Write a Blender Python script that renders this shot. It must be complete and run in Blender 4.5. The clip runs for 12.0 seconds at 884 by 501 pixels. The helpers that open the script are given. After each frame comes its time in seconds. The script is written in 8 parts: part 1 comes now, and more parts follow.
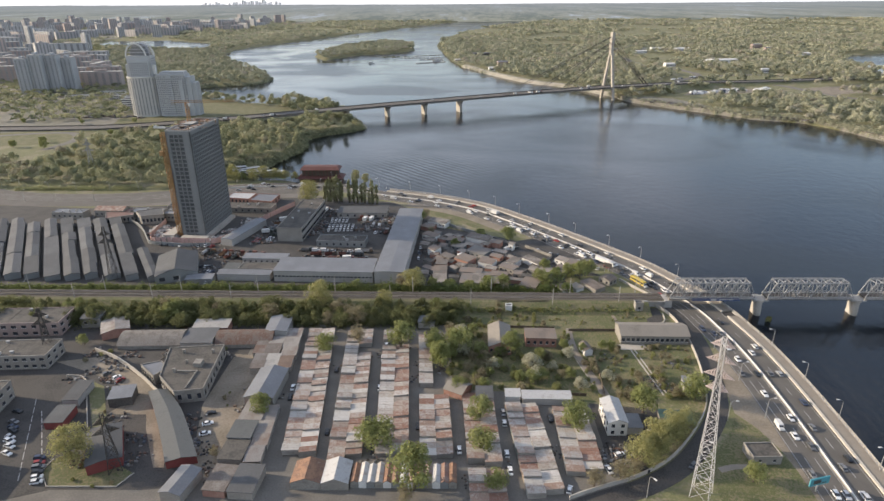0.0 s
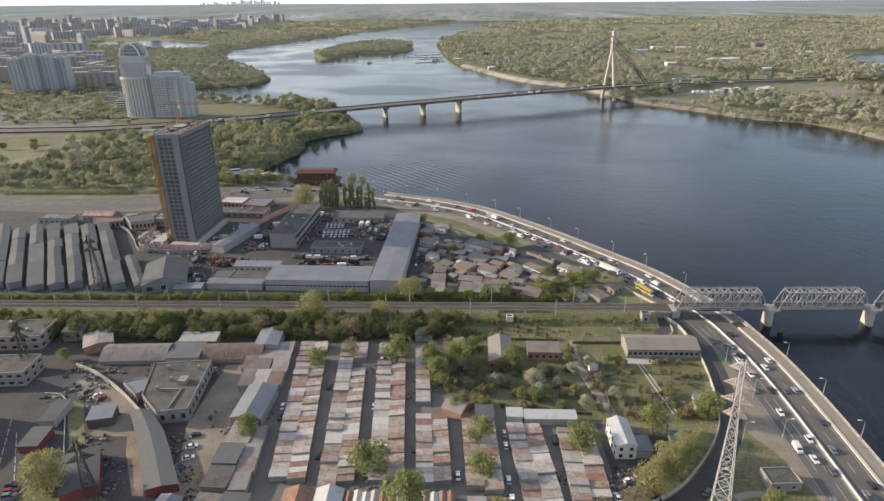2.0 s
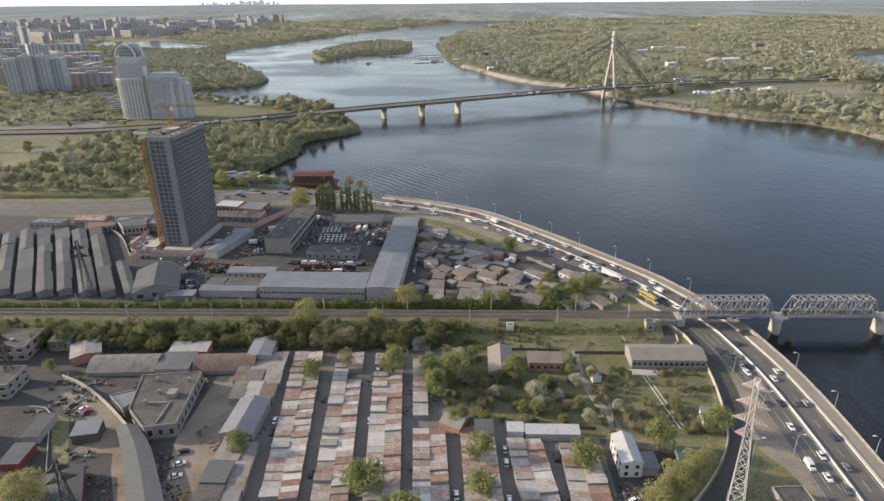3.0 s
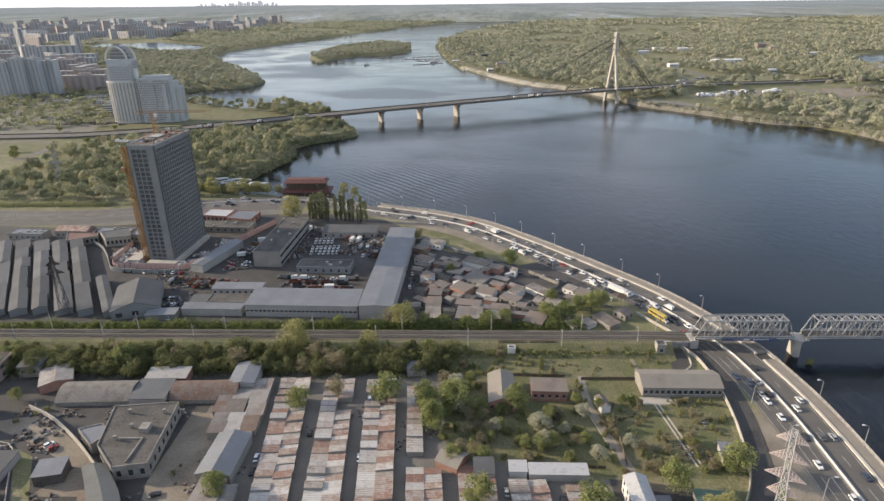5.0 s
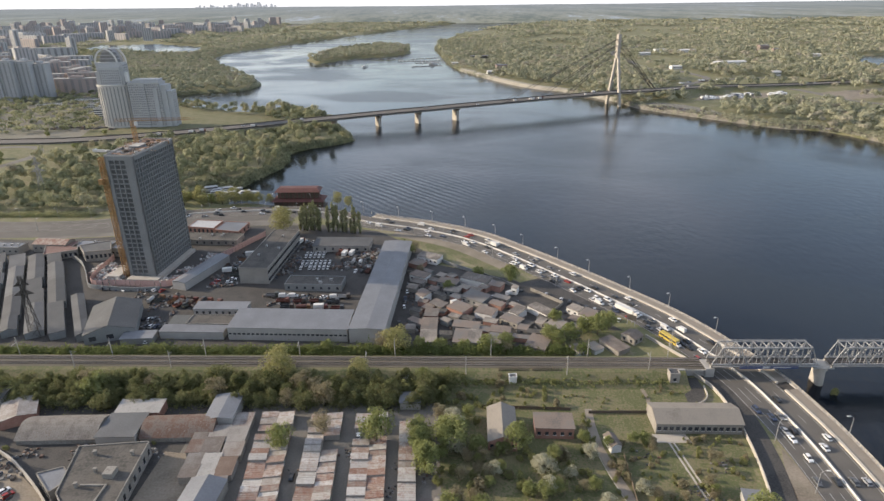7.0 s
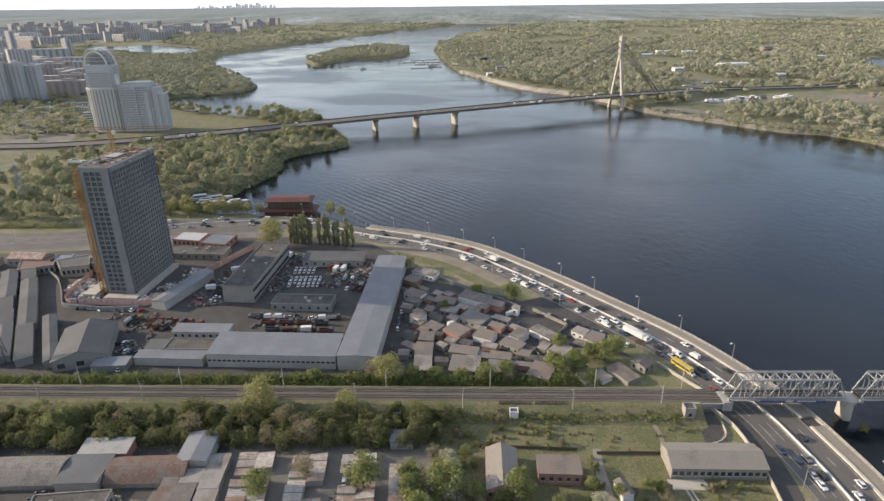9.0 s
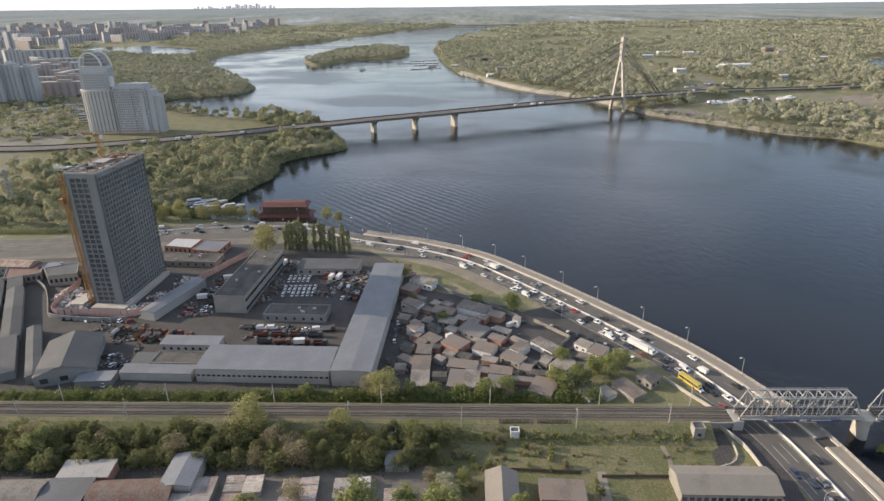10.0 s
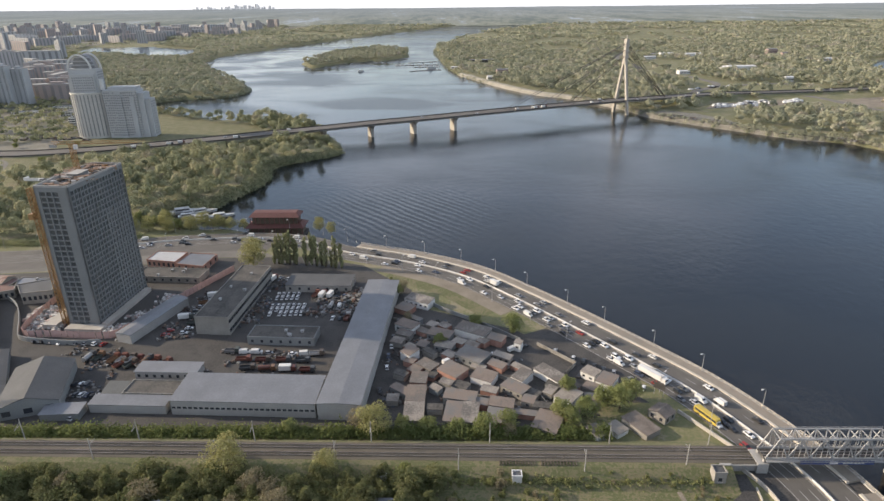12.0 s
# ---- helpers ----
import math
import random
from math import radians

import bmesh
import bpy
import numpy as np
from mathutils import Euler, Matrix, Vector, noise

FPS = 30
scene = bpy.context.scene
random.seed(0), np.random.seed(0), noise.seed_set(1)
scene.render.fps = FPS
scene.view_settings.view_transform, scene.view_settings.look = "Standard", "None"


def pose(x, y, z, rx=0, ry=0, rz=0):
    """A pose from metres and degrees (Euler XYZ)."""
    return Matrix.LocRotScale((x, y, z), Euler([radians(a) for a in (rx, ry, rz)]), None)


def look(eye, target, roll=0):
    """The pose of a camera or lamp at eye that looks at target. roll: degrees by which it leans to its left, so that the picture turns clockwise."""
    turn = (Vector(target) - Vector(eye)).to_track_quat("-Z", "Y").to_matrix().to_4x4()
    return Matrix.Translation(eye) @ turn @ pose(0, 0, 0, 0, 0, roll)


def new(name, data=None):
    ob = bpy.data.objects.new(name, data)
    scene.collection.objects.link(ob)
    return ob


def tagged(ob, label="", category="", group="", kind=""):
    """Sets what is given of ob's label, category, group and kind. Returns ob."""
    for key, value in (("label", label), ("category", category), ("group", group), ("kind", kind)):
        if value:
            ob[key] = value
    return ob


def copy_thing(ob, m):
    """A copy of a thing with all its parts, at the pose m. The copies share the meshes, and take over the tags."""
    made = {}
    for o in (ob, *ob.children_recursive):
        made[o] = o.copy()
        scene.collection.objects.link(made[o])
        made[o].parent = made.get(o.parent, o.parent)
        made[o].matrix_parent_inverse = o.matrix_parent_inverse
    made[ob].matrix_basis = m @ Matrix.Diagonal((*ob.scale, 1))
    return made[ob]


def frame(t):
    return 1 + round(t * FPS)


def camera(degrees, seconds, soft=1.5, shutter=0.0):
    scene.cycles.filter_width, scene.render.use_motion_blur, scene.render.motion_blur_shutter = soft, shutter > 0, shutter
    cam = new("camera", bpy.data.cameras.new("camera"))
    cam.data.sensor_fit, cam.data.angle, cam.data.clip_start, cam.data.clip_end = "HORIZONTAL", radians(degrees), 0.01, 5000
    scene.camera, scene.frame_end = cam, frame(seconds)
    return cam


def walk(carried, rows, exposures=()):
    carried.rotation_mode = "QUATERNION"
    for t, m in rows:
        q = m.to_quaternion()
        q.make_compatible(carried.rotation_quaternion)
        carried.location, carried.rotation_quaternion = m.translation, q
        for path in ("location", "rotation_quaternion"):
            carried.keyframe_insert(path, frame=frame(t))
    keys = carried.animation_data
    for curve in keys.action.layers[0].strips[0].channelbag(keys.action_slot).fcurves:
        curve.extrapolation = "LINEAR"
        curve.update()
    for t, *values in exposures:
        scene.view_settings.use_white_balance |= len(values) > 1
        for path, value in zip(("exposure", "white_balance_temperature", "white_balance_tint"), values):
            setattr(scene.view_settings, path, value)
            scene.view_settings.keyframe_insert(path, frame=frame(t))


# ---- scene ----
cam = camera(71.9, 12.0)
METRES, EYE, TILT, LEAN, TURN = 128.3, 160.0, 0.25, 0.0, 1.1
ROWS = [
    (0.0, 0.0, 0.0, 0.0, -0.16, -22.75, 0.38),
    (0.5, 0.0009, 0.0233, -0.0014, -0.17, -22.76, 0.39),
    (1.0, 0.0025, 0.0511, -0.0031, -0.19, -22.77, 0.42),
    (1.5, 0.005, 0.0815, -0.0043, -0.2, -22.79, 0.45),
    (2.0, 0.0077, 0.1154, -0.0066, -0.22, -22.81, 0.48),
    (2.5, 0.0109, 0.1517, -0.0081, -0.24, -22.81, 0.51),
    (3.0, 0.0141, 0.1904, -0.0101, -0.26, -22.79, 0.53),
    (5.0, 0.027, 0.3583, -0.0128, -0.3, -22.73, 0.6),
    (5.5, 0.0313, 0.4022, -0.0128, -0.3, -22.7, 0.63),
    (6.0, 0.0349, 0.4472, -0.0131, -0.31, -22.68, 0.63),
    (6.5, 0.0387, 0.493, -0.0132, -0.32, -22.66, 0.64),
    (7.0, 0.043, 0.5391, -0.0131, -0.32, -22.63, 0.64),
    (9.0, 0.0607, 0.7233, -0.0115, -0.3, -22.57, 0.62),
    (9.5, 0.0647, 0.7692, -0.011, -0.3, -22.55, 0.62),
    (10.0, 0.0687, 0.8156, -0.0116, -0.29, -22.53, 0.62),
    (10.5, 0.073, 0.8614, -0.0119, -0.27, -22.51, 0.62),
    (11.0, 0.0769, 0.9064, -0.0116, -0.27, -22.49, 0.61),
    (11.5, 0.08, 0.9519, -0.0108, -0.27, -22.49, 0.6),
    (12.0, 0.0837, 0.9961, -0.0115, -0.26, -22.47, 0.6),
]
walk(cam, [(t, pose(0, 0, EYE, TILT, LEAN, TURN) @ pose(METRES * x, METRES * y, METRES * z, 90 + pitch, roll, yaw)) for t, x, y, z, yaw, pitch, roll in ROWS], [(0.0, 0.77, 6400, 13), (12.0, 0.77, 6400, 13)])

# ---- world, sun ----
SUN_EL, SUN_AZ = 19.0, -80.0            # height over the horizon; clockwise from +y
world = bpy.data.worlds.new("sky")
scene.world = world
world.use_nodes = True
wn, wl = world.node_tree.nodes, world.node_tree.links
sky = wn.new("ShaderNodeTexSky")
sky.sky_type, sky.sun_disc = "NISHITA", False
sky.sun_elevation, sky.sun_rotation = radians(SUN_EL), radians(SUN_AZ % 360)
sky.air_density, sky.dust_density, sky.ozone_density = 1.0, 0.9, 1.2
wn["Background"].inputs["Strength"].default_value = 0.12
# thin broken cloud, the same all over the sky
wtc, wmap, wns, wrp, wmx = (wn.new(k) for k in ("ShaderNodeTexCoord", "ShaderNodeMapping", "ShaderNodeTexNoise", "ShaderNodeValToRGB", "ShaderNodeMixRGB"))
wmap.inputs["Scale"].default_value = (1.6, 1.6, 5.0)
wns.inputs["Scale"].default_value, wns.inputs["Detail"].default_value = 1.4, 5.0
wrp.color_ramp.elements[0].position, wrp.color_ramp.elements[1].position = 0.48, 0.68
wrp.color_ramp.elements[0].color, wrp.color_ramp.elements[1].color = (0.15, 0.15, 0.15, 1), (0.8, 0.8, 0.8, 1)
wmx.inputs[2].default_value = (7.2, 7.5, 8.1, 1)
wsep, wmr, whz = wn.new("ShaderNodeSeparateXYZ"), wn.new("ShaderNodeMapRange"), wn.new("ShaderNodeMixRGB")
wmr.inputs["From Min"].default_value, wmr.inputs["From Max"].default_value = 0.10, 0.0
wmr.inputs["To Max"].default_value = 0.85
whz.inputs[2].default_value = (5.9, 5.95, 6.05, 1)
wl.new(wtc.outputs["Generated"], wsep.inputs[0]); wl.new(wsep.outputs["Z"], wmr.inputs["Value"]); wl.new(wmr.outputs[0], whz.inputs[0])
wl.new(wmx.outputs[0], whz.inputs[1])
for a, b in ((wtc.outputs["Generated"], wmap.inputs[0]), (wmap.outputs[0], wns.inputs[0]), (wns.outputs[0], wrp.inputs[0]),
             (wrp.outputs[0], wmx.inputs[0]), (sky.outputs[0], wmx.inputs[1]), (whz.outputs[0], wn["Background"].inputs["Color"])):
    wl.new(a, b)
sun = new("sun", bpy.data.lights.new("sun", "SUN"))
sun.data.energy, sun.data.angle, sun.data.color = 4.0, radians(0.7), (1.0, 0.84, 0.62)
sa, se = radians(SUN_AZ), radians(SUN_EL)
sun.matrix_world = look((0, 0, 300), (-math.sin(sa) * math.cos(se), -math.cos(sa) * math.cos(se), 300 - math.sin(se)))

# ---- materials ----
def material(name, stops, scale=0.5, fine=6.0, rough=0.85, metal=0.0, bump=0.3, dist=0.05, per_object=0.0, island=0.0, space="Object", spec=0.4, steps=False):
    """Colour wanders between the stops by a coarse and a fine noise, or from object to object."""
    m = bpy.data.materials.new(name)
    m.use_nodes = True
    n, l = m.node_tree.nodes, m.node_tree.links
    p = n["Principled BSDF"]
    tc = n.new("ShaderNodeTexCoord")
    a, b = n.new("ShaderNodeTexNoise"), n.new("ShaderNodeTexNoise")
    a.inputs["Scale"].default_value, a.inputs["Detail"].default_value = scale, 3.0
    b.inputs["Scale"].default_value, b.inputs["Detail"].default_value = fine, 5.0
    if space == "World":
        geo = n.new("ShaderNodeNewGeometry")
        src = geo.outputs["Position"]
    else:
        src = tc.outputs[space]
    for t in (a, b):
        l.new(src, t.inputs["Vector"])
    mix = n.new("ShaderNodeMath")
    mix.operation = "MULTIPLY_ADD"
    mix.inputs[1].default_value = 0.45
    l.new(b.outputs["Fac"], mix.inputs[0])
    half = n.new("ShaderNodeMath")
    half.operation = "MULTIPLY"
    half.inputs[1].default_value = 0.55
    l.new(a.outputs["Fac"], half.inputs[0])
    l.new(half.outputs[0], mix.inputs[2])
    fac = mix.outputs[0]
    spread = n.new("ShaderNodeMapRange")
    spread.inputs["From Min"].default_value, spread.inputs["From Max"].default_value = 0.3, 0.7
    l.new(fac, spread.inputs["Value"])
    fac = spread.outputs[0]
    for weight, node, out in ((per_object, "ShaderNodeObjectInfo", "Random"), (island, "ShaderNodeNewGeometry", "Random Per Island")):
        if weight:
            r = n.new(node)
            k = n.new("ShaderNodeMix")
            k.inputs["Factor"].default_value = weight
            l.new(fac, k.inputs["A"])
            l.new(r.outputs[out], k.inputs["B"])
            fac = k.outputs["Result"]
    ramp = n.new("ShaderNodeValToRGB")
    e = ramp.color_ramp.elements
    while len(e) < len(stops):
        e.new(0.5)
    for i, c in enumerate(stops):
        e[i].position, e[i].color = i / (len(stops) - 1), (*c, 1)
    if steps:
        ramp.color_ramp.interpolation = "CONSTANT"
        for i in range(len(stops)):
            e[i].position = i / len(stops)
    l.new(fac, ramp.inputs[0])
    l.new(ramp.outputs[0], p.inputs["Base Color"])
    p.inputs["Roughness"].default_value, p.inputs["Metallic"].default_value = rough, metal
    p.inputs["Specular IOR Level"].default_value = spec
    if bump:
        bp = n.new("ShaderNodeBump")
        bp.inputs["Strength"].default_value, bp.inputs["Distance"].default_value = bump, dist
        l.new(b.outputs["Fac"], bp.inputs["Height"])
        l.new(bp.outputs[0], p.inputs["Normal"])
    return m


def ribbed(m, pitch=0.25, axis="X", strength=0.6):
    """Corrugation: a wave along one axis, laid over the bump of m."""
    n, l = m.node_tree.nodes, m.node_tree.links
    w, tc, bp = n.new("ShaderNodeTexWave"), n.new("ShaderNodeTexCoord"), n.new("ShaderNodeBump")
    w.bands_direction = axis
    w.inputs["Scale"].default_value = 0.314 / pitch
    bp.inputs["Strength"].default_value, bp.inputs["Distance"].default_value = strength, 0.06
    l.new(tc.outputs["Object"], w.inputs["Vector"])
    l.new(w.outputs["Fac"], bp.inputs["Height"])
    p = n["Principled BSDF"]
    if p.inputs["Normal"].links:
        l.new(p.inputs["Normal"].links[0].from_socket, bp.inputs["Normal"])
    l.new(bp.outputs[0], p.inputs["Normal"])
    return m


M = {}
M["ground"] = material("meadow_soil", [(0.20, 0.172, 0.112), (0.165, 0.154, 0.08), (0.125, 0.132, 0.058), (0.225, 0.192, 0.128), (0.15, 0.148, 0.07)], 0.05, 0.7, 0.95, bump=0.6, dist=0.3, space="World")
M["lawn"] = material("lawn", [(0.06, 0.072, 0.028), (0.105, 0.11, 0.045), (0.165, 0.143, 0.083), (0.08, 0.095, 0.034), (0.14, 0.125, 0.07), (0.09, 0.10, 0.04)], 0.075, 0.9, 0.95, bump=0.6, dist=0.2, space="World")
M["sand"] = material("sand", [(0.15, 0.142, 0.105), (0.29, 0.27, 0.23), (0.14, 0.14, 0.095)], 0.03, 0.8, 0.95, space="World")
M["dirt"] = material("packed_dirt", [(0.12, 0.10, 0.075), (0.20, 0.17, 0.13), (0.27, 0.23, 0.18)], 0.08, 1.2, 0.95, space="World")
M["city"] = material("city_ground", [(0.09, 0.10, 0.05), (0.16, 0.15, 0.12), (0.24, 0.22, 0.19)], 0.02, 0.3, 0.95, space="World")
M["asphalt"] = material("asphalt", [(0.083, 0.076, 0.067), (0.13, 0.119, 0.104)], 0.12, 4.0, 0.85, space="World", bump=0.15)
# worn tones, lowered further for the cloud shade over the west yards
M["old_asphalt"] = material("worn_asphalt", [(0.027, 0.0265, 0.0258), (0.045, 0.043, 0.041), (0.072, 0.067, 0.061), (0.037, 0.0355, 0.034), (0.096, 0.087, 0.076)], 0.07, 1.5, 0.9, space="World", bump=0.2)
M["lane"] = material("dusty_lane", [(0.105, 0.097, 0.086), (0.14, 0.13, 0.114), (0.19, 0.175, 0.152)], 0.09, 1.5, 0.92, space="World", bump=0.2)
# grey sheet of the works, cloud shade darkens its colour
M["dark_metal"] = ribbed(material("dull_grey_sheet", [(0.072, 0.075, 0.073), (0.105, 0.108, 0.104), (0.086, 0.088, 0.085)], 0.12, 1.2, 0.65, 0.1, bump=0.1), 0.6, "Y", 0.3)
M["old_wall"] = material("stained_plaster", [(0.12, 0.11, 0.095), (0.185, 0.172, 0.15), (0.255, 0.24, 0.214), (0.145, 0.132, 0.115)], 0.22, 1.4, 0.92)
# patched and rusty hangar sheets, both darkened for the same cloud shade
M["hangar_roof"] = ribbed(material("patched_hangar_sheet", [(0.085, 0.074, 0.064), (0.135, 0.12, 0.105), (0.19, 0.175, 0.157), (0.11, 0.082, 0.065)], 0.28, 1.6, 0.8), 0.9, "X", 0.5)
M["rusty_hangar_roof"] = ribbed(material("rusty_hangar_sheet", [(0.08, 0.056, 0.044), (0.145, 0.118, 0.10), (0.115, 0.062, 0.043), (0.175, 0.155, 0.137)], 0.3, 1.6, 0.8), 0.9, "X", 0.5)
M["kerb_stone"] = material("kerb_stone", [(0.40, 0.355, 0.285), (0.53, 0.48, 0.40), (0.34, 0.30, 0.245)], 0.12, 2.0, 0.88, space="World")
M["bank_dirt"] = material("rough_bank_soil", [(0.29, 0.27, 0.235), (0.10, 0.098, 0.07), (0.23, 0.21, 0.18), (0.085, 0.09, 0.055), (0.26, 0.245, 0.215)], 0.10, 1.0, 0.95, space="World")
M["boat_paint"] = material("weathered_boat_paint", [(0.36, 0.36, 0.36), (0.50, 0.50, 0.49), (0.28, 0.285, 0.29)], 0.4, 2.0, 0.45, bump=0)
M["brown_roof"] = material("brown_felt_roof", [(0.10, 0.082, 0.068), (0.15, 0.125, 0.105), (0.19, 0.165, 0.14)], 0.3, 1.8, 0.9)
M["footway"] = material("footway_slabs", [(0.20, 0.172, 0.138), (0.27, 0.235, 0.19)], 0.2, 2.5, 0.88, space="World")
M["tan_roof"] = ribbed(material("weathered_fibre_roof", [(0.155, 0.138, 0.118), (0.22, 0.198, 0.168), (0.185, 0.168, 0.145)], 0.15, 1.5, 0.85), 0.6, "X", 0.35)
M["concrete"] = material("concrete", [(0.27, 0.26, 0.24), (0.38, 0.365, 0.34)], 0.15, 2.5, 0.85)
M["pale_concrete"] = material("pale_concrete", [(0.32, 0.295, 0.255), (0.44, 0.405, 0.355)], 0.2, 2.5, 0.85)
M["grey_render"] = material("grey_facade", [(0.155, 0.16, 0.158), (0.23, 0.236, 0.23)], 0.06, 1.5, 0.8)
M["tower_glass"] = material("dusty_window", [(0.05, 0.055, 0.058), (0.10, 0.105, 0.108)], 0.3, 1.0, 0.3, bump=0, per_object=0.6)
M["white"] = material("white_paint", [(0.50, 0.49, 0.465), (0.66, 0.65, 0.62)], 0.3, 3.0, 0.7)
M["marking"] = material("road_paint", [(0.22, 0.215, 0.205), (0.45, 0.44, 0.42)], 0.3, 2.0, 0.7, space="World")
M["metal_roof"] = ribbed(material("grey_metal_roof", [(0.115, 0.119, 0.127), (0.158, 0.164, 0.175), (0.21, 0.218, 0.232)], 0.12, 1.2, 0.6, 0.1, bump=0.1, per_object=0.35), 1.0, "Y", 0.25)
# bitumen and slate tones hold some cloud shade of the western sheds
M["dark_roof"] = material("bitumen_roof", [(0.036, 0.035, 0.033), (0.064, 0.06, 0.054), (0.105, 0.096, 0.084), (0.052, 0.049, 0.045)], 0.14, 1.0, 0.9)
M["grey_roof"] = ribbed(material("slate_sheet_roof", [(0.055, 0.056, 0.057), (0.083, 0.085, 0.087), (0.128, 0.131, 0.134)], 0.12, 1.5, 0.85, per_object=0.5), 0.5, "X", 0.4)
M["shack_roof"] = ribbed(material("mixed_sheet_roof", [(0.085, 0.077, 0.068), (0.16, 0.138, 0.116), (0.27, 0.24, 0.205), (0.11, 0.10, 0.09), (0.19, 0.15, 0.122), (0.14, 0.137, 0.13), (0.22, 0.205, 0.185)], 0.15, 1.5, 0.85, per_object=0.65), 0.5, "X", 0.4)
M["rust_roof"] = ribbed(material("garage_roof", [(0.16, 0.075, 0.05), (0.40, 0.375, 0.335), (0.235, 0.13, 0.09), (0.43, 0.41, 0.375), (0.27, 0.24, 0.205), (0.20, 0.10, 0.07), (0.36, 0.325, 0.28), (0.50, 0.48, 0.445), (0.25, 0.165, 0.12), (0.38, 0.36, 0.335), (0.13, 0.095, 0.08)], 0.35, 1.9, 0.75, per_object=0.84), 0.4, "X", 0.5)
M["rust_sheet"] = ribbed(material("rust_brown_sheet", [(0.19, 0.10, 0.06), (0.27, 0.155, 0.095), (0.15, 0.085, 0.06), (0.33, 0.24, 0.17)], 0.4, 2.0, 0.8), 0.35, "Y", 0.5)
M["pale_sheet"] = ribbed(material("pale_zinc_sheet", [(0.33, 0.33, 0.325), (0.43, 0.425, 0.415), (0.27, 0.255, 0.235)], 0.4, 2.0, 0.6, 0.1), 0.35, "Y", 0.5)
M["old_rust"] = ribbed(material("old_rusty_sheet", [(0.10, 0.07, 0.055), (0.155, 0.11, 0.085), (0.25, 0.235, 0.215), (0.115, 0.095, 0.082), (0.20, 0.19, 0.18), (0.12, 0.075, 0.055), (0.32, 0.31, 0.29), (0.14, 0.13, 0.12)], 0.25, 1.8, 0.8, per_object=0.85), 0.5, "X", 0.4)
M["brick"] = material("brick_wall", [(0.20, 0.10, 0.075), (0.30, 0.165, 0.125), (0.36, 0.23, 0.18)], 0.3, 3.0, 0.9)
M["plaster"] = material("plaster_wall", [(0.17, 0.157, 0.137), (0.24, 0.223, 0.198), (0.32, 0.303, 0.274)], 0.16, 1.2, 0.9, per_object=0.3)
# pink plaster, its colour lowered with the cloud shade on the works
M["pink_plaster"] = material("pink_plaster", [(0.25, 0.19, 0.17), (0.33, 0.26, 0.235)], 0.12, 1.2, 0.9)
M["gate"] = material("painted_gate", [(0.08, 0.10, 0.12), (0.20, 0.14, 0.10), (0.25, 0.25, 0.24), (0.12, 0.17, 0.13)], 0.4, 3.0, 0.7, per_object=0.8)
M["steel"] = material("grey_steel", [(0.26, 0.255, 0.245), (0.38, 0.375, 0.36)], 0.2, 2.0, 0.6, 0.2)
M["dark_steel"] = material("dark_steel", [(0.05, 0.048, 0.045), (0.10, 0.09, 0.08)], 0.3, 2.0, 0.7, 0.3)
M["lattice_paint"] = material("pale_steel_paint", [(0.45, 0.43, 0.41), (0.58, 0.56, 0.54)], 0.2, 2.0, 0.6)
M["red_paint"] = material("faded_red_paint", [(0.42, 0.25, 0.21), (0.52, 0.36, 0.32)], 0.3, 2.0, 0.7)
M["arm_paint"] = material("faded_pink_paint", [(0.46, 0.37, 0.34), (0.56, 0.48, 0.45)], 0.3, 2.0, 0.7)
M["orange"] = material("crane_orange", [(0.24, 0.13, 0.05), (0.33, 0.19, 0.075)], 0.3, 2.0, 0.6)
M["red"] = material("dark_red_wall", [(0.15, 0.035, 0.032), (0.21, 0.055, 0.048)], 0.3, 2.0, 0.7)
M["glass"] = material("window_glass", [(0.02, 0.024, 0.03), (0.05, 0.055, 0.065)], 0.3, 1.0, 0.12, bump=0, per_object=0.5, spec=0.5)
M["tyre"] = material("rubber", [(0.015, 0.015, 0.015), (0.03, 0.03, 0.03)], 2, 9, 0.9, bump=0)
M["paint"] = material("car_paint", [(0.02, 0.022, 0.025), (0.62, 0.62, 0.61), (0.10, 0.105, 0.11), (0.70, 0.70, 0.69), (0.30, 0.31, 0.32), (0.26, 0.03, 0.025), (0.66, 0.66, 0.65), (0.035, 0.05, 0.09), (0.50, 0.50, 0.50), (0.03, 0.03, 0.032), (0.16, 0.165, 0.17), (0.68, 0.68, 0.67), (0.025, 0.03, 0.035)], 0.1, 1, 0.3, bump=0, per_object=1.0, steps=True)
M["bark"] = material("bark", [(0.07, 0.055, 0.04), (0.15, 0.12, 0.09)], 0.6, 5, 0.95)
M["ballast"] = material("track_ballast", [(0.07, 0.062, 0.046), (0.098, 0.086, 0.067), (0.13, 0.113, 0.09)], 0.06, 2.5, 0.95, space="World")
M["ballast_sleeper"] = material("weathered_sleeper", [(0.085, 0.074, 0.058), (0.115, 0.10, 0.08)], 0.2, 3, 0.95)
M["rail"] = material("worn_rail", [(0.24, 0.20, 0.175), (0.36, 0.32, 0.29)], 0.2, 3, 0.5, 0.3)
# brick greyed: the haze over the city is put into the colour
M["brick_block"] = material("apartment_brick", [(0.32, 0.265, 0.245), (0.36, 0.325, 0.31), (0.37, 0.365, 0.36), (0.42, 0.41, 0.40)], 0.02, 0.35, 0.85, per_object=0.8, bump=0)


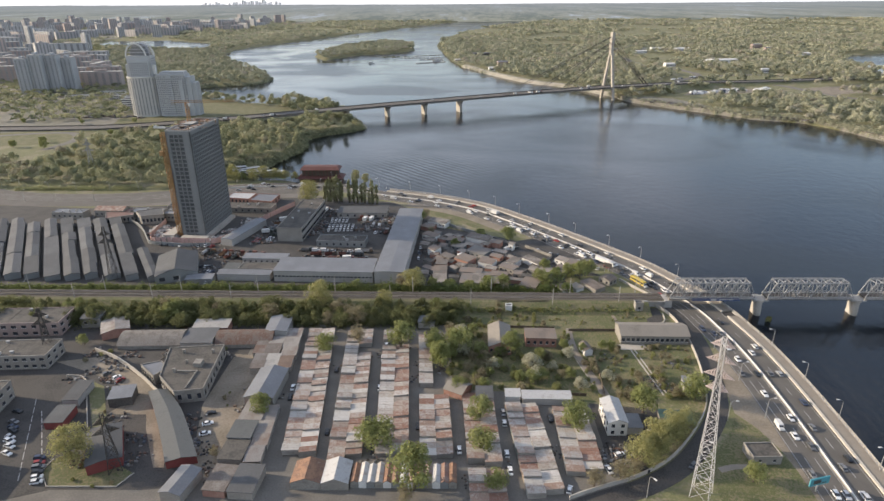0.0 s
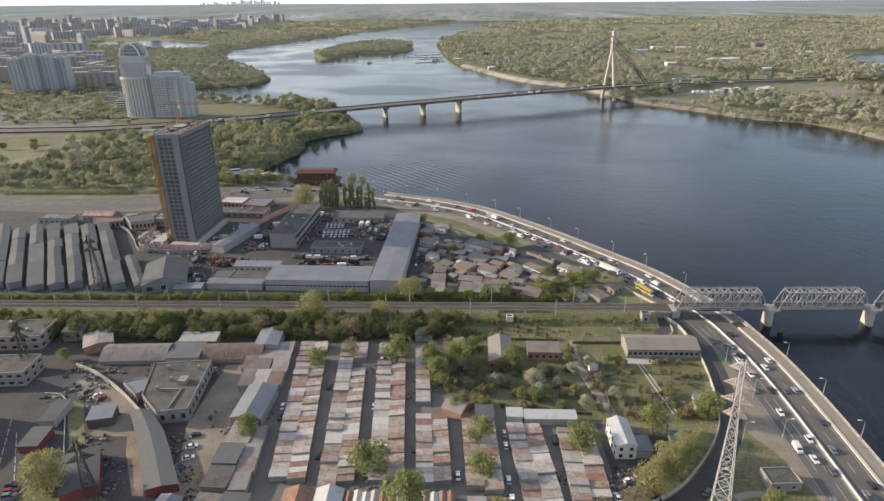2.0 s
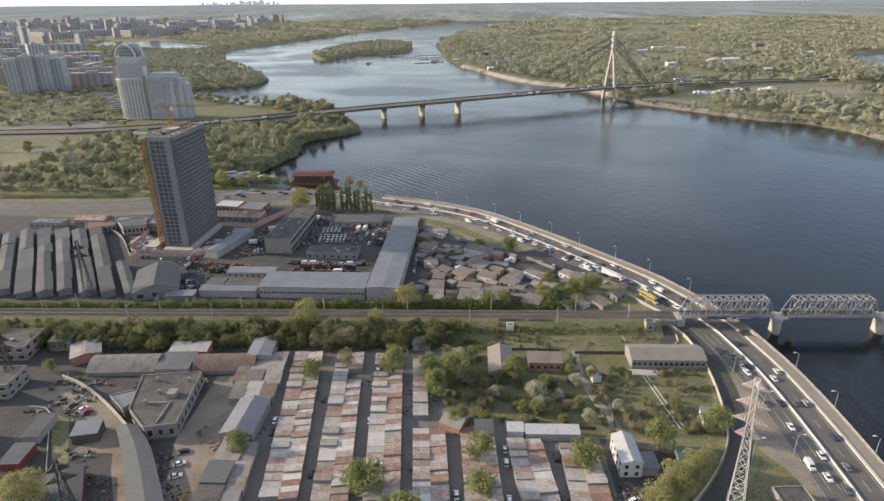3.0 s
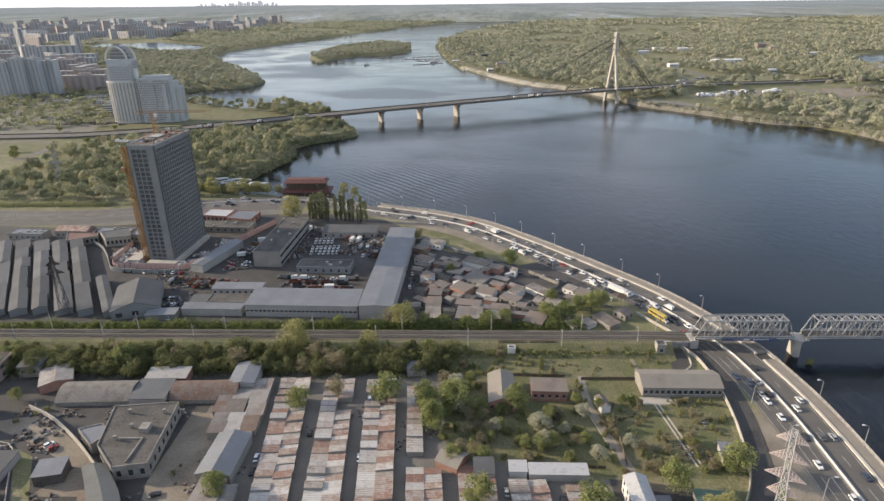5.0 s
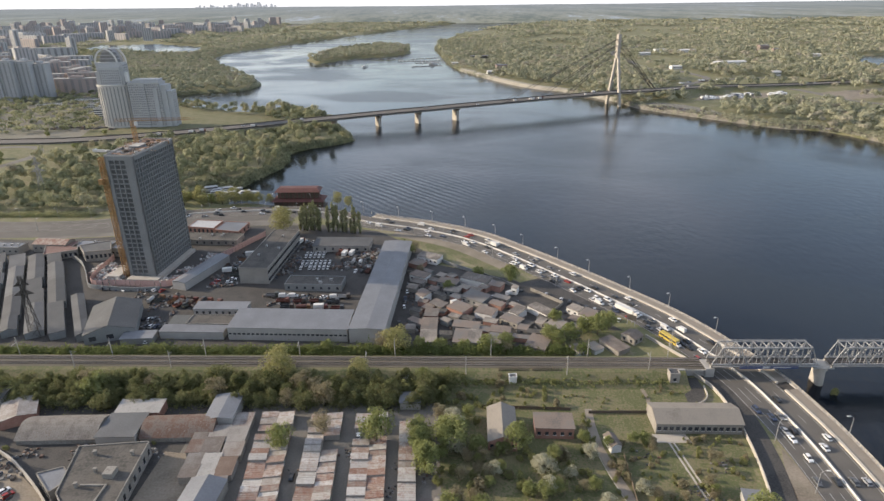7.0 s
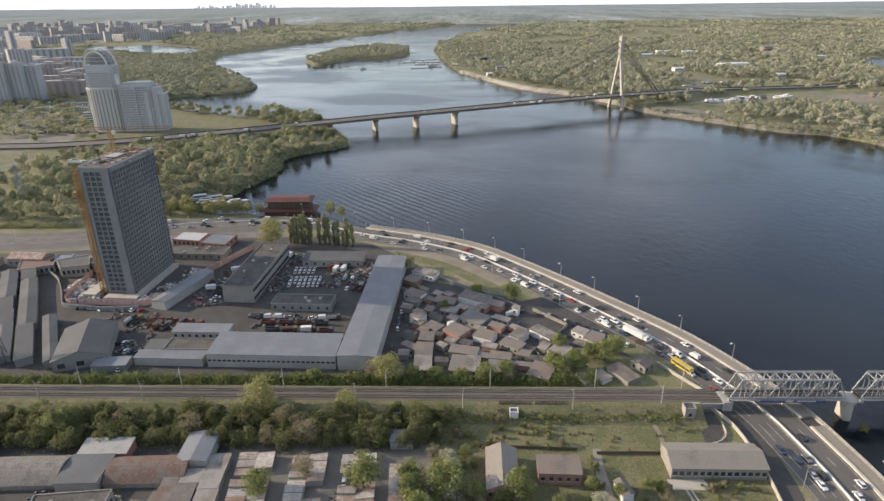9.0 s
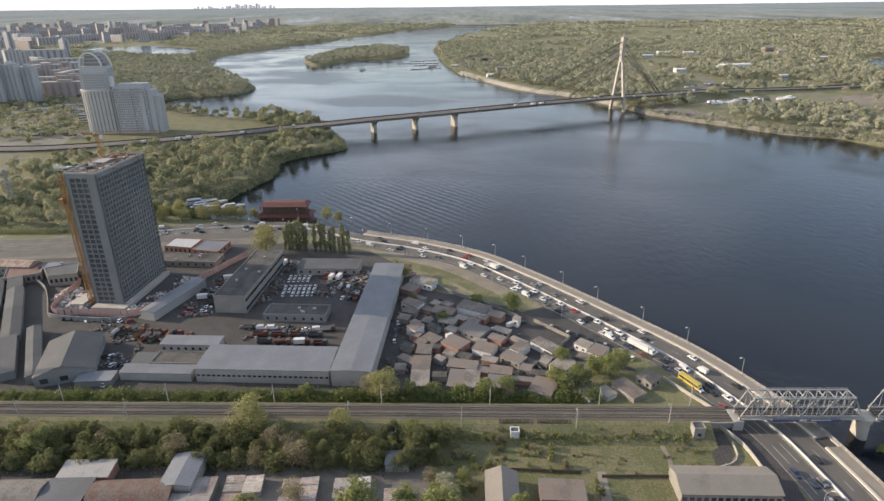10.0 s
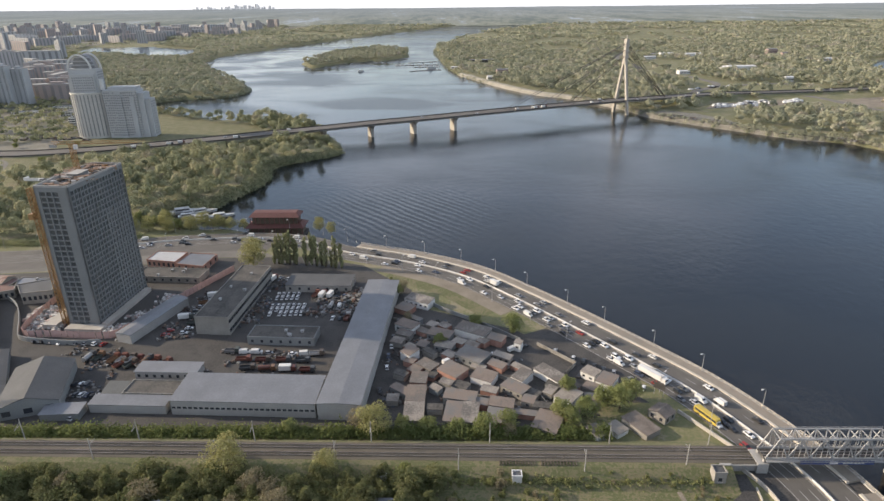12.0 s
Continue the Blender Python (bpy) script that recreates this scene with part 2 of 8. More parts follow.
def foliage(name, stops, coarse=0.09, island=0.35, tint=0.0, thin=0.42):
    """Leaves; tint: how far the colour follows the kind of each tree, kept on the mesh as "tree_kind"."""
    m = material(name, stops, coarse, 1.2, 0.8, bump=0, island=island, space="World", spec=0.2)
    n, l = m.node_tree.nodes, m.node_tree.links
    p = n["Principled BSDF"]
    if tint:
        ramp = p.inputs["Base Color"].links[0].from_node
        at, k = n.new("ShaderNodeAttribute"), n.new("ShaderNodeMix")
        at.attribute_name = "tree_kind"
        k.inputs["Factor"].default_value = tint
        l.new(ramp.inputs[0].links[0].from_socket, k.inputs["A"])
        l.new(at.outputs["Fac"], k.inputs["B"])
        l.new(k.outputs["Result"], ramp.inputs[0])
    tr, add = n.new("ShaderNodeBsdfTranslucent"), n.new("ShaderNodeMixShader")
    add.inputs[0].default_value = thin
    l.new(p.inputs["Base Color"].links[0].from_socket, tr.inputs["Color"])
    l.new(p.outputs[0], add.inputs[1])
    l.new(tr.outputs[0], add.inputs[2])
    l.new(add.outputs[0], n["Material Output"].inputs["Surface"])
    return m


M["leaf"] = foliage("spring_leaves", [(0.13, 0.155, 0.058), (0.225, 0.245, 0.095), (0.33, 0.325, 0.145)], 0.09, 0.25, 0.0, 0.36)
M["leaf_yellow"] = foliage("willow_leaves", [(0.20, 0.195, 0.085), (0.30, 0.29, 0.125), (0.39, 0.365, 0.185)], 0.3)
M["leaf_dry"] = foliage("bare_twigs", [(0.17, 0.14, 0.095), (0.25, 0.22, 0.14), (0.33, 0.30, 0.19)], 0.3)
M["leaf_white"] = foliage("blossom", [(0.28, 0.28, 0.18), (0.46, 0.45, 0.36)], 0.3)
M["leaf_mid"] = foliage("riverside_leaves", [(0.15, 0.175, 0.085), (0.24, 0.255, 0.13), (0.35, 0.34, 0.19), (0.20, 0.235, 0.105), (0.29, 0.30, 0.15)], 0.05)
# haze is mixed into both canopy colours: bluer here, paler and greyer far off
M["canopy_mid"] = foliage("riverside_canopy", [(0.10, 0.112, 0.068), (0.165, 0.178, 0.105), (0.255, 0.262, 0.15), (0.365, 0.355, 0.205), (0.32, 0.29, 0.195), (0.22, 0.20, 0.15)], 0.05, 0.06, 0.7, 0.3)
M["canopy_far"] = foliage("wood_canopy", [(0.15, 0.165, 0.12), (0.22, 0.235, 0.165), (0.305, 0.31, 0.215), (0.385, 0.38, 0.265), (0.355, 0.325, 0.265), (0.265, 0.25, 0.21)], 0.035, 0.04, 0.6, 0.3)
# darker copy of the leaves: cloud shade on the belt is in the colour
M["leaf_shaded"] = foliage("shady_leaves", [(0.075, 0.09, 0.04), (0.13, 0.145, 0.06), (0.20, 0.20, 0.095), (0.15, 0.13, 0.085)], 0.12)
M["hedge_leaf"] = foliage("hedge_leaves", [(0.085, 0.11, 0.035), (0.135, 0.16, 0.055), (0.20, 0.21, 0.085)], 0.08)
M["bush"] = foliage("scrub_leaves", [(0.14, 0.155, 0.06), (0.225, 0.232, 0.095), (0.32, 0.305, 0.145)], 0.06)

# river water: clear reflection with small ripples
wm = bpy.data.materials.new("river_water")
wm.use_nodes = True
n, l = wm.node_tree.nodes, wm.node_tree.links
p = n["Principled BSDF"]
p.inputs["Base Color"].default_value, p.inputs["Roughness"].default_value, p.inputs["IOR"].default_value = (0.007, 0.010, 0.014, 1), 0.10, 1.33
geo = n.new("ShaderNodeNewGeometry")
last = None
for sc, st, ds, strx in ((0.7, 0.6, 0.13, 0.7), (0.2, 0.5, 0.4, 0.55), (0.035, 0.035, 0.9, 0.8)):
    mp, ns, bp = n.new("ShaderNodeMapping"), n.new("ShaderNodeTexNoise"), n.new("ShaderNodeBump")
    mp.inputs["Scale"].default_value = (1, strx, 1)
    ns.inputs["Scale"].default_value, ns.inputs["Detail"].default_value = sc, 4
    bp.inputs["Strength"].default_value, bp.inputs["Distance"].default_value = st, ds
    l.new(geo.outputs["Position"], mp.inputs[0]); l.new(mp.outputs[0], ns.inputs[0]); l.new(ns.outputs[0], bp.inputs["Height"])
    if last:
        l.new(last.outputs[0], bp.inputs["Normal"])
    last = bp
# ruffled patches where the wind touches down
mp, ns, mr_ = n.new("ShaderNodeMapping"), n.new("ShaderNodeTexNoise"), n.new("ShaderNodeMapRange")
mp.inputs["Scale"].default_value = (0.0045, 0.0065, 1)
mp.inputs["Rotation"].default_value = (0, 0, 0.6)
ns.inputs["Scale"].default_value, ns.inputs["Detail"].default_value, ns.inputs["Distortion"].default_value = 1.0, 7, 0.9
mr_.inputs["From Min"].default_value, mr_.inputs["From Max"].default_value = 0.38, 0.62
mr_.inputs["To Min"].default_value, mr_.inputs["To Max"].default_value = 0.06, 0.27
l.new(geo.outputs["Position"], mp.inputs[0]); l.new(mp.outputs[0], ns.inputs[0]); l.new(ns.outputs["Fac"], mr_.inputs["Value"]); l.new(mr_.outputs[0], p.inputs["Roughness"])
# rings of a wake off the bend of the road
off, ln_, wv, mw, bp = n.new("ShaderNodeVectorMath"), n.new("ShaderNodeVectorMath"), n.new("ShaderNodeTexWave"), n.new("ShaderNodeMapRange"), n.new("ShaderNodeBump")
off.operation, off.inputs[1].default_value = "SUBTRACT", (-42.0, 606.0, 0.0)
ln_.operation = "LENGTH"
mw.inputs["From Min"].default_value, mw.inputs["From Max"].default_value, mw.inputs["To Min"].default_value, mw.inputs["To Max"].default_value = 25, 100, 0.34, 0.0
wv.inputs["Scale"].default_value, wv.inputs["Distortion"].default_value, wv.inputs["Detail"].default_value = 0.045, 2.5, 1.0
wv.bands_direction = "Y"
bp.inputs["Distance"].default_value = 0.5
l.new(geo.outputs["Position"], off.inputs[0]); l.new(off.outputs[0], ln_.inputs[0]); l.new(ln_.outputs["Value"], mw.inputs["Value"])
mp = n.new("ShaderNodeMapping")
mp.inputs["Rotation"].default_value = (0, 0, 0.85)
l.new(geo.outputs["Position"], mp.inputs[0]); l.new(mp.outputs[0], wv.inputs[0]); l.new(wv.outputs["Fac"], bp.inputs["Height"]); l.new(mw.outputs[0], bp.inputs["Strength"])
l.new(last.outputs[0], bp.inputs["Normal"]); l.new(bp.outputs[0], p.inputs["Normal"])
M["water"] = wm


# ---- helpers for meshes ----
def link_mesh(name, verts, faces, mat, parent=None, smooth=False):
    me = bpy.data.meshes.new(name)
    me.from_pydata([tuple(v) for v in verts], [], [tuple(f) for f in faces])
    me.materials.append(mat)
    if smooth:
        me.polygons.foreach_set("use_smooth", [True] * len(me.polygons))
    ob = new(name, me)
    if parent:
        ob.parent = parent
    return ob


def part(name, bm, mat, parent, label=""):
    me = bpy.data.meshes.new(name)
    bmesh.ops.recalc_face_normals(bm, faces=bm.faces)
    bm.to_mesh(me)
    bm.free()
    me.materials.append(mat)
    ob = new(name, me)
    ob.parent = parent
    if label:
        tagged(ob, label)
    return ob


def again(ob, m, parent=None):
    """Another piece on the same mesh."""
    o = bpy.data.objects.new(ob.name.split(".")[0], ob.data)
    scene.collection.objects.link(o)
    o.parent = parent or ob.parent
    o.matrix_basis = m
    return o


def thing(name, m, label, category, group="", kind=""):
    e = new(name)
    e.empty_display_size = 0.5
    e.matrix_basis = m
    return tagged(e, label, category, group, kind)


def box(bm, x0, x1, y0, y1, z0, z1, turn=None):
    v = [bm.verts.new((x, y, z)) for z in (z0, z1) for x, y in ((x0, y0), (x1, y0), (x1, y1), (x0, y1))]
    if turn is not None:
        for q in v:
            q.co = turn @ q.co
    for f in ((0, 3, 2, 1), (4, 5, 6, 7), (0, 1, 5, 4), (1, 2, 6, 5), (2, 3, 7, 6), (3, 0, 4, 7)):
        bm.faces.new([v[i] for i in f])
    return v


def boxes(*many):
    bm = bmesh.new()
    for b in many:
        box(bm, *b)
    return bm


def bar(bm, a, b, w, sides=4):
    """A bar of width w from a to b."""
    a, b = Vector(a), Vector(b)
    d = (b - a).normalized()
    u = d.orthogonal().normalized() if abs(d.z) > 0.95 else d.cross(Vector((0, 0, 1))).normalized()
    k = d.cross(u)
    ring = []
    for e in (a, b):
        ring.append([bm.verts.new(e + (u * math.cos(t) + k * math.sin(t)) * w * 0.7) for t in (math.pi / 4 + 2 * math.pi * i / sides for i in range(sides))])
    for i in range(sides):
        j = (i + 1) % sides
        bm.faces.new((ring[0][i], ring[0][j], ring[1][j], ring[1][i]))
    bm.faces.new(ring[0][::-1])
    bm.faces.new(ring[1])


def tube(bm, a, b, r0, r1, sides=8):
    a, b = Vector(a), Vector(b)
    d = (b - a).normalized()
    u = d.orthogonal().normalized()
    k = d.cross(u)
    rings = [[bm.verts.new(e + (u * math.cos(2 * math.pi * i / sides) + k * math.sin(2 * math.pi * i / sides)) * r) for i in range(sides)] for e, r in ((a, r0), (b, r1))]
    for i in range(sides):
        j = (i + 1) % sides
        bm.faces.new((rings[0][i], rings[0][j], rings[1][j], rings[1][i]))
    bm.faces.new(rings[0][::-1])
    bm.faces.new(rings[1])


def spline(points, step=6.0):
    """An even Catmull-Rom line through the points (x, y)."""
    p = [np.array(q, float) for q in points]
    p = [2 * p[0] - p[1]] + p + [2 * p[-1] - p[-2]]
    out = []
    for i in range(1, len(p) - 2):
        k = max(2, int(np.linalg.norm(p[i + 1] - p[i]) / step))
        for t in np.linspace(0, 1, k, endpoint=False):
            a, b, c, d = p[i - 1:i + 3]
            out.append(0.5 * (2 * b + (c - a) * t + (2 * a - 5 * b + 4 * c - d) * t * t + (3 * b - a - 3 * c + d) * t ** 3))
    out.append(p[-2])
    return np.array(out)


def normals(line):
    d = np.gradient(line, axis=0)
    d /= np.linalg.norm(d, axis=1)[:, None]
    return np.stack([d[:, 1], -d[:, 0]], 1)      # to the right of the way


def ribbon(name, line, a, b, z0, z1, mat, parent=None, zs=None):
    """A strip with thickness between the offsets a and b (to the right) of a line."""
    nr = normals(line)
    zs = np.zeros(len(line)) if zs is None else zs
    v, f = [], []
    for q, k, z in zip(line, nr, zs):
        A, B = q + k * a, q + k * b
        v += [(*A, z + z0), (*B, z + z0), (*B, z + z1), (*A, z + z1)]
    for i in range(len(line) - 1):
        o = 4 * i
        f += [(o + j, o + (j + 1) % 4, o + 4 + (j + 1) % 4, o + 4 + j) for j in range(4)]
    e = 4 * (len(line) - 1)
    f += [(0, 1, 2, 3), (e + 3, e + 2, e + 1, e)]
    return link_mesh(name, v, f, mat, parent)


def patch(name, pts, z, mat, label, category="pavement", thick=0.25):
    """A flat piece of paving with an edge."""
    k = len(pts)
    v = [(x, y, z - thick) for x, y in pts] + [(x, y, z) for x, y in pts]
    f = [tuple(range(k, 2 * k)), tuple(range(k - 1, -1, -1))] + [(i, (i + 1) % k, k + (i + 1) % k, k + i) for i in range(k)]
    return tagged(link_mesh(name, v, f, mat), label, category, kind="structure")


def inside(px, py, poly):
    r = np.zeros(px.shape, bool)
    k = len(poly)
    for i in range(k):
        (x0, y0), (x1, y1) = poly[i], poly[(i + 1) % k]
        c = (y0 > py) != (y1 > py)
        with np.errstate(divide="ignore", invalid="ignore"):
            r ^= c & (px < (x1 - x0) * (py - y0) / (y1 - y0 + 1e-12) + x0)
    return r


def shore_distance(px, py, poly):
    """Metres to the outline, positive outside."""
    best = np.full(px.shape, 1e9)
    k = len(poly)
    for i in range(k):
        a, b = np.array(poly[i], float), np.array(poly[(i + 1) % k], float)
        d = b - a
        t = np.clip(((px - a[0]) * d[0] + (py - a[1]) * d[1]) / (d @ d + 1e-9), 0, 1)
        best = np.minimum(best, np.hypot(px - a[0] - t * d[0], py - a[1] - t * d[1]))
    return np.where(inside(px, py, poly), -best, best)


# ---- ground and river ----
WATER = -5.0
QUAY = [(80, -300), (122, -80), (147, 90), (153.5, 150), (155.6, 182), (157, 211), (157.6, 238), (157, 262), (154.8, 282), (150.6, 306), (139.4, 336), (125.3, 364), (107, 390), (82, 423), (56, 455), (27, 486), (-11, 510), (-57, 529)]
WEST = [(-95, 553), (-148, 565), (-164, 572), (-192, 570), (-225, 587), (-237, 610), (-232, 628), (-200, 630), (-191, 659), (-178, 701), (-184, 764), (-159, 794), (-131, 818), (-128, 847), (-170, 940), (-206, 1003), (-262, 1036), (-309, 1036), (-360, 1052), (-420, 1088), (-480, 1130), (-530, 1190), (-518, 1243), (-490, 1274), (-418, 1291), (-397, 1350), (-414, 1418),
        (-502, 1560), (-594, 1719), (-660, 1850), (-742, 2030), (-767, 2261), (-688, 2573), (-565, 3022), (-420, 3500), (-150, 4300), (150, 5200)]
EAST = [(800, 5200), (348, 4150), (81, 3469), (-53, 2584), (-24, 2000), (23, 1635), (98, 1432), (160, 1302), (219, 1239), (281, 1125), (308, 1042), (385, 948), (436, 891), (487, 864), (514, 805), (526, 747),
        (590, 560), (760, 100), (900, -300)]
RIVER = QUAY + WEST + EAST
CHANNEL = [(-1420, 2420), (-1203, 2350), (-1025, 2200), (-862, 2165), (-838, 2260), (-915, 2400), (-983, 2620), (-1150, 2740), (-1303, 2830), (-1500, 2830)]
ISLAND = [(-432, 1970), (-370, 1830), (-289, 2001), (-188, 2057), (-128, 2166), (-150, 2400), (-277, 2560), (-390, 2300)]
LAKE = [(960, 1420), (990, 1600), (1163, 1909), (1308, 1958), (1900, 2050), (1900, 1500), (1300, 1380)]


def land(px, py):
    d = shore_distance(px, py, RIVER)
    d = np.maximum(d, -shore_distance(px, py, ISLAND))
    for pool in (CHANNEL, LAKE):
        d = np.minimum(d, shore_distance(px, py, pool))
    return d


def spread(lo, hi, mid0, mid1, fine, grow):
    """Grid lines: fine between mid0 and mid1, wider and wider outside."""
    c = list(np.arange(mid0, mid1, fine))
    s = fine
    while c[-1] < hi:
        s *= grow
        c.append(c[-1] + s)
    s, pre = fine, [c[0]]
    while pre[-1] > lo:
        s *= grow
        pre.append(pre[-1] - s)
    return np.array(pre[:0:-1] + c)


gx, gy = spread(-6500, 6500, -240, 240, 4.0, 1.035), spread(-2500, 5600, 140, 900, 4.0, 1.03)
X, Y = np.meshgrid(gx, gy)
D = land(X, Y)
Z = np.clip(D * 0.55 + WATER + 0.3, -9.0, 0.0)
k = len(gx)
idx = np.arange(len(gx) * len(gy)).reshape(len(gy), k)
quads = np.stack([idx[:-1, :-1], idx[:-1, 1:], idx[1:, 1:], idx[1:, :-1]], -1).reshape(-1, 4)
ground = link_mesh("ground", np.stack([X, Y, Z], -1).reshape(-1, 3).tolist(), quads.tolist(), M["ground"], smooth=True)
tagged(ground, "spring meadow and bare soil along the river", "ground", kind="structure")
water = link_mesh("water", [(-6500, -2500, WATER), (6500, -2500, WATER), (6500, 5600, WATER), (-6500, 5600, WATER)], [(0, 1, 2, 3)], M["water"])
tagged(water, "dark blue river water with small ripples", "river", kind="structure")

# ---- the far distance: one plain backdrop past the last of the plain ----
bdm = bpy.data.materials.new("hazy_distance")
bdm.use_nodes = True
n, l = bdm.node_tree.nodes, bdm.node_tree.links
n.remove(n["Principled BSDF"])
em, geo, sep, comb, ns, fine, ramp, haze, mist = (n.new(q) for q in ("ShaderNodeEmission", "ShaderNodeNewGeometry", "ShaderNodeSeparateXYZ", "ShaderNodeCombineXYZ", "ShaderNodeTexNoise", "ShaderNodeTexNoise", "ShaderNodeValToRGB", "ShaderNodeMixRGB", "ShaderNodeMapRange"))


def sums(op, a, b):
    """A math node; a and b are sockets or numbers."""
    q = n.new("ShaderNodeMath")
    q.operation = op
    for socket, value in zip(q.inputs, (a, b)):
        if isinstance(value, (int, float)):
            socket.default_value = value
        else:
            l.new(value, socket)
    return q.outputs[0]


# woods, fields and pools of a plain that runs on to the skyline, 160 m below the eye
l.new(geo.outputs["Position"], sep.inputs[0])
away = sums("DIVIDE", 160.0, sums("MAXIMUM", sums("SUBTRACT", 160.0, sep.outputs["Z"]), 4.0))
l.new(sums("MULTIPLY", sep.outputs["X"], away), comb.inputs["X"])
l.new(sums("MULTIPLY", away, 800.0), comb.inputs["Y"])
ns.inputs["Scale"].default_value, ns.inputs["Detail"].default_value, ns.inputs["Roughness"].default_value = 0.0016, 7.0, 0.65
fine.inputs["Scale"].default_value, fine.inputs["Detail"].default_value, fine.inputs["Roughness"].default_value = 0.012, 6.0, 0.75
for q in (ns, fine):
    l.new(comb.outputs[0], q.inputs["Vector"])
l.new(sums("ADD", sums("MULTIPLY", ns.outputs["Fac"], 0.5), sums("MULTIPLY", fine.outputs["Fac"], 0.5)), ramp.inputs[0])
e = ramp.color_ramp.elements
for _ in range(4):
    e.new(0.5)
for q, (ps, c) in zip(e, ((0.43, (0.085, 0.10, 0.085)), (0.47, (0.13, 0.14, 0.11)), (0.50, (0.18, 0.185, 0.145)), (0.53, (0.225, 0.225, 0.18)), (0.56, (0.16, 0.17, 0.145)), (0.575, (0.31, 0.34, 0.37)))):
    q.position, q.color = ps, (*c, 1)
# painted haze: the glowing colour fades to blue-grey towards the skyline
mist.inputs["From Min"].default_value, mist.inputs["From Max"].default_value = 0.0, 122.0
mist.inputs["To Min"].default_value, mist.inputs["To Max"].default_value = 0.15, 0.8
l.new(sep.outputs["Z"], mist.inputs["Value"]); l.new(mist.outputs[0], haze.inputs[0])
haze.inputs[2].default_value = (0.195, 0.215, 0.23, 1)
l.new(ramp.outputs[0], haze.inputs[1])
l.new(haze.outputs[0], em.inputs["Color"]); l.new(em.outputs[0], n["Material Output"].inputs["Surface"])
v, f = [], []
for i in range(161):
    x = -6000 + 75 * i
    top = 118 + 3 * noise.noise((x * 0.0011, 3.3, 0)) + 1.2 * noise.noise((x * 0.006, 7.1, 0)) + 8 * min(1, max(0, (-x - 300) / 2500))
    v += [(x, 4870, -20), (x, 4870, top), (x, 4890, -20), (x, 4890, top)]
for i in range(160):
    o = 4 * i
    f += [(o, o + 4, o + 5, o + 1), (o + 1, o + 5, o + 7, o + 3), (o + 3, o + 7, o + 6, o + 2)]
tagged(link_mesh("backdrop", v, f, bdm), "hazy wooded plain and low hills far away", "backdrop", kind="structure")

# ---- the river road ----
ROAD = QUAY[1:] + [(-78, 543), (-97, 552.5), (-120, 558), (-141, 559.5), (-162, 558), (-184, 555.5), (-205, 552), (-235, 543), (-270, 530), (-300, 525), (-340, 524), (-377, 528), (-421, 542), (-520, 590), (-700, 640)]
road_line = spline(ROAD, 5.0)
tagged(ribbon("road", road_line, -27.8, -5.4, -0.5, 0.06, M["asphalt"]), "grey asphalt road along the river with two carriageways", "road", kind="structure")
wide = [int(np.argmax(road_line[:, 0] < q)) for q in (-112, -420)]
tagged(ribbon("road_slip_south", road_line[wide[0]:wide[1]], -41.0, -28.0, -0.5, 0.05, M["asphalt"]), "grey slip lanes beside the river road", "road", kind="structure")
quay_n = int(np.argmax(road_line[:, 0] < -62))
quay_line = road_line[:quay_n]
under = [int(np.argmin(np.hypot(quay_line[:, 0] - a, quay_line[:, 1] - b))) for a, b in ((153.2, 295), (150.9, 302.5))]
for a, b in ((0, under[0] + 1), (under[1], len(quay_line))):        # the footway breaks off under the railway
    tagged(ribbon("pavement", quay_line[a:b], -4.3, 0.6, -0.5, 0.30, M["footway"]), "pale concrete footway beside the road", "pavement", kind="structure")
    ribbon("kerb", quay_line[a:b], -5.45, -4.3, -0.5, 0.62, M["kerb_stone"], bpy.data.objects["road"])
tagged(ribbon("pavement_ledge", quay_line[under[0]:under[1] + 1], -5.4, 0.6, -0.6, -0.4, M["old_asphalt"]), "sunken dark ledge below the railway span", "pavement", kind="structure")
tagged(ribbon("wall_quay", quay_line, 0.6, 1.6, -9.0, 0.30, M["concrete"]), "concrete quay wall above the river", "wall", kind="structure")
med = thing("median_barrier", pose(0, 0, 0), "pale concrete barrier between the carriageways", "barrier")
ribbon("kerb_wall", road_line[:int(quay_n * 1.25)], -16.32, -15.98, 0, 0.85, M["white"], med)
ribbon("plinth", road_line[:int(quay_n * 1.25)], -16.75, -15.55, 0, 0.25, M["pale_concrete"], med)
for off in (-10.6, -20.4, -24.0):
    v, f = [], []
    rn = normals(road_line)
    for i in range(2, len(road_line) - 3, 3):
        ids = (i, i + 1, i + 2) if off < -19 else (i, i + 1)
        o = len(v)
        for q in ids:
            v += [(*(road_line[q] + rn[q] * (off - 0.12)), 0.075), (*(road_line[q] + rn[q] * (off + 0.12)), 0.075)]
        f += [(o + 2 * q, o + 2 * q + 1, o + 2 * q + 3, o + 2 * q + 2) for q in range(len(ids) - 1)]
    tagged(link_mesh("lane_line", v, f, M["marking"], bpy.data.objects["road"]), kind="stuff")
for off in (-6.3, -15.0, -17.3, -27.3):
    ribbon("edge_line", road_line, off - 0.1, off + 0.1, 0.03, 0.075, M["marking"], bpy.data.objects["road"])
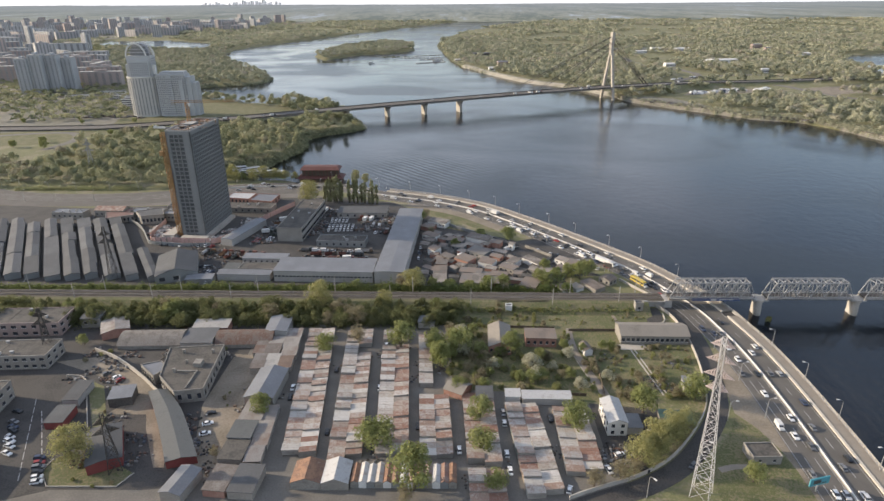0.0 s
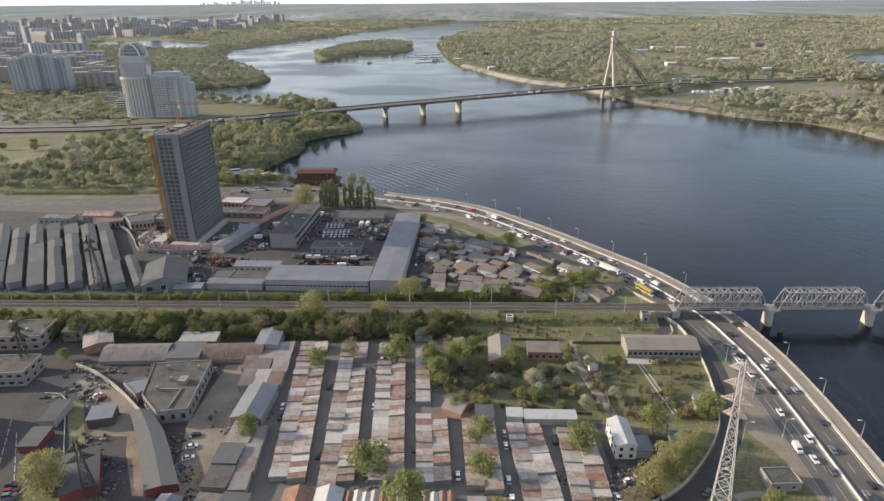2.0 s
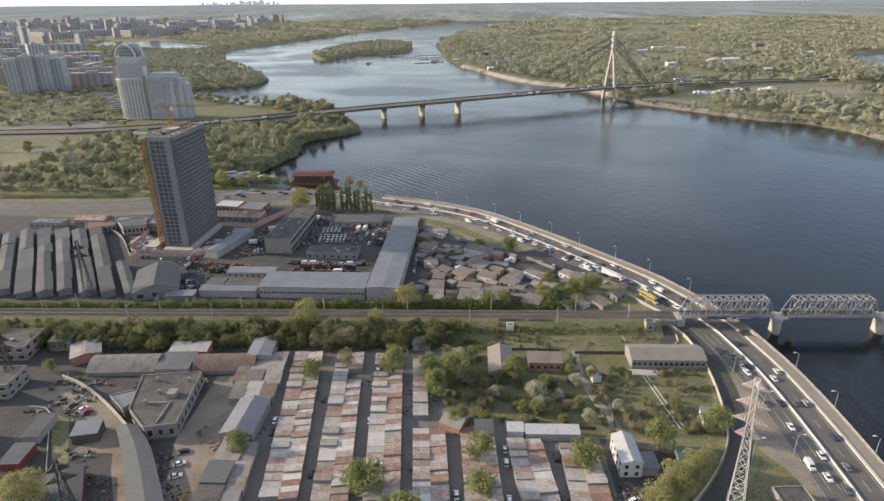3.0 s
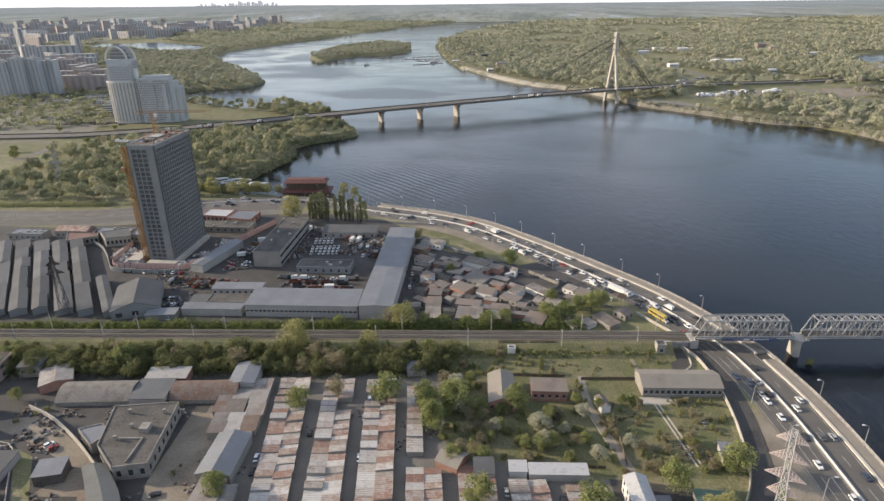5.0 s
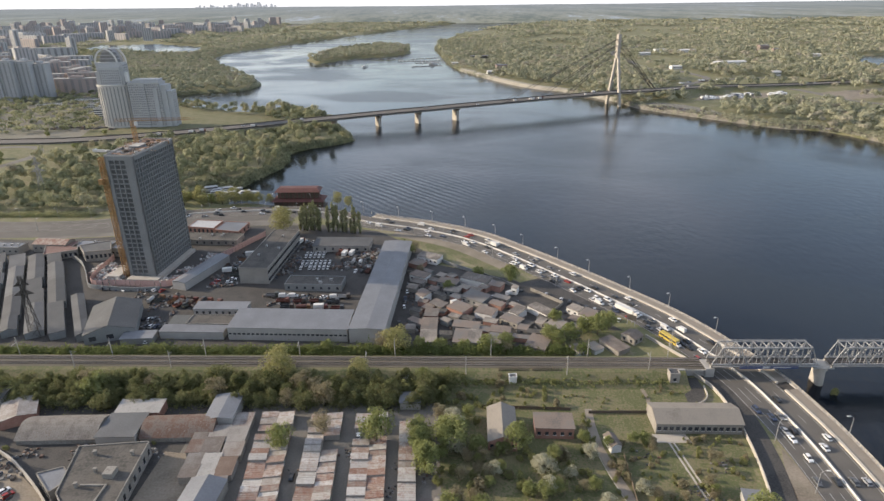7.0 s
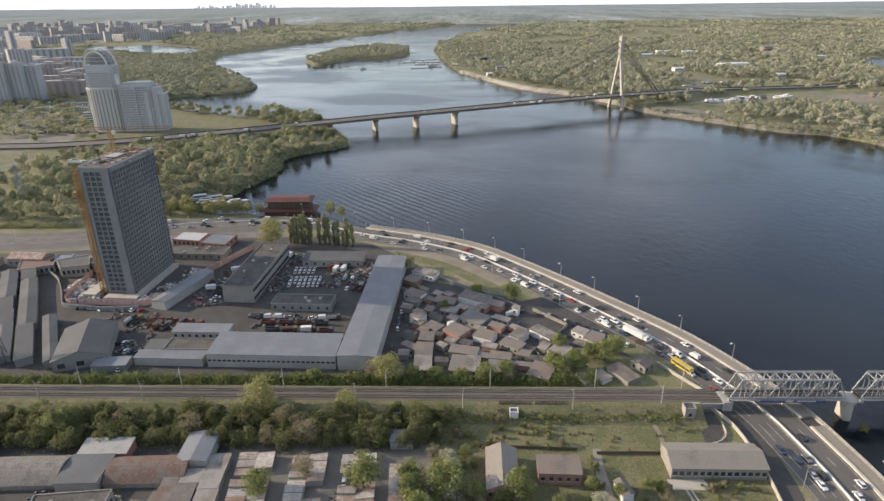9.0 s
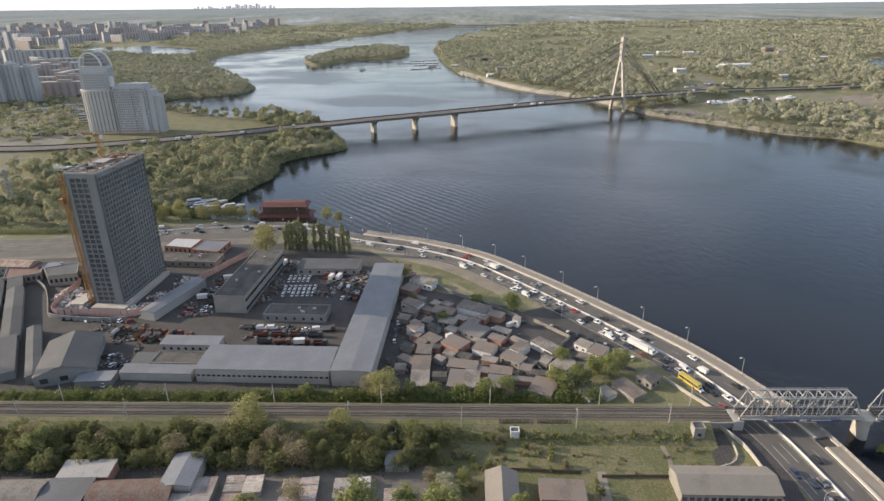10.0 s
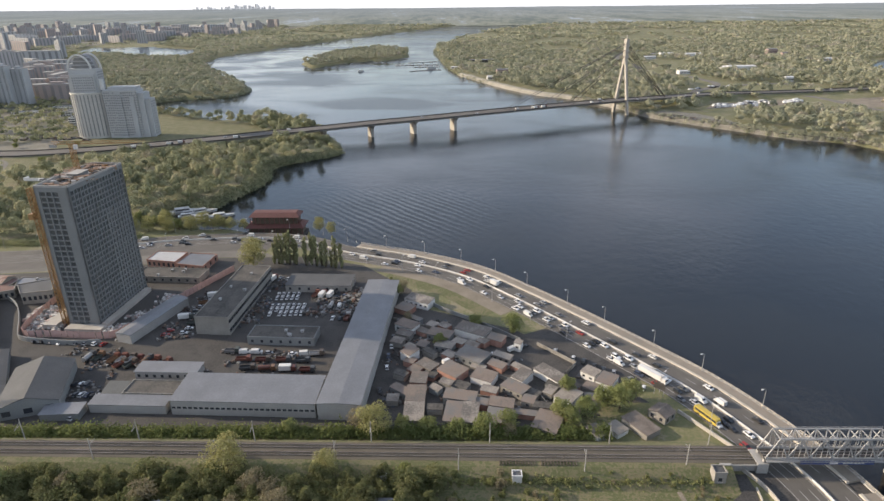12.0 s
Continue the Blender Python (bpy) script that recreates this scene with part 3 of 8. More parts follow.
# parapet: posts and rails
par = thing("parapet", pose(0, 0, 0), "pale parapet with posts and two rails along the quay", "railing")
ribbon("rail", quay_line, 0.85, 1.15, 1.15, 1.4, M["pale_concrete"], par)
ribbon("lower_rail", quay_line, 0.9, 1.1, 0.6, 0.75, M["pale_concrete"], par)
post = part("post", boxes((-0.2, 0.2, -0.2, 0.2, 0.3, 1.5)), M["pale_concrete"], par)
fine_line = spline(ROAD, 3.0)
fine_n = int(np.argmax(fine_line[:, 0] < -62))
for i, (q, k) in enumerate(zip(fine_line[:fine_n], normals(fine_line)[:fine_n])):
    q = q + k * 1.0
    m = pose(q[0], q[1], 0, 0, 0, math.degrees(math.atan2(k[1], k[0])))
    if i == 0:
        post.matrix_basis = m
    elif i % 1 == 0:
        again(post, m)

# service road with its wall
SERVICE = [(30, 152), (50, 161), (68, 168), (84, 178), (99, 194), (110, 210), (116, 226), (121, 249), (123.4, 272), (122.4, 294), (116, 309), (111.5, 317)]
serv_line = spline(SERVICE, 4.0)
tagged(ribbon("road_service", serv_line, -4, 4, -0.4, 0.05, M["old_asphalt"]), "narrow worn asphalt service road", "road", kind="structure")
tagged(ribbon("wall_service", serv_line[3:48], -5.0, -4.6, -0.3, 1.7, M["pale_concrete"]), "pale concrete wall beside the service road", "wall", kind="structure")

# ---- railway ----
RAILY = lambda x: 311.5 - (x + 165) * 0.011
tagged(ribbon("railway_embankment", np.array([(x, RAILY(x)) for x in list(range(-1500, 100, 20)) + [108.5]], float), -4.7, 4.7, -0.5, 4.0, M["ballast"]), "gravel railway bed on a low bank", "railway", kind="structure")
v, f = [], []
xs = list(range(-1500, 108, 10)) + [108]
for x in xs:
    yy = RAILY(x)
    v += [(x, yy - 15.5, -0.2), (x, yy - 7.2, 3.7), (x, yy - 4.7, 3.95), (x, yy + 4.7, 3.95), (x, yy + 12.5, -0.2)]
for i in range(len(xs) - 1):
    o = 5 * i
    f += [(o, o + 5, o + 6, o + 1), (o + 1, o + 6, o + 7, o + 2), (o + 3, o + 8, o + 9, o + 4)]
tagged(link_mesh("bank", v, f, M["lawn"]), "grassy side of the railway bank", "bank", kind="structure")
rl = np.array([(x, RAILY(x)) for x in list(range(-600, 100, 20)) + [108, 117.4]], float)
track = thing("railway_track", pose(0, 0, 0), "worn steel rail tracks on sleepers", "railway")
for c in (-2.3, 1.9):
    seg = rl
    for s in (-0.76, 0.76):
        ribbon("rail", seg, c + s - 0.06, c + s + 0.06, 4.2, 4.42, M["rail"], track)
v, f = [], []
for x in np.arange(-330, 117, 1.3):
    for c in (-2.3, 1.9):
        y = RAILY(x) - c
        o = len(v)
        v += [(x + a, y + b, z) for z in (3.98, 4.2) for a, b in ((-0.14, -1.3), (0.14, -1.3), (0.14, 1.3), (-0.14, 1.3))]
        f += [(o + 4, o + 5, o + 6, o + 7), (o, o + 1, o + 5, o + 4), (o + 1, o + 2, o + 6, o + 5), (o + 2, o + 3, o + 7, o + 6), (o + 3, o, o + 4, o + 7)]
tagged(link_mesh("sleeper", v, f, M["ballast_sleeper"], track), kind="stuff")


def truss_bridge(x0, x1, y0, y1, zb, zt):
    t = thing("railway_truss", pose(0, 0, 0), "pale grey steel truss span of a railway bridge", "bridge", "railway bridge spans")
    k = 12
    dx = (x1 - x0) / k
    for y in (y0, y1):
        bm = bmesh.new()
        bar(bm, (x0, y, zb), (x1, y, zb), 0.55)
        part("bottom_chord", bm, M["steel"], t)
        bm = bmesh.new()
        bar(bm, (x0 + dx, y, zt), (x1 - dx, y, zt), 0.55)
        part("top_chord", bm, M["steel"], t)
        for i in range(k):
            up = i % 2 == 0
            a = (x0 + i * dx, y, zb if up else zt)
            b = (x0 + (i + 1) * dx, y, zt if up else zb)
            bm = bmesh.new()
            bar(bm, a, b, 0.36)
            part("diagonal", bm, M["steel"], t)
            bm = bmesh.new()
            c, e_ = Vector(a).lerp(Vector(b), 0.5), ((x0 + (i + 0.5) * dx), y, zb)
            bar(bm, c, e_, 0.2)
            bar(bm, c, (c.x + dx / 2, y, c.z) if 0 < i < k - 1 else (c.x, y, zb), 0.2)
            part("sub_strut", bm, M["steel"], t)
            if i:
                bm = bmesh.new()
                bar(bm, (x0 + i * dx, y, zb), (x0 + i * dx, y, zt), 0.22)
                part("upright", bm, M["steel"], t)
    for i in range(1, k):
        bm = bmesh.new()
        bar(bm, (x0 + i * dx, y0, zt), (x0 + i * dx, y1, zt), 0.3)
        part("cross_beam", bm, M["steel"], t)
        if i < k - 1:
            bm = bmesh.new()
            bar(bm, (x0 + i * dx, y0, zt), (x0 + (i + 1) * dx, y1, zt), 0.22)
            part("brace", bm, M["steel"], t)
    part("deck", boxes((x0, x1, y0, y1, zb - 0.9, zb - 0.3)), M["dark_steel"], t)
    for y in (306.04, 307.56):
        part("rail", boxes((x0, x1, y - 0.07, y + 0.07, zb - 0.3, zb - 0.08)), M["rail"], t)
    bm = bmesh.new()
    for z in (zt + 0.9,):
        for y in (y0, y1):
            bar(bm, (x0 + dx, y, z), (x1 - dx, y, z), 0.12)
            for i in range(1, 2 * k - 2):
                bar(bm, (x0 + dx / 2 + i * dx / 2, y, zt), (x0 + dx / 2 + i * dx / 2, y, z), 0.1)
    part("handrail", bm, M["steel"], t)
    bm = bmesh.new()
    for y in (y0 - 1.55, y1 + 0.5):
        for z in (zb + 0.2, zb + 0.75):
            bar(bm, (x0, y, z), (x1, y, z), 0.1)
        for i in range(2 * k + 1):
            bar(bm, (x0 + i * dx / 2, y, zb - 0.45), (x0 + i * dx / 2, y, zb + 0.75), 0.1)
    part("deck_railing", bm, M["steel"], t)
    for y in (y0, y1):
        part("plate_girder", boxes((x0, x1, y - 0.2, y + 0.2, zb - 1.6, zb - 0.32)), M["dark_steel"], t)
    part("walkway", boxes((x0, x1, y0 - 1.6, y0 - 0.35, zb - 0.5, zb - 0.35)), M["steel"], t)
    return t


SPANS = [(120 + 53.5 * i, 167 + 53.5 * i) for i in range(3)]
for a, b in SPANS:
    truss_bridge(a, b, 303.8, 309.6, 6.2, 14.6)
for i in range(3):
    x = 170.2 + 53.5 * i
    pr = thing("bridge_pier", pose(x, 306.8, 0), "tall pale concrete pier standing in the river", "pier", "railway bridge piers")
    bm = bmesh.new()
    for z0, z1, w, d in ((-10, 3.2, 1.75, 3.6), (3.2, 4.61, 2.5, 4.2)):
        vs = []
        for z, s in ((z0, 1.12 if z0 < 0 else 1.0), (z1, 1.0)):
            ring = []
            for j in range(16):
                an = 2 * math.pi * j / 16
                c, s_ = math.cos(an), math.sin(an)
                ring.append(bm.verts.new((w * s * c, (d - w) * (1 if s_ > 0 else -1) * (abs(s_) > 0.01) * s + w * s * s_, z)))
            vs.append(ring)
        for j in range(16):
            bm.faces.new((vs[0][j], vs[0][(j + 1) % 16], vs[1][(j + 1) % 16], vs[1][j]))
        bm.faces.new(vs[1]); bm.faces.new(vs[0][::-1])
    part("shaft", bm, M["pale_concrete"], pr)
    part("bearing", boxes(*[(a - 0.5, a + 0.5, b - 0.5, b + 0.5, 4.55, 5.35) for a in (-3.6, 3.6) for b in (-2.9, 2.7)], (-4.4, 4.4, -3.6, 3.4, 3.9, 4.57)), M["concrete"], pr)
ab = thing("bridge_abutment", pose(0, 0, 0), "concrete abutment carrying the railway over the road", "abutment")
part("wall", boxes((108, 117.5, 304.2, 312.6, -0.3, 3.3), (117.5, 121.5, 303.0, 311.0, -0.3, 4.3)), M["concrete"], ab)
part("deck", boxes((107.5, 117.5, 303.6, 313.2, 3.3, 3.97)), M["ballast"], ab)
for x in np.arange(108.5, 117.4, 1.1):
    part("bracket", boxes((x - 0.12, x + 0.12, 303.1, 303.6, 3.2, 3.9)), M["concrete"], ab)
part("ledge", boxes((107.5, 117.5, 302.8, 303.1, 3.6, 4.0)), M["pale_concrete"], ab)
for y in (304.4, 309.2):
    part("bearing", boxes((119.8, 121.4, y - 0.6, y + 0.6, 4.35, 5.32)), M["concrete"], ab)
part("wing_wall", boxes((104, 108, 302.6, 303.6, -0.3, 4.2)), M["concrete"], ab)


tagged(ribbon("wall_bank", spline([(101.5, 338.5), (104.1, 334.2), (109.1, 325.5), (114.1, 317.2), (115.6, 314.2)], 3), -0.3, 0.3, -0.3, 1.5, M["pale_concrete"]), "pale retaining wall beside the road", "wall", kind="structure")
ss = thing("sleeper_stack", pose(25, 303.8, 3.75), "dark stacks of old wooden sleepers beside the track", "stack", "sleeper stacks")
first = part("sleeper", boxes((-0.13, 0.13, -1.2, 1.2, 0, 0.22)), M["bark"], ss)
for i in range(34):
    again(first, pose(1.15 * (i % 12), 0.0, 0.24 * (i // 12), 0, 0, (i * 37) % 9 - 4))
copy_thing(ss, pose(40, 303.7, 3.75))


# ---- the far cable-stayed road bridge ----
DECK = [(-900, 800, 1), (-720, 806, 1), (-559, 813, 1), (-483, 813, 2), (-418, 822, 3.5), (-350, 838, 5.5), (-281, 859, 7.8), (-220, 882, 9.6), (-160, 904, 11.2), (-98, 929, 12.8), (-43, 948, 14.2), (11, 969, 15.4), (136, 1029, 16), (269, 1090, 16), (350, 1132, 13.5), (420, 1176, 10.5), (485, 1212, 7.6), (560, 1232, 5.5), (668, 1258, 4.2), (862, 1303, 3.6), (1500, 1430, 2), (2600, 1620, 1)]
dl = spline([d[:2] for d in DECK], 12.0)
seg = np.concatenate([[0], np.cumsum(np.linalg.norm(np.diff(dl, axis=0), axis=1))])
key = [seg[np.argmin(np.hypot(dl[:, 0] - d[0], dl[:, 1] - d[1]))] for d in DECK]
dz = np.interp(seg, key, [d[2] for d in DECK])
far = thing("road_bridge", pose(0, 0, 0), "long grey cable-stayed road bridge over the river", "bridge")
ribbon("deck", dl, -14, 14, -0.9, -0.2, M["concrete"], far, dz)
ribbon("girder", dl, -8.5, 8.5, -2.8, -0.9, M["concrete"], far, dz)
ribbon("roadway", dl, -13, 13, -0.2, 0.05, M["asphalt"], far, dz)
for a, b in ((-14.2, -13.4), (13.4, 14.2)):
    ribbon("parapet", dl, a, b, -0.4, 1.1, M["dark_steel"], far, dz)
dr = math.degrees(math.atan2(122, 258))
for px_, py_ in ((-157, 905), (-99, 930), (-44, 949), (10, 970)):
    top = float(np.interp(px_, dl[:, 0], dz)) - 2.8
    pr = thing("bridge_pier", pose(px_, py_, 0, 0, 0, dr), "pale concrete bridge pier with a wider head", "pier", "road bridge piers")
    part("shaft", boxes((-2.0, 2.0, -7.0, 7.0, -9, top - 3.6)), M["pale_concrete"], pr)
    bm = bmesh.new()
    vs = box(bm, -2.2, 2.2, -7.0, 7.0, top - 3.6, top)
    for q in vs[4:]:
        q.co.y *= 1.6
    part("head", bm, M["pale_concrete"], pr)
pyl = thing("pylon", pose(269, 1090, 0, 0, 0, dr), "tall pale concrete A-shaped bridge pylon", "pylon")
for s in (-1, 1):
    bm = bmesh.new()
    tube(bm, (0, s * 17, -9), (0, s * 2.2, 72), 2.8, 2.3, 4)
    part("leg", bm, M["pale_concrete"], pyl)
bm = bmesh.new()
box(bm, -2.5, 2.5, -2.8, 2.8, 69, 105)
for z in (78, 86, 94):
    box(bm, -3.4, 3.4, -3.6, 3.6, z, z + 2.5)
box(bm, -0.5, 0.5, -0.5, 0.5, 104, 110)
part("mast", bm, M["pale_concrete"], pyl)
part("cross_beam", boxes((-2, 2, -13.5, 13.5, 12.5, 15.5)), M["pale_concrete"], pyl)
for top, reach in ((98, 205), (89, 150), (81, 95)):
    for sx in (-1, 1):
        for sy in (-1, 1):
            bm = bmesh.new()
            bar(bm, (sx * 2, sy * 1.5, top), (sx * min(reach, 85 if sx > 0 else 999), sy * 5, 15.6 if sx < 0 else 13.5), 0.6)
            part("stay_cable", bm, M["dark_steel"], pyl)

# ---- the unfinished tower ----
tower = thing("apartment_tower", pose(-179.3, 411.5, 0, 0, 0, -3.5), "tall unfinished grey concrete apartment tower with dark window openings", "building")
TWX, TWY, TH, NF = 17.6, 47.0, 77.0, 25
part("core", boxes((-TWX + 0.9, -0.9, 0.9, TWY - 0.9, 0, TH - 1.5)), M["grey_render"], tower)
part("roof", boxes((-TWX + 0.4, -0.4, 0.4, TWY - 0.4, TH - 1.5, TH - 1.0)), M["concrete"], tower)
Z0, FH = 3.0, (TH - 5.0) / NF


def facade(origin, angle, length, columns, left, right, keep):
    """Piers and spandrels in front of the core, with a window in every opening."""
    bm = bmesh.new()
    m = pose(*origin, 0, 0, angle)
    box(bm, 0, left, 0, 0.95, 0, TH, m)
    part("corner_pier", bm, M["grey_render"], tower)
    bm = bmesh.new()
    box(bm, length - right, length, 0, 0.95, 0, TH, m)
    step = (length - left - right) / columns
    part("corner_pier", bm, M["grey_render"], tower)
    bm = bmesh.new()
    box(bm, -0.27, 0.27, 0.08, 0.95, 0, TH - 1.5)
    pier = part("pier", bm, M["grey_render"], tower)
    pier.matrix_basis = m @ pose(left + step, 0, 0)
    for i in range(2, columns):
        again(pier, m @ pose(left + i * step, 0, 0))
    band = part("floor_band", boxes((left, length - right, 0.18, 0.95, -0.36, 0.32)), M["grey_render"], tower)
    band.matrix_basis = m @ pose(0, 0, Z0)
    for j in range(1, NF + 1):
        again(band, m @ pose(0, 0, Z0 + j * FH))
    bm = bmesh.new()
    box(bm, left, length - right, 0.1, 0.95, TH - 2.4, TH, m)
    part("cornice", bm, M["grey_render"], tower)
    pane = None
    hw, hh = step / 2 - 0.29, FH / 2 - 0.36
    for j in range(NF):
        for i in range(columns):
            if not keep(i, j):
                continue
            q = m @ pose(left + (i + 0.5) * step, 0.72, Z0 + (j + 0.47) * FH)
            if pane is None:
                pane = part("window", boxes((-hw, hw, -0.06, 0.06, -hh, hh)), M["tower_glass"], tower)
                pane.matrix_basis = q
            else:
                again(pane, q)


facade((-TWX, 0, 0), 0, TWX, 3, 2.2, 5.6, lambda i, j: True)
facade((0, 0, 0), 90, TWY, 17, 1.2, 1.0, lambda i, j: i < 9 or j > 18)
facade((0, TWY, 0), 180, TWX, 4, 2, 2, lambda i, j: False)
facade((-TWX, TWY, 0), 270, TWY, 16, 2, 2, lambda i, j: False)
facade((-TWX - 7.5, 15, 0), 0, 7.5, 2, 0.8, 1.0, lambda i, j: True)
part("west_wing", boxes((-TWX - 7.4, -TWX + 0.02, 15.9, TWY - 0.1, 0, TH - 1.2)), M["grey_render"], tower)
part("parapet", boxes((-TWX, 0, 0, 0.4, TH, TH + 1.0), (-TWX, 0, TWY - 0.4, TWY, TH, TH + 1.0), (-0.4, 0, 0.4, TWY - 0.4, TH, TH + 1.0), (-TWX, -TWX + 0.4, 0.4, TWY - 0.4, TH, TH + 1.0)), M["concrete"], tower)


grng = random.Random(3)


# ---- buildings ----
def prism(bm, ring, z0, z1):
    lo = [bm.verts.new((*q, z0)) for q in ring]
    hi = [bm.verts.new((*q, z1)) for q in ring]
    for i in range(len(ring)):
        j = (i + 1) % len(ring)
        bm.faces.new((lo[i], lo[j], hi[j], hi[i]))
    bm.faces.new(hi); bm.faces.new(lo[::-1])


def building(name, label, category, at, size, rot=0, wall="plaster", roof="dark_roof", shape="flat", windows=(0, 0), sides="S", rise=2.0, group="", win=(1.3, 1.5), over=0.3):
    """A house: thick walls, a roof of its own and windows that stand a little proud of it. at: the south-west corner."""
    w, d, h = size
    t = thing(name, pose(at[0], at[1], at[2] if len(at) > 2 else 0, 0, 0, rot), label, category, group)
    bm = bmesh.new()
    box(bm, 0, w, 0, d, -0.3, h)
    if shape in ("gable_x", "gable_y"):
        if shape == "gable_y":      # ridge runs along y
            for y in (0.02, d - 0.02):
                bm.faces.new([bm.verts.new(q) for q in ((0, y, h), (w, y, h), (w / 2, y, h + rise))])
        else:
            for x in (0.02, w - 0.02):
                bm.faces.new([bm.verts.new(q) for q in ((x, 0, h), (x, d, h), (x, d / 2, h + rise))])
    part("wall", bm, M[wall], t)
    bm = bmesh.new()
    o = over
    if shape == "flat":
        box(bm, 0.25, w - 0.25, 0.25, d - 0.25, h, h + 0.12)
        part("roof", bm, M[roof], t)
        part("parapet", boxes((-0.1, w + 0.1, -0.1, 0.25, h - 0.2, h + 0.55), (-0.1, w + 0.1, d - 0.25, d + 0.1, h - 0.2, h + 0.55), (-0.1, 0.25, 0.25, d - 0.25, h - 0.2, h + 0.55), (w - 0.25, w + 0.1, 0.25, d - 0.25, h - 0.2, h + 0.55)), M[wall], t)
    elif shape == "slope":
        vs = box(bm, -o, w + o, -o, d + o, h, h + 0.2)
        for q in vs:
            if q.co.y > d / 2:
                q.co.z += rise
        part("roof", bm, M[roof], t)
        bm = bmesh.new()
        vs = box(bm, 0.05, w - 0.05, 0.05, d - 0.05, h - 0.1, h)
        for q in vs[4:]:
            if q.co.y > d / 2:
                q.co.z += rise
        part("wall_top", bm, M[wall], t)
    elif shape == "arch":
        prof = [(-o + (w + 2 * o) * (0.5 - 0.5 * math.cos(math.pi * i / 10)), h + rise * math.sin(math.pi * i / 10)) for i in range(11)] if d >= w else None
        n_ = 11
        ring = []
        for e, q0 in ((-o, 0), (d + o, 1)):
            ring.append([bm.verts.new(((-o) + (w + 2 * o) * i / 10, e, h + rise * math.sin(math.pi * i / 10))) for i in range(n_)]) if d >= w else ring.append([bm.verts.new((-o if q0 == 0 else w + o, -o + (d + 2 * o) * i / 10, h + rise * math.sin(math.pi * i / 10))) for i in range(n_)])
        for i in range(n_ - 1):
            bm.faces.new((ring[0][i], ring[0][i + 1], ring[1][i + 1], ring[1][i]))
        for r_ in ring:
            bm.faces.new(r_)
        part("roof", bm, M[roof], t)
    else:
        for s in (0, 1):
            if shape == "gable_y":
                q = [(-o, h - o * rise / (w / 2)), (w / 2, h + rise)] if s == 0 else [(w / 2, h + rise), (w + o, h - o * rise / (w / 2))]
                cs = [(x, y, z + k) for y in (-o, d + o) for k in (0.02, 0.2) for x, z in q]
            else:
                q = [(-o, h - o * rise / (d / 2)), (d / 2, h + rise)] if s == 0 else [(d / 2, h + rise), (d + o, h - o * rise / (d / 2))]
                cs = [(x, y, z + k) for x in (-o, w + o) for k in (0.02, 0.2) for y, z in q]
            vv = [bm.verts.new(c) for c in cs]
            for fc in ((0, 1, 3, 2), (4, 5, 7, 6), (0, 1, 5, 4), (2, 3, 7, 6), (0, 2, 6, 4), (1, 3, 7, 5)):
                bm.faces.new([vv[i] for i in fc])
        part("roof", bm, M[roof], t)
    if shape == "flat" and w * d > 250:
        vent = None
        for i in range(4):
            m = pose(w * grng.uniform(0.12, 0.88), d * grng.uniform(0.12, 0.88), h + 0.1, 0, 0, grng.choice((0, 90)))
            if vent is None:
                vent = part("vent", boxes((-0.7, 0.7, -0.5, 0.5, 0, 1.1), (-0.9, 0.9, -0.7, 0.7, 1.1, 1.25)), M["steel"], t)
                vent.matrix_basis = m
            else:
                again(vent, m)
        part("roof_seam", boxes((w * 0.48, w * 0.52, 0.3, d - 0.3, h + 0.1, h + 0.22)), M[roof], t)
    nx, nz = windows
    if nx and nz and at[1] > 900:
        ww, wh = win
        tagged(part("glazing", boxes(*[((i + 0.5) * w / nx - ww / 2, (i + 0.5) * w / nx + ww / 2, -0.06, 0.1, (j + 0.5) * h / nz - wh / 2, (j + 0.5) * h / nz + wh / 2) for i in range(nx) for j in range(nz)]), M["glass"], t), kind="stuff")
    elif nx and nz:
        fr = None
        ww, wh = win
        for side in sides:
            ln = w if side in "SN" else d
            kx = nx if side in "SN" else max(1, int(nx * d / w))
            for j in range(nz):
                for i in range(kx):
                    u = (i + 0.5) * ln / kx
                    z = (j + 0.5) * h / nz + 0.1
                    m = {"S": pose(u, 0, z), "N": pose(w - u, d, z, 0, 0, 180), "E": pose(w, u, z, 0, 0, 90), "W": pose(0, d - u, z, 0, 0, 270)}[side]
                    if fr is None:
                        fr = part("window", boxes((-ww / 2, ww / 2, -0.06, 0.1, -wh / 2, wh / 2)), M["glass"], t)
                        sill = None if at[1] > 300 else part("sill", boxes((-ww / 2 - 0.1, ww / 2 + 0.1, -0.16, 0.1, -wh / 2 - 0.12, -wh / 2)), M["white"], fr)
                        fr.matrix_basis = m

                    else:
                        o_ = again(fr, m)
                        if sill:
                            again(sill, Matrix(), o_)
    return t


# L-shaped warehouse in the yard
building("warehouse", "long grey warehouse with a pale metal roof", "warehouse", (-47.5, 333.5), (18, 119, 8), -3.0, "concrete", "metal_roof", "gable_y", (0, 0), rise=0.45)
building("warehouse", "low grey warehouse with a pale metal roof and a window band", "warehouse", (-109.5, 336.8), (61, 19, 7), -2.2, "concrete", "metal_roof", "slope", (26, 1), "S", rise=0.9, win=(1.6, 0.9))
building("workshop_building", "long dark-roofed brick workshop building", "building", (-125, 403.5), (18, 66, 10), -3.5, "plaster", "dark_roof", "flat", (6, 2), "E", win=(2.6, 1.8))
building("site_office", "long low grey shed beside the tower", "shed", (-163, 396), (9, 44, 5), -16, "concrete", "metal_roof", "gable_y", rise=0.8)
building("shed", "small grey shed with a metal roof", "shed", (-137, 362), (29, 8, 4.5), -2, "concrete", "metal_roof", "slope", (8, 1), "S", rise=0.4)
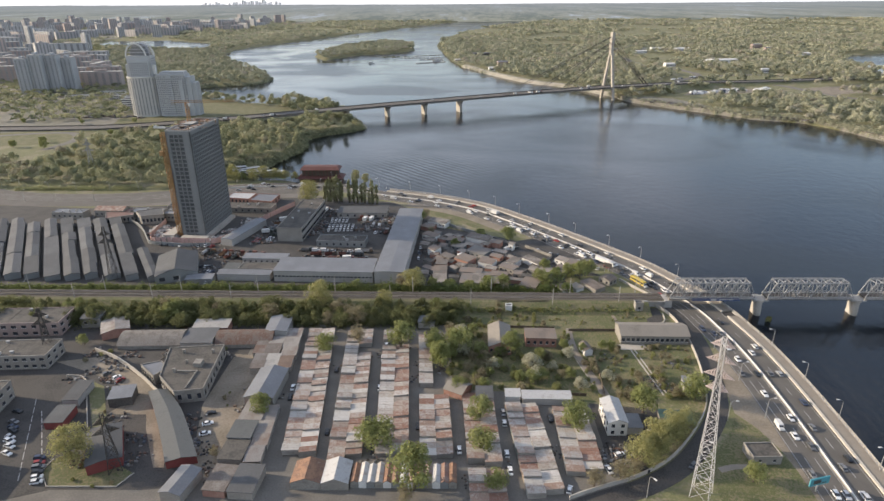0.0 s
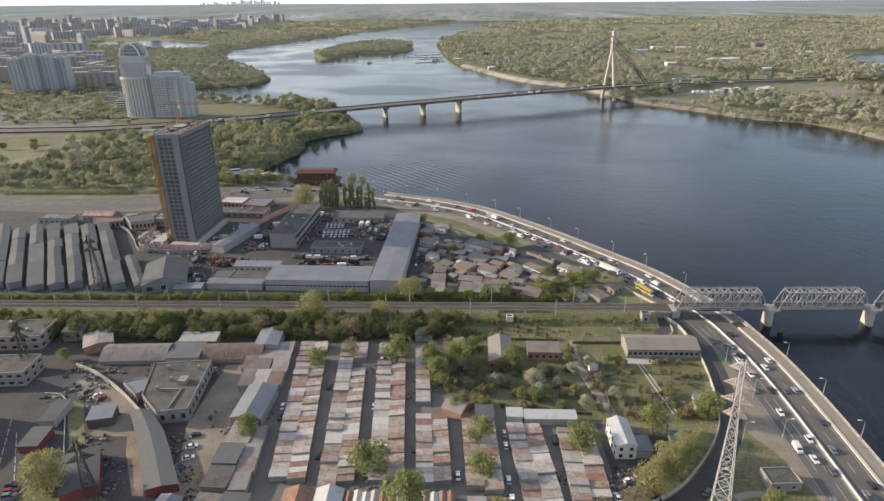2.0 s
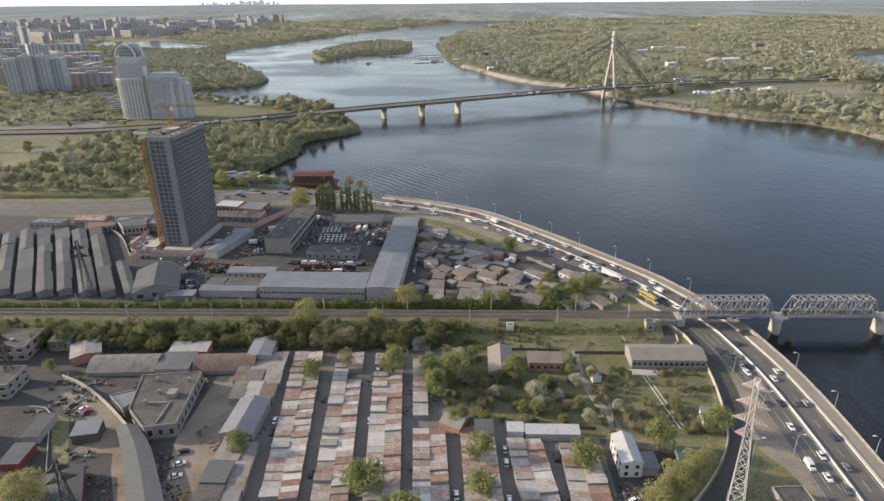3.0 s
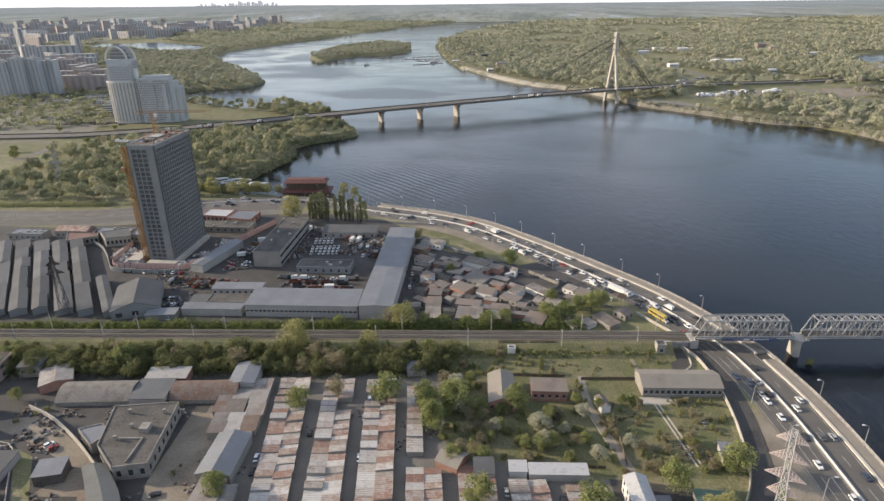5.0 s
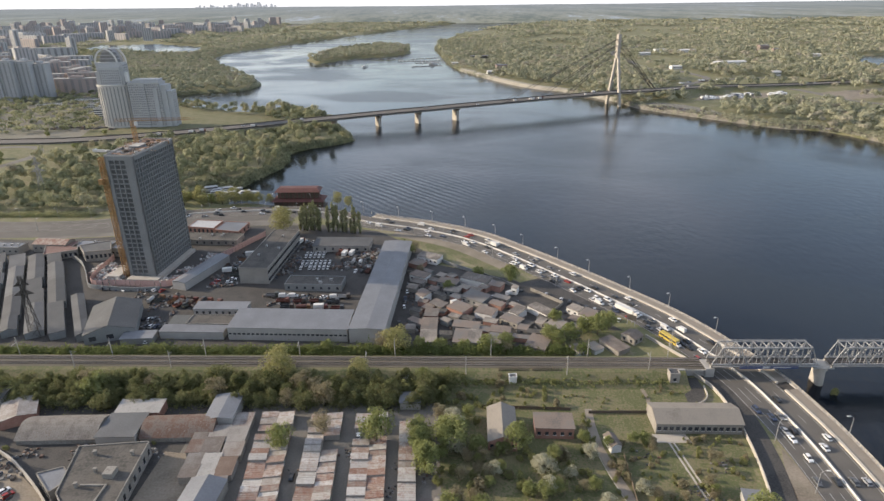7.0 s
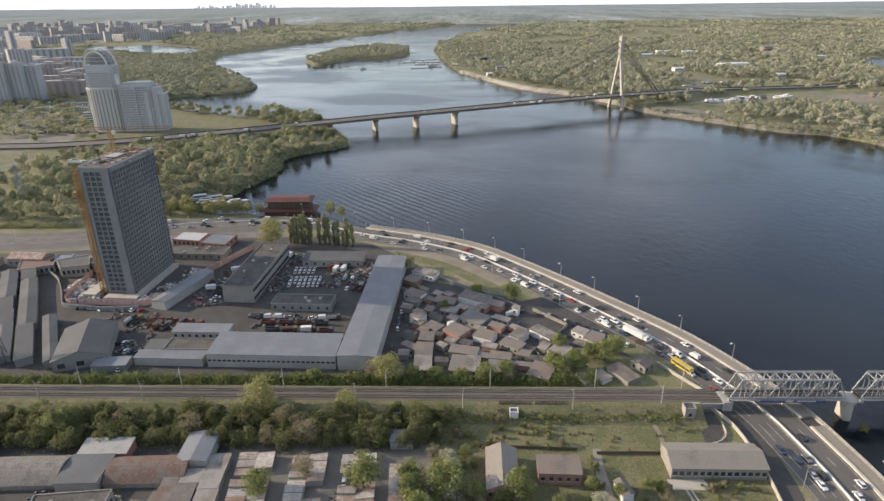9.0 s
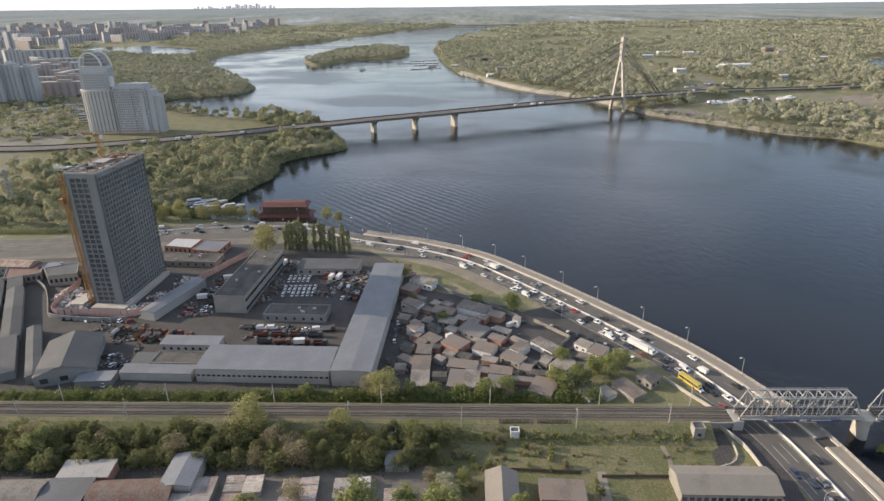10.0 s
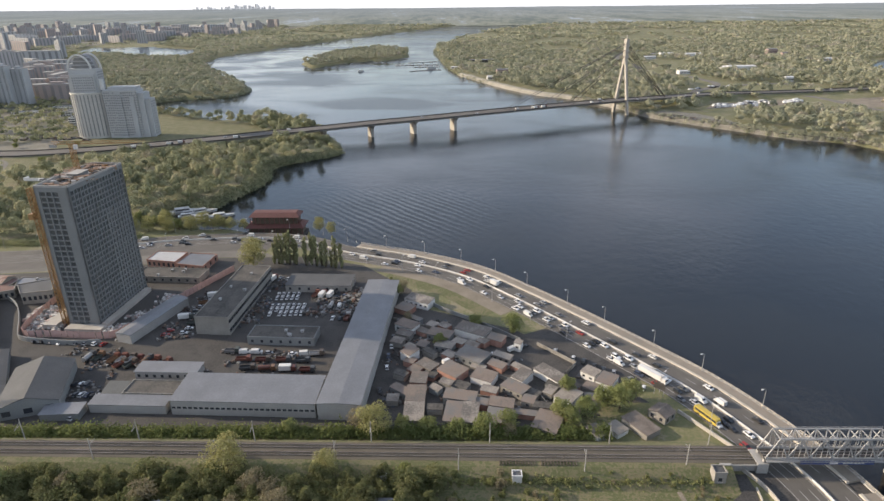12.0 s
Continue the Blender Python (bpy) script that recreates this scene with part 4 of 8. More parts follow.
building("shed", "low lean-to with a pale metal roof", "shed", (-145, 338), (33, 6.5, 4.2), -2, "concrete", "metal_roof", "slope", rise=0.4)
building("shed", "low flat range with a dark bitumen roof", "shed", (-134, 345), (23, 10, 4.6), -2, "old_wall", "dark_roof", "flat")
building("shed", "small dark sloping store beside the flat range", "shed", (-144, 345), (9, 9, 3.4), -2, "old_wall", "dark_metal", "slope", rise=1.4)
building("long_house", "long pale house with a wide sheet roof", "house", (83.6, 264.4), (33.6, 13.5, 4.7), -1, "plaster", "tan_roof", "gable_x", (14, 1), "S", rise=2.4, win=(1.5, 1.7))
building("shed", "low grey store with a sheet roof at the yard's end", "shed", (-91, 453), (39, 15, 4.5), -2, "plaster", "grey_roof", "slope", (7, 1), "S", rise=0.5)
building("shed", "dark low shed between the parked cars", "shed", (-95, 393), (34, 12, 4.2), -3, "grey_render", "dark_roof", "flat", (7, 1), "S")
building("depot", "low depot building with dark flat roofs", "building", (-189, 468), (42, 14, 3.6), -4, "old_wall", "dark_roof", "flat", (8, 1), "S")
building("hangar", "wide gabled hangar with a dull sheet-metal roof", "hangar", (-180.5, 331.5), (24, 34, 5.5), 20, "grey_render", "grey_roof", "gable_y", (3, 1), "S", rise=3.6, win=(3.2, 2.4))

# ---- paving ----
patch("pavement_yard", [(-225, 330), (-30, 327), (-16, 455), (-50, 492), (-90, 507), (-150, 506), (-190, 496), (-225, 488)], 0.04, M["old_asphalt"], "dusty grey asphalt and dirt of the truck yard")
patch("pavement_yard_west", [(-420, 332), (-225, 330), (-225, 486), (-300, 478), (-420, 490)], 0.04, M["old_asphalt"], "grey asphalt between long storage sheds")
patch("pavement_shacks", [(-30, 327), (48, 329), (60, 345), (92, 345), (70, 372), (52, 395), (40, 408), (-21, 438)], 0.045, M["old_asphalt"], "bare trodden ground between small sheds")
patch("pavement_lot_shacks", [(38, 399), (57, 409), (80, 385), (93, 362), (82, 352), (70, 372), (52, 395)], 0.055, M["old_asphalt"], "dark asphalt lot between the sheds and the road")
patch("lawn_yard", [(50, 322.5), (70, 322.8), (78, 330), (84, 340), (74, 344), (56, 340)], 0.06, M["lawn"], "lush grass yard beside the railway", "lawn")
patch("pavement_verge", [(-300, 479), (-226, 488.5), (-190, 496.5), (-150, 506.5), (-112, 507.5), (-130, 522), (-215, 527), (-300, 515)], 0.03, M["lane"], "dusty worn ground beside the road", "ground")
patch("pavement_garages", [(-100, 150), (62, 150), (62, 214), (24, 224), (0, 226), (-2, 284), (-100, 284)], 0.04, M["lane"], "worn asphalt lanes between rows of garages")
patch("pavement_works", [(-270, 130), (-100, 130), (-100, 262), (-80, 268), (-80, 284), (-270, 284)], 0.045, M["old_asphalt"], "worn asphalt of the works yards")
patch("pavement_parking", [(-215, 130), (-150, 150), (-144.5, 165.5), (-157, 184.5), (-162, 198), (-174, 220), (-190, 246), (-215, 250)], 0.07, M["old_asphalt"], "dark asphalt car park with white bay lines")
patch("pavement_dirt_lane", [(-190, 246.5), (-168, 252), (-131, 225), (-118, 205), (-107, 176), (-111, 176), (-124, 198), (-128, 207), (-145, 207), (-137, 221), (-165, 236)], 0.075, M["dirt"], "sandy yard beside a curved warehouse")
patch("lawn_corner", [(-151, 174), (-144.5, 166.4), (-120, 166.6), (-117, 173), (-124, 177), (-149.6, 180)], 0.09, M["lawn"], "small fenced lawn at the street corner", "lawn")
tagged(ribbon("kerb_corner", np.array([(-150.5, 180), (-151.4, 174), (-144.8, 166.0), (-119.8, 166.2), (-116.6, 173)], float), -0.15, 0.15, -0.2, 0.5, M["pale_concrete"]), "pale kerb round a small lawn", "kerb", kind="structure")
patch("pavement_street", [(-160, 158), (-142.5, 164.6), (-110, 164.8), (-95, 166.6), (-67, 161.5), (-40, 164.5), (4, 165), (30, 150), (30, 120), (-170, 120)], 0.075, M["lane"], "pale dusty street before the garages")
patch("pavement_court", [(-97, 176), (-87.5, 176), (-89, 232), (-92, 252), (-106, 254), (-107, 214)], 0.075, M["dirt"], "dusty concrete court between sheds")
patch("lawn", [(89, 120), (123, 120), (125.5, 176), (122, 199), (116.8, 208.5), (110, 198), (100, 186), (93, 172)], 0.03, M["lawn"], "cut lawn beside the river road", "lawn")
patch("pavement_verge", [(123.5, 120), (127, 120), (128.5, 165), (129.2, 200), (130.0, 240), (128.6, 256), (125, 247), (120, 226), (116.9, 210), (122, 200), (125, 188), (125.6, 176)], 0.05, M["dirt"], "sandy verge beside the road")
patch("lawn_gardens", [(-2, 226), (24, 224), (58, 217), (100, 216), (112, 240), (116, 262), (107, 294), (0, 294)], 0.02, M["lawn"], "rough green grass of gardens below the railway", "lawn")
patch("pavement_lane", [(64.8, 219), (68.8, 219), (67.2, 229), (63.6, 243), (61.4, 257), (61.2, 270), (62, 280), (59, 280), (58, 270), (58.2, 257), (60.2, 243), (63.2, 229)], 0.05, M["footway"], "narrow pale garden lane")
patch("pavement_court_house", [(58, 186), (84, 198), (86, 212), (58, 216)], 0.06, M["old_asphalt"], "asphalt court beside a white house")
vi = int(np.argmin(np.hypot(road_line[:, 0] - 62, road_line[:, 1] - 446)))
vj = int(np.argmin(np.hypot(road_line[:, 0] + 30, road_line[:, 1] - 520)))
tagged(ribbon("verge", road_line[vi:vj], -37.0, -27.5, -0.3, 0.035, M["dirt"]), "sandy verge below the road", "verge", kind="structure")
tagged(ribbon("lawn_verge", road_line[vi + 1:vj - 2], -46.0, -37.0, -0.3, 0.03, M["lawn"]), "strip of grass below the road", "lawn", kind="structure")
patch("lawn_headland", [(-232, 905), (-262, 1000), (-330, 1018), (-400, 1062), (-470, 1105), (-470, 960), (-440, 850), (-350, 862), (-290, 882)], 0.06, M["lawn"], "rough dark grass on the headland beside the bridge road", "lawn")
patch("ground_city", [(-470, 830), (-560, 1130), (-900, 1660), (-1200, 2160), (-1450, 2410), (-1530, 2840), (-1000, 4850), (-4200, 4850), (-2600, 2600), (-1200, 800), (-620, 780)], 0.05, M["city"], "pale city ground between the blocks", "ground")


def beach_strip(points, step, base, mat="sand"):
    """Sloping strip of sand on the land side of a shore line."""
    bl = spline(points, step)
    bn = normals(bl)
    side = 1 if bn[len(bl) // 2][0] > 0 else -1
    v, f = [], []
    for i, (q, k_) in enumerate(zip(bl, bn)):
        wide = base + 4 * noise.noise((i * 0.31, 2.0, 0)) + 3 * noise.noise((i * 1.1, 5.0, 0))
        for o_, z_ in ((-3, -5.3), (0, -4.2), (3, -0.6), (6, 0.9), (wide + 1, 0.8), (wide + 3, -0.6)):
            v.append((*(q + k_ * o_ * side), z_))
    for i in range(len(bl) - 1):
        o_ = 6 * i
        f += [(o_ + j, o_ + 6 + j, o_ + 7 + j, o_ + 1 + j) for j in range(5)]
    tagged(link_mesh("beach", v, f, M[mat]), "pale sand along the far shore", "beach", kind="structure")


beach_strip(EAST[11:17], 8.0, 1.5, "bank_dirt")
beach_strip(EAST[8:12], 8.0, 2.5, "bank_dirt")
beach_strip(EAST[5:10], 12.0, 13)
patch("beach_field", [(306, 1066), (335, 1084), (372, 1056), (397, 1003), (404, 958), (380, 964), (350, 1000)], 0.12, M["bank_dirt"], "bare sandy field behind the shore", "beach")
patch("dry_field", [(648, 1172), (790, 1222), (770, 1130), (640, 1088)], 0.06, M["dirt"], "dry brown field beside the far road", "field")
patch("pavement_lot", [(403, 1098), (490, 1110), (582, 1142), (592, 1178), (520, 1172), (430, 1138)], 0.08, M["dirt"], "dusty parking ground beside the bridge road")
patch("pavement_underpass", [(108.3, 302.5), (113.6, 302.5), (113.8, 294.7), (112.4, 288.6), (109, 284.6), (103.2, 282.5), (104, 290), (108.3, 293.5)], 0.06, M["old_asphalt"], "curved asphalt apron beside the railway abutment")
tagged(ribbon("wall_apron", spline([(114.2, 295.5), (113.1, 288.4), (109.4, 284.0), (103, 281.8)], 2), -0.2, 0.2, -0.2, 0.9, M["pale_concrete"]), "low pale wall round the asphalt apron", "wall", kind="structure")
tagged(ribbon("path", spline([(97.5, 176.5), (103, 178.2), (110, 178.4)], 2), -1.3, 1.3, -0.2, 0.08, M["footway"]), "pale path across the lawn to the hut", "path", kind="structure")
patch("lawn_interchange", [(-440, 735), (-420, 890), (-640, 900), (-760, 780), (-620, 690)], 0.02, M["lawn"], "wide green verge of a road junction", "lawn")
tagged(ribbon("road_loop", spline([(-476, 690), (-470, 722), (-470, 745), (-482, 772), (-504, 788), (-538, 786), (-580, 772), (-660, 740)], 6), -5, 5, -0.3, 0.1, M["lane"]), "slip road curving across the green verge", "road", kind="structure")
for x0, y0, x1, y1 in ((-181, 217, -158, 171), (-173.5, 209, -149.5, 171), (-196, 214, -172, 166)):
    ln = np.array([(x0, y0), (x1, y1)], float)
    for a in np.arange(0, 1, 0.12):
        ribbon("bay_line", np.array([ln[0] + (ln[1] - ln[0]) * a, ln[0] + (ln[1] - ln[0]) * (a + 0.09)]), -0.15, 0.15, 0.05, 0.085, M["marking"], bpy.data.objects["pavement_parking"])


# ---- trees ----
rng = np.random.default_rng(5)


def leaf_tris(c, out, size, wild=0.55):
    """One leaf clump a row: a ragged triangle at c that faces roughly out."""
    k = len(c)
    nrm = out + rng.normal(0, wild, (k, 3))
    nrm /= np.linalg.norm(nrm, axis=1)[:, None] + 1e-9
    u = np.cross(nrm, rng.normal(0, 1, (k, 3)))
    u /= np.linalg.norm(u, axis=1)[:, None] + 1e-9
    w = np.cross(nrm, u)
    s = size[:, None] * rng.uniform(0.65, 1.35, (k, 1))
    return np.stack([c + u * s, c - 0.5 * u * s + 0.87 * w * s * rng.uniform(0.6, 1.2, (k, 1)), c - 0.5 * u * s - 0.87 * w * s * rng.uniform(0.6, 1.2, (k, 1))], 1)


def tri_mesh(name, tri, mat):
    me = bpy.data.meshes.new(name)
    k = len(tri)
    me.vertices.add(3 * k)
    me.vertices.foreach_set("co", tri.reshape(-1).astype(np.float32))
    me.loops.add(3 * k)
    me.loops.foreach_set("vertex_index", np.arange(3 * k, dtype=np.int32))
    me.polygons.add(k)
    me.polygons.foreach_set("loop_start", np.arange(0, 3 * k, 3, dtype=np.int32))
    me.update(calc_edges=True)
    me.materials.append(mat)
    return me


PROTO = {}


def tree_kind(key, name, label, mat, height, radius, lobes, leaves, size, low=0.25, limbs=7, tall=1.0):
    """Keeps one tree of a kind: tapered trunk with limbs, crown of many leaf clumps on uneven lobes."""
    t = thing(name, pose(0, 0, 0), label, "bush" if name == "bush" else "tree")
    bm = bmesh.new()
    tube(bm, (0, 0, -0.2), (0.1, 0, height * 0.55), 0.035 * height, 0.014 * height, 7)
    cs, rs = [], []
    for i in range(lobes):
        a, q = rng.uniform(0, 2 * math.pi), math.sqrt(rng.uniform(0, 1))
        h = rng.uniform(low, 0.86)
        wide = math.sin(math.pi * min(1, (h - low + 0.12) / (1.0 - low + 0.1))) ** 0.6
        cs.append((math.cos(a) * q * radius * 0.72 * wide, math.sin(a) * q * radius * 0.72 * wide, h * height))
        rs.append(radius * rng.uniform(0.24, 0.42) * (0.7 + 0.3 * wide))
        if i < limbs:
            tube(bm, (0, 0, height * rng.uniform(0.2, 0.4)), cs[-1], 0.012 * height, 0.004 * height, 5)
    part("trunk", bm, M["bark"], t)
    per = leaves // lobes
    tri = []
    for c, r in zip(cs, rs):
        d = rng.normal(0, 1, (per, 3))
        d /= np.linalg.norm(d, axis=1)[:, None]
        d[:, 2] = np.where(rng.uniform(0, 1, per) < 0.3, d[:, 2], np.abs(d[:, 2]))
        pos = np.array(c) + d * r * rng.uniform(0.7, 1.12, (per, 1)) * np.array([1, 1, tall])
        tri.append(leaf_tris(pos, d, np.full(per, size)))
    me = tri_mesh("crown", np.concatenate(tri), M[mat])
    if name == "bush":
        for o in list(t.children):
            bpy.data.objects.remove(o)
        bpy.data.objects.remove(t)
        t = tagged(new("bush", me), label, "bush")
    else:
        ob = new("crown", me)
        ob.parent = t
    PROTO[key] = [t, False]


def plant(key, x, y, s=1.0, z=0.0, sz=None):
    t, used = PROTO[key]
    m = pose(x, y, z, 0, 0, rng.uniform(0, 360)) @ Matrix.Diagonal((s, s, sz or s * rng.uniform(0.9, 1.12), 1))
    if used:
        return copy_thing(t, m)
    t.matrix_basis = m
    PROTO[key][1] = True
    return t


tree_kind("round", "tree", "leafy green tree in early spring leaf", "leaf", 9.5, 5.0, 26, 2600, 0.27)
tree_kind("round2", "tree", "broad green tree in early spring leaf", "leaf", 8.5, 5.2, 30, 2600, 0.28, 0.2)
tree_kind("tall", "tree", "tall slender green tree", "leaf", 12.0, 4.2, 28, 2600, 0.27, 0.2)
tree_kind("belt", "tree", "green tree of a dense belt, shade put into its leaf colour", "leaf_shaded", 9.5, 4.6, 26, 2200, 0.28, 0.12)
tree_kind("belt2", "tree", "broad tree of a dense belt, shade put into its leaf colour", "leaf_shaded", 8.5, 5.0, 28, 2200, 0.29, 0.1)
tree_kind("willow", "willow_tree", "yellow-green willow in first leaf", "leaf_yellow", 11.0, 6.0, 34, 3600, 0.25, 0.18)
tree_kind("dry", "tree", "half-bare tree with yellowish buds", "leaf_dry", 9.0, 4.6, 26, 1900, 0.21, 0.25)
tree_kind("blossom", "fruit_tree", "small fruit tree in white blossom", "leaf_white", 6.0, 3.4, 18, 1500, 0.21, 0.25)
tree_kind("bush", "bush", "low green bush in spring leaf", "bush", 3.2, 2.4, 12, 460, 0.30, 0.1, 3)
tree_kind("bush2", "bush", "low brownish bush in early bud", "leaf_dry", 2.8, 2.2, 12, 400, 0.26, 0.1, 3)
tree_kind("poplar", "poplar_tree", "tall narrow green poplar", "leaf_mid", 15.0, 1.6, 46, 3000, 0.24, 0.05, 5, 2.0)

# single trees of the garages, yards and gardens
for x, y, s, k in ((-141, 177, 1.0, "willow"), (-79, 207, 0.72, "round"), (-62, 257, 0.8, "round2"), (-48, 264, 0.85, "dry"), (-25.5, 258, 0.95, "round"), (-29, 186.5, 0.95, "round2"), (-13.5, 166, 1.15, "round"), (3, 256, 0.95, "round2"), (-5, 242, 0.8, "round"), (29, 255.5, 0.72, "round"),
                   (11, 204, 0.8, "round"), (11, 186, 0.7, "round2"), (49, 200, 0.8, "round2"), (79, 210, 0.85, "round"), (104, 219, 0.8, "round2"), (107, 171, 0.6, "round"), (15, 165, 0.6, "round")):
    plant(k, x, y, s * 1.5)
for x, y, s, k in ((-9, 251, 1.0, "tall"), (-10, 262, 0.9, "round"), (-6, 243, 0.85, "tall"), (-8, 256, 0.8, "round2"), (87, 194, 0.62, "willow"), (82.5, 191, 0.66, "willow"), (78, 187, 0.7, "willow"), (75, 182.5, 0.66, "willow"), (70, 179, 0.7, "willow"), (66, 175, 0.62, "dry"), (60, 171, 0.8, "dry"), (91, 198, 0.55, "willow"), (83, 196, 0.6, "dry"), (74, 187, 0.6, "dry"),
                   (35, 245, 0.9, "blossom"), (70, 233, 1.0, "blossom"), (50, 168, 0.7, "dry"), (-16, 160, 0.6, "dry"), (46, 240, 0.8, "blossom"), (23, 262, 0.8, "blossom")):
    plant(k, x, y, s * 1.12)
# along the railway and in the yards north of it
for x, y, s, k in ((-73, 301, 0.78, "willow"), (-23, 325, 0.74, "willow"), (-38, 300, 0.55, "willow"), (-57, 324, 0.6, "round"), (21, 324, 0.75, "round2"), (-2, 326, 0.6, "round2"), (39, 404, 0.85, "round2"), (78, 341, 0.9, "round"), (72, 343, 0.8, "round2"),
                   (63, 335, 0.85, "round"), (-21, 452, 0.6, "dry"), (-24, 446, 0.6, "round"), (-121, 489, 0.95, "willow"), (-30, 470, 0.5, "bush"), (56, 330, 0.7, "round"), (30, 322, 0.5, "dry")):
    plant(k, x, y, s * 1.22)
for x, y, s_ in ((-109, 495.5, 1.0), (-106.5, 496, 1.15), (-104, 495, 1.25), (-101, 496.5, 1.2), (-98.6, 494.5, 1.3), (-96, 496, 1.15), (-94, 494, 0.95), (-87.5, 492.5, 1.15), (-83.8, 493, 1.25), (-80.6, 492, 1.2), (-77.2, 492.4, 0.95), (-74.2, 490.5, 1.15), (-70.5, 490, 0.7), (-67.6, 488.6, 1.2), (-63.6, 488, 1.1)):
    plant("poplar", x, y, s_ * 1.12, sz=s_ * rng.uniform(1.05, 1.25))
# belt of trees on the south side of the railway, cloud shade in their leaf colour
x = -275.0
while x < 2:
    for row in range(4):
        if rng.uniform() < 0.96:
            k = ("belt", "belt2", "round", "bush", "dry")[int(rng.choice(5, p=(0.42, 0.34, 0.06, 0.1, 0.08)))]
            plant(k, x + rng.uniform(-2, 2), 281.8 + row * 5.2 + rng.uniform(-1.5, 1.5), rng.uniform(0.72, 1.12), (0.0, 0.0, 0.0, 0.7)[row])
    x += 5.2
# orchard and gardens
for i in range(165):
    x, y = rng.uniform(-2, 60), rng.uniform(225, 276)
    if (14 < x < 54 and 251 < y < 280) and not (y < 254) or x > 57 + (y - 225) * 0.05:
        continue
    k = ("bush", "bush2", "round", "round2", "dry", "blossom")[int(rng.choice(6, p=(0.50, 0.16, 0.06, 0.06, 0.13, 0.09)))]
    plant(k, x, y, rng.uniform(0.45, 0.75) if k in ("round", "round2", "dry") else rng.uniform(0.8, 1.6))
for i in range(150):
    x, y = rng.uniform(60, 116), rng.uniform(218, 261)
    if x > 98 + (y - 220) * 0.5 or abs(x - 88 - (y - 238) * -0.12) < 2.5:
        continue
    k = ("bush", "bush2", "dry", "round")[int(rng.choice(4, p=(0.58, 0.22, 0.1, 0.1)))]
    plant(k, x, y, rng.uniform(0.3, 0.55) if k in ("round", "dry") else rng.uniform(0.4, 1.1))
for i in range(105):
    x, y = rng.uniform(0, 108), rng.uniform(279, 300)
    plant("bush" if rng.uniform() < 0.86 else "bush2", x, y, rng.uniform(0.4, 0.95) * (1.3 if x < 50 else 0.7), max(0, (y - 294) * 0.45))


SLIPS = [([(440, 1255), (470, 1305), (510, 1345), (540, 1400), (538, 1469), (522, 1555), (474, 1573)], 6), ([(505, 1340), (545, 1362), (590, 1378), (640, 1390), (709, 1383)], 5), ([(606, 1250), (633, 1206), (642, 1146), (650, 1085), (690, 1030)], 6), ([(474, 1573), (480, 1760), (520, 2100), (800, 2500)], 6)]
HALLS = [(632, 2045, 40, 20, 9, "white"), (560, 1960, 34, 14, 7, "white"), (665, 1640, 70, 26, 9, "white"), (962, 2070, 30, 18, 16, "pink_plaster"), (950, 1960, 16, 12, 14, "pink_plaster"), (1000, 1860, 40, 14, 6, "white"), (745, 1090, 44, 12, 6, "white"), (800, 1110, 24, 12, 6, "plaster"), (650, 1640, 62, 26, 8, "white"), (705, 2035, 50, 24, 8, "white"), (525, 1570, 26, 16, 7, "white"), (600, 2060, 60, 20, 6, "plaster"), (690, 1420, 16, 12, 9, "white"), (820, 1500, 30, 14, 7, "plaster"), (900, 1250, 40, 16, 7, "plaster"), (112, 1580, 26, 14, 13, "pink_plaster"), (86, 1500, 14, 12, 7, "white"), (60, 1905, 66, 14, 7, "dark_steel"), (6, 1745, 16, 8, 4, "white"), (980, 1180, 50, 14, 6, "white"), (1040, 1330, 40, 16, 7, "brick")]
OPEN = [(q[0], q[1], 26) for pts, w in SLIPS for q in spline(pts, 18)] + [(h[0] + h[2] / 2, h[1] - 14 + k, h[2] * 0.7) for h in HALLS for k in (0, 24)]
OPEN += [(q[0] - 0.42 * k, q[1] - 0.9 * k, 24) for pts, w in SLIPS[:3] for q in spline(pts, 24) for k in (28, 56, 84)]
OPEN += [(440, 1128, 32), (500, 1150, 36), (560, 1165, 32), (345, 1050, 34), (372, 1012, 28), (420, 1085, 34), (440, 1045, 22), (490, 1090, 34), (550, 1110, 36), (610, 1130, 34), (640, 1170, 32), (400, 1050, 30), (560, 1190, 26), (660, 1200, 26), (-235, 563, 15), (-212, 560, 16), (-185, 558, 16), (-160, 556, 14), (-146, 556, 12), (700, 1150, 48), (760, 1160, 44), (800, 1210, 40), (930, 1250, 40), (1030, 1270, 40), (1130, 1290, 40), (710, 1225, 30)]


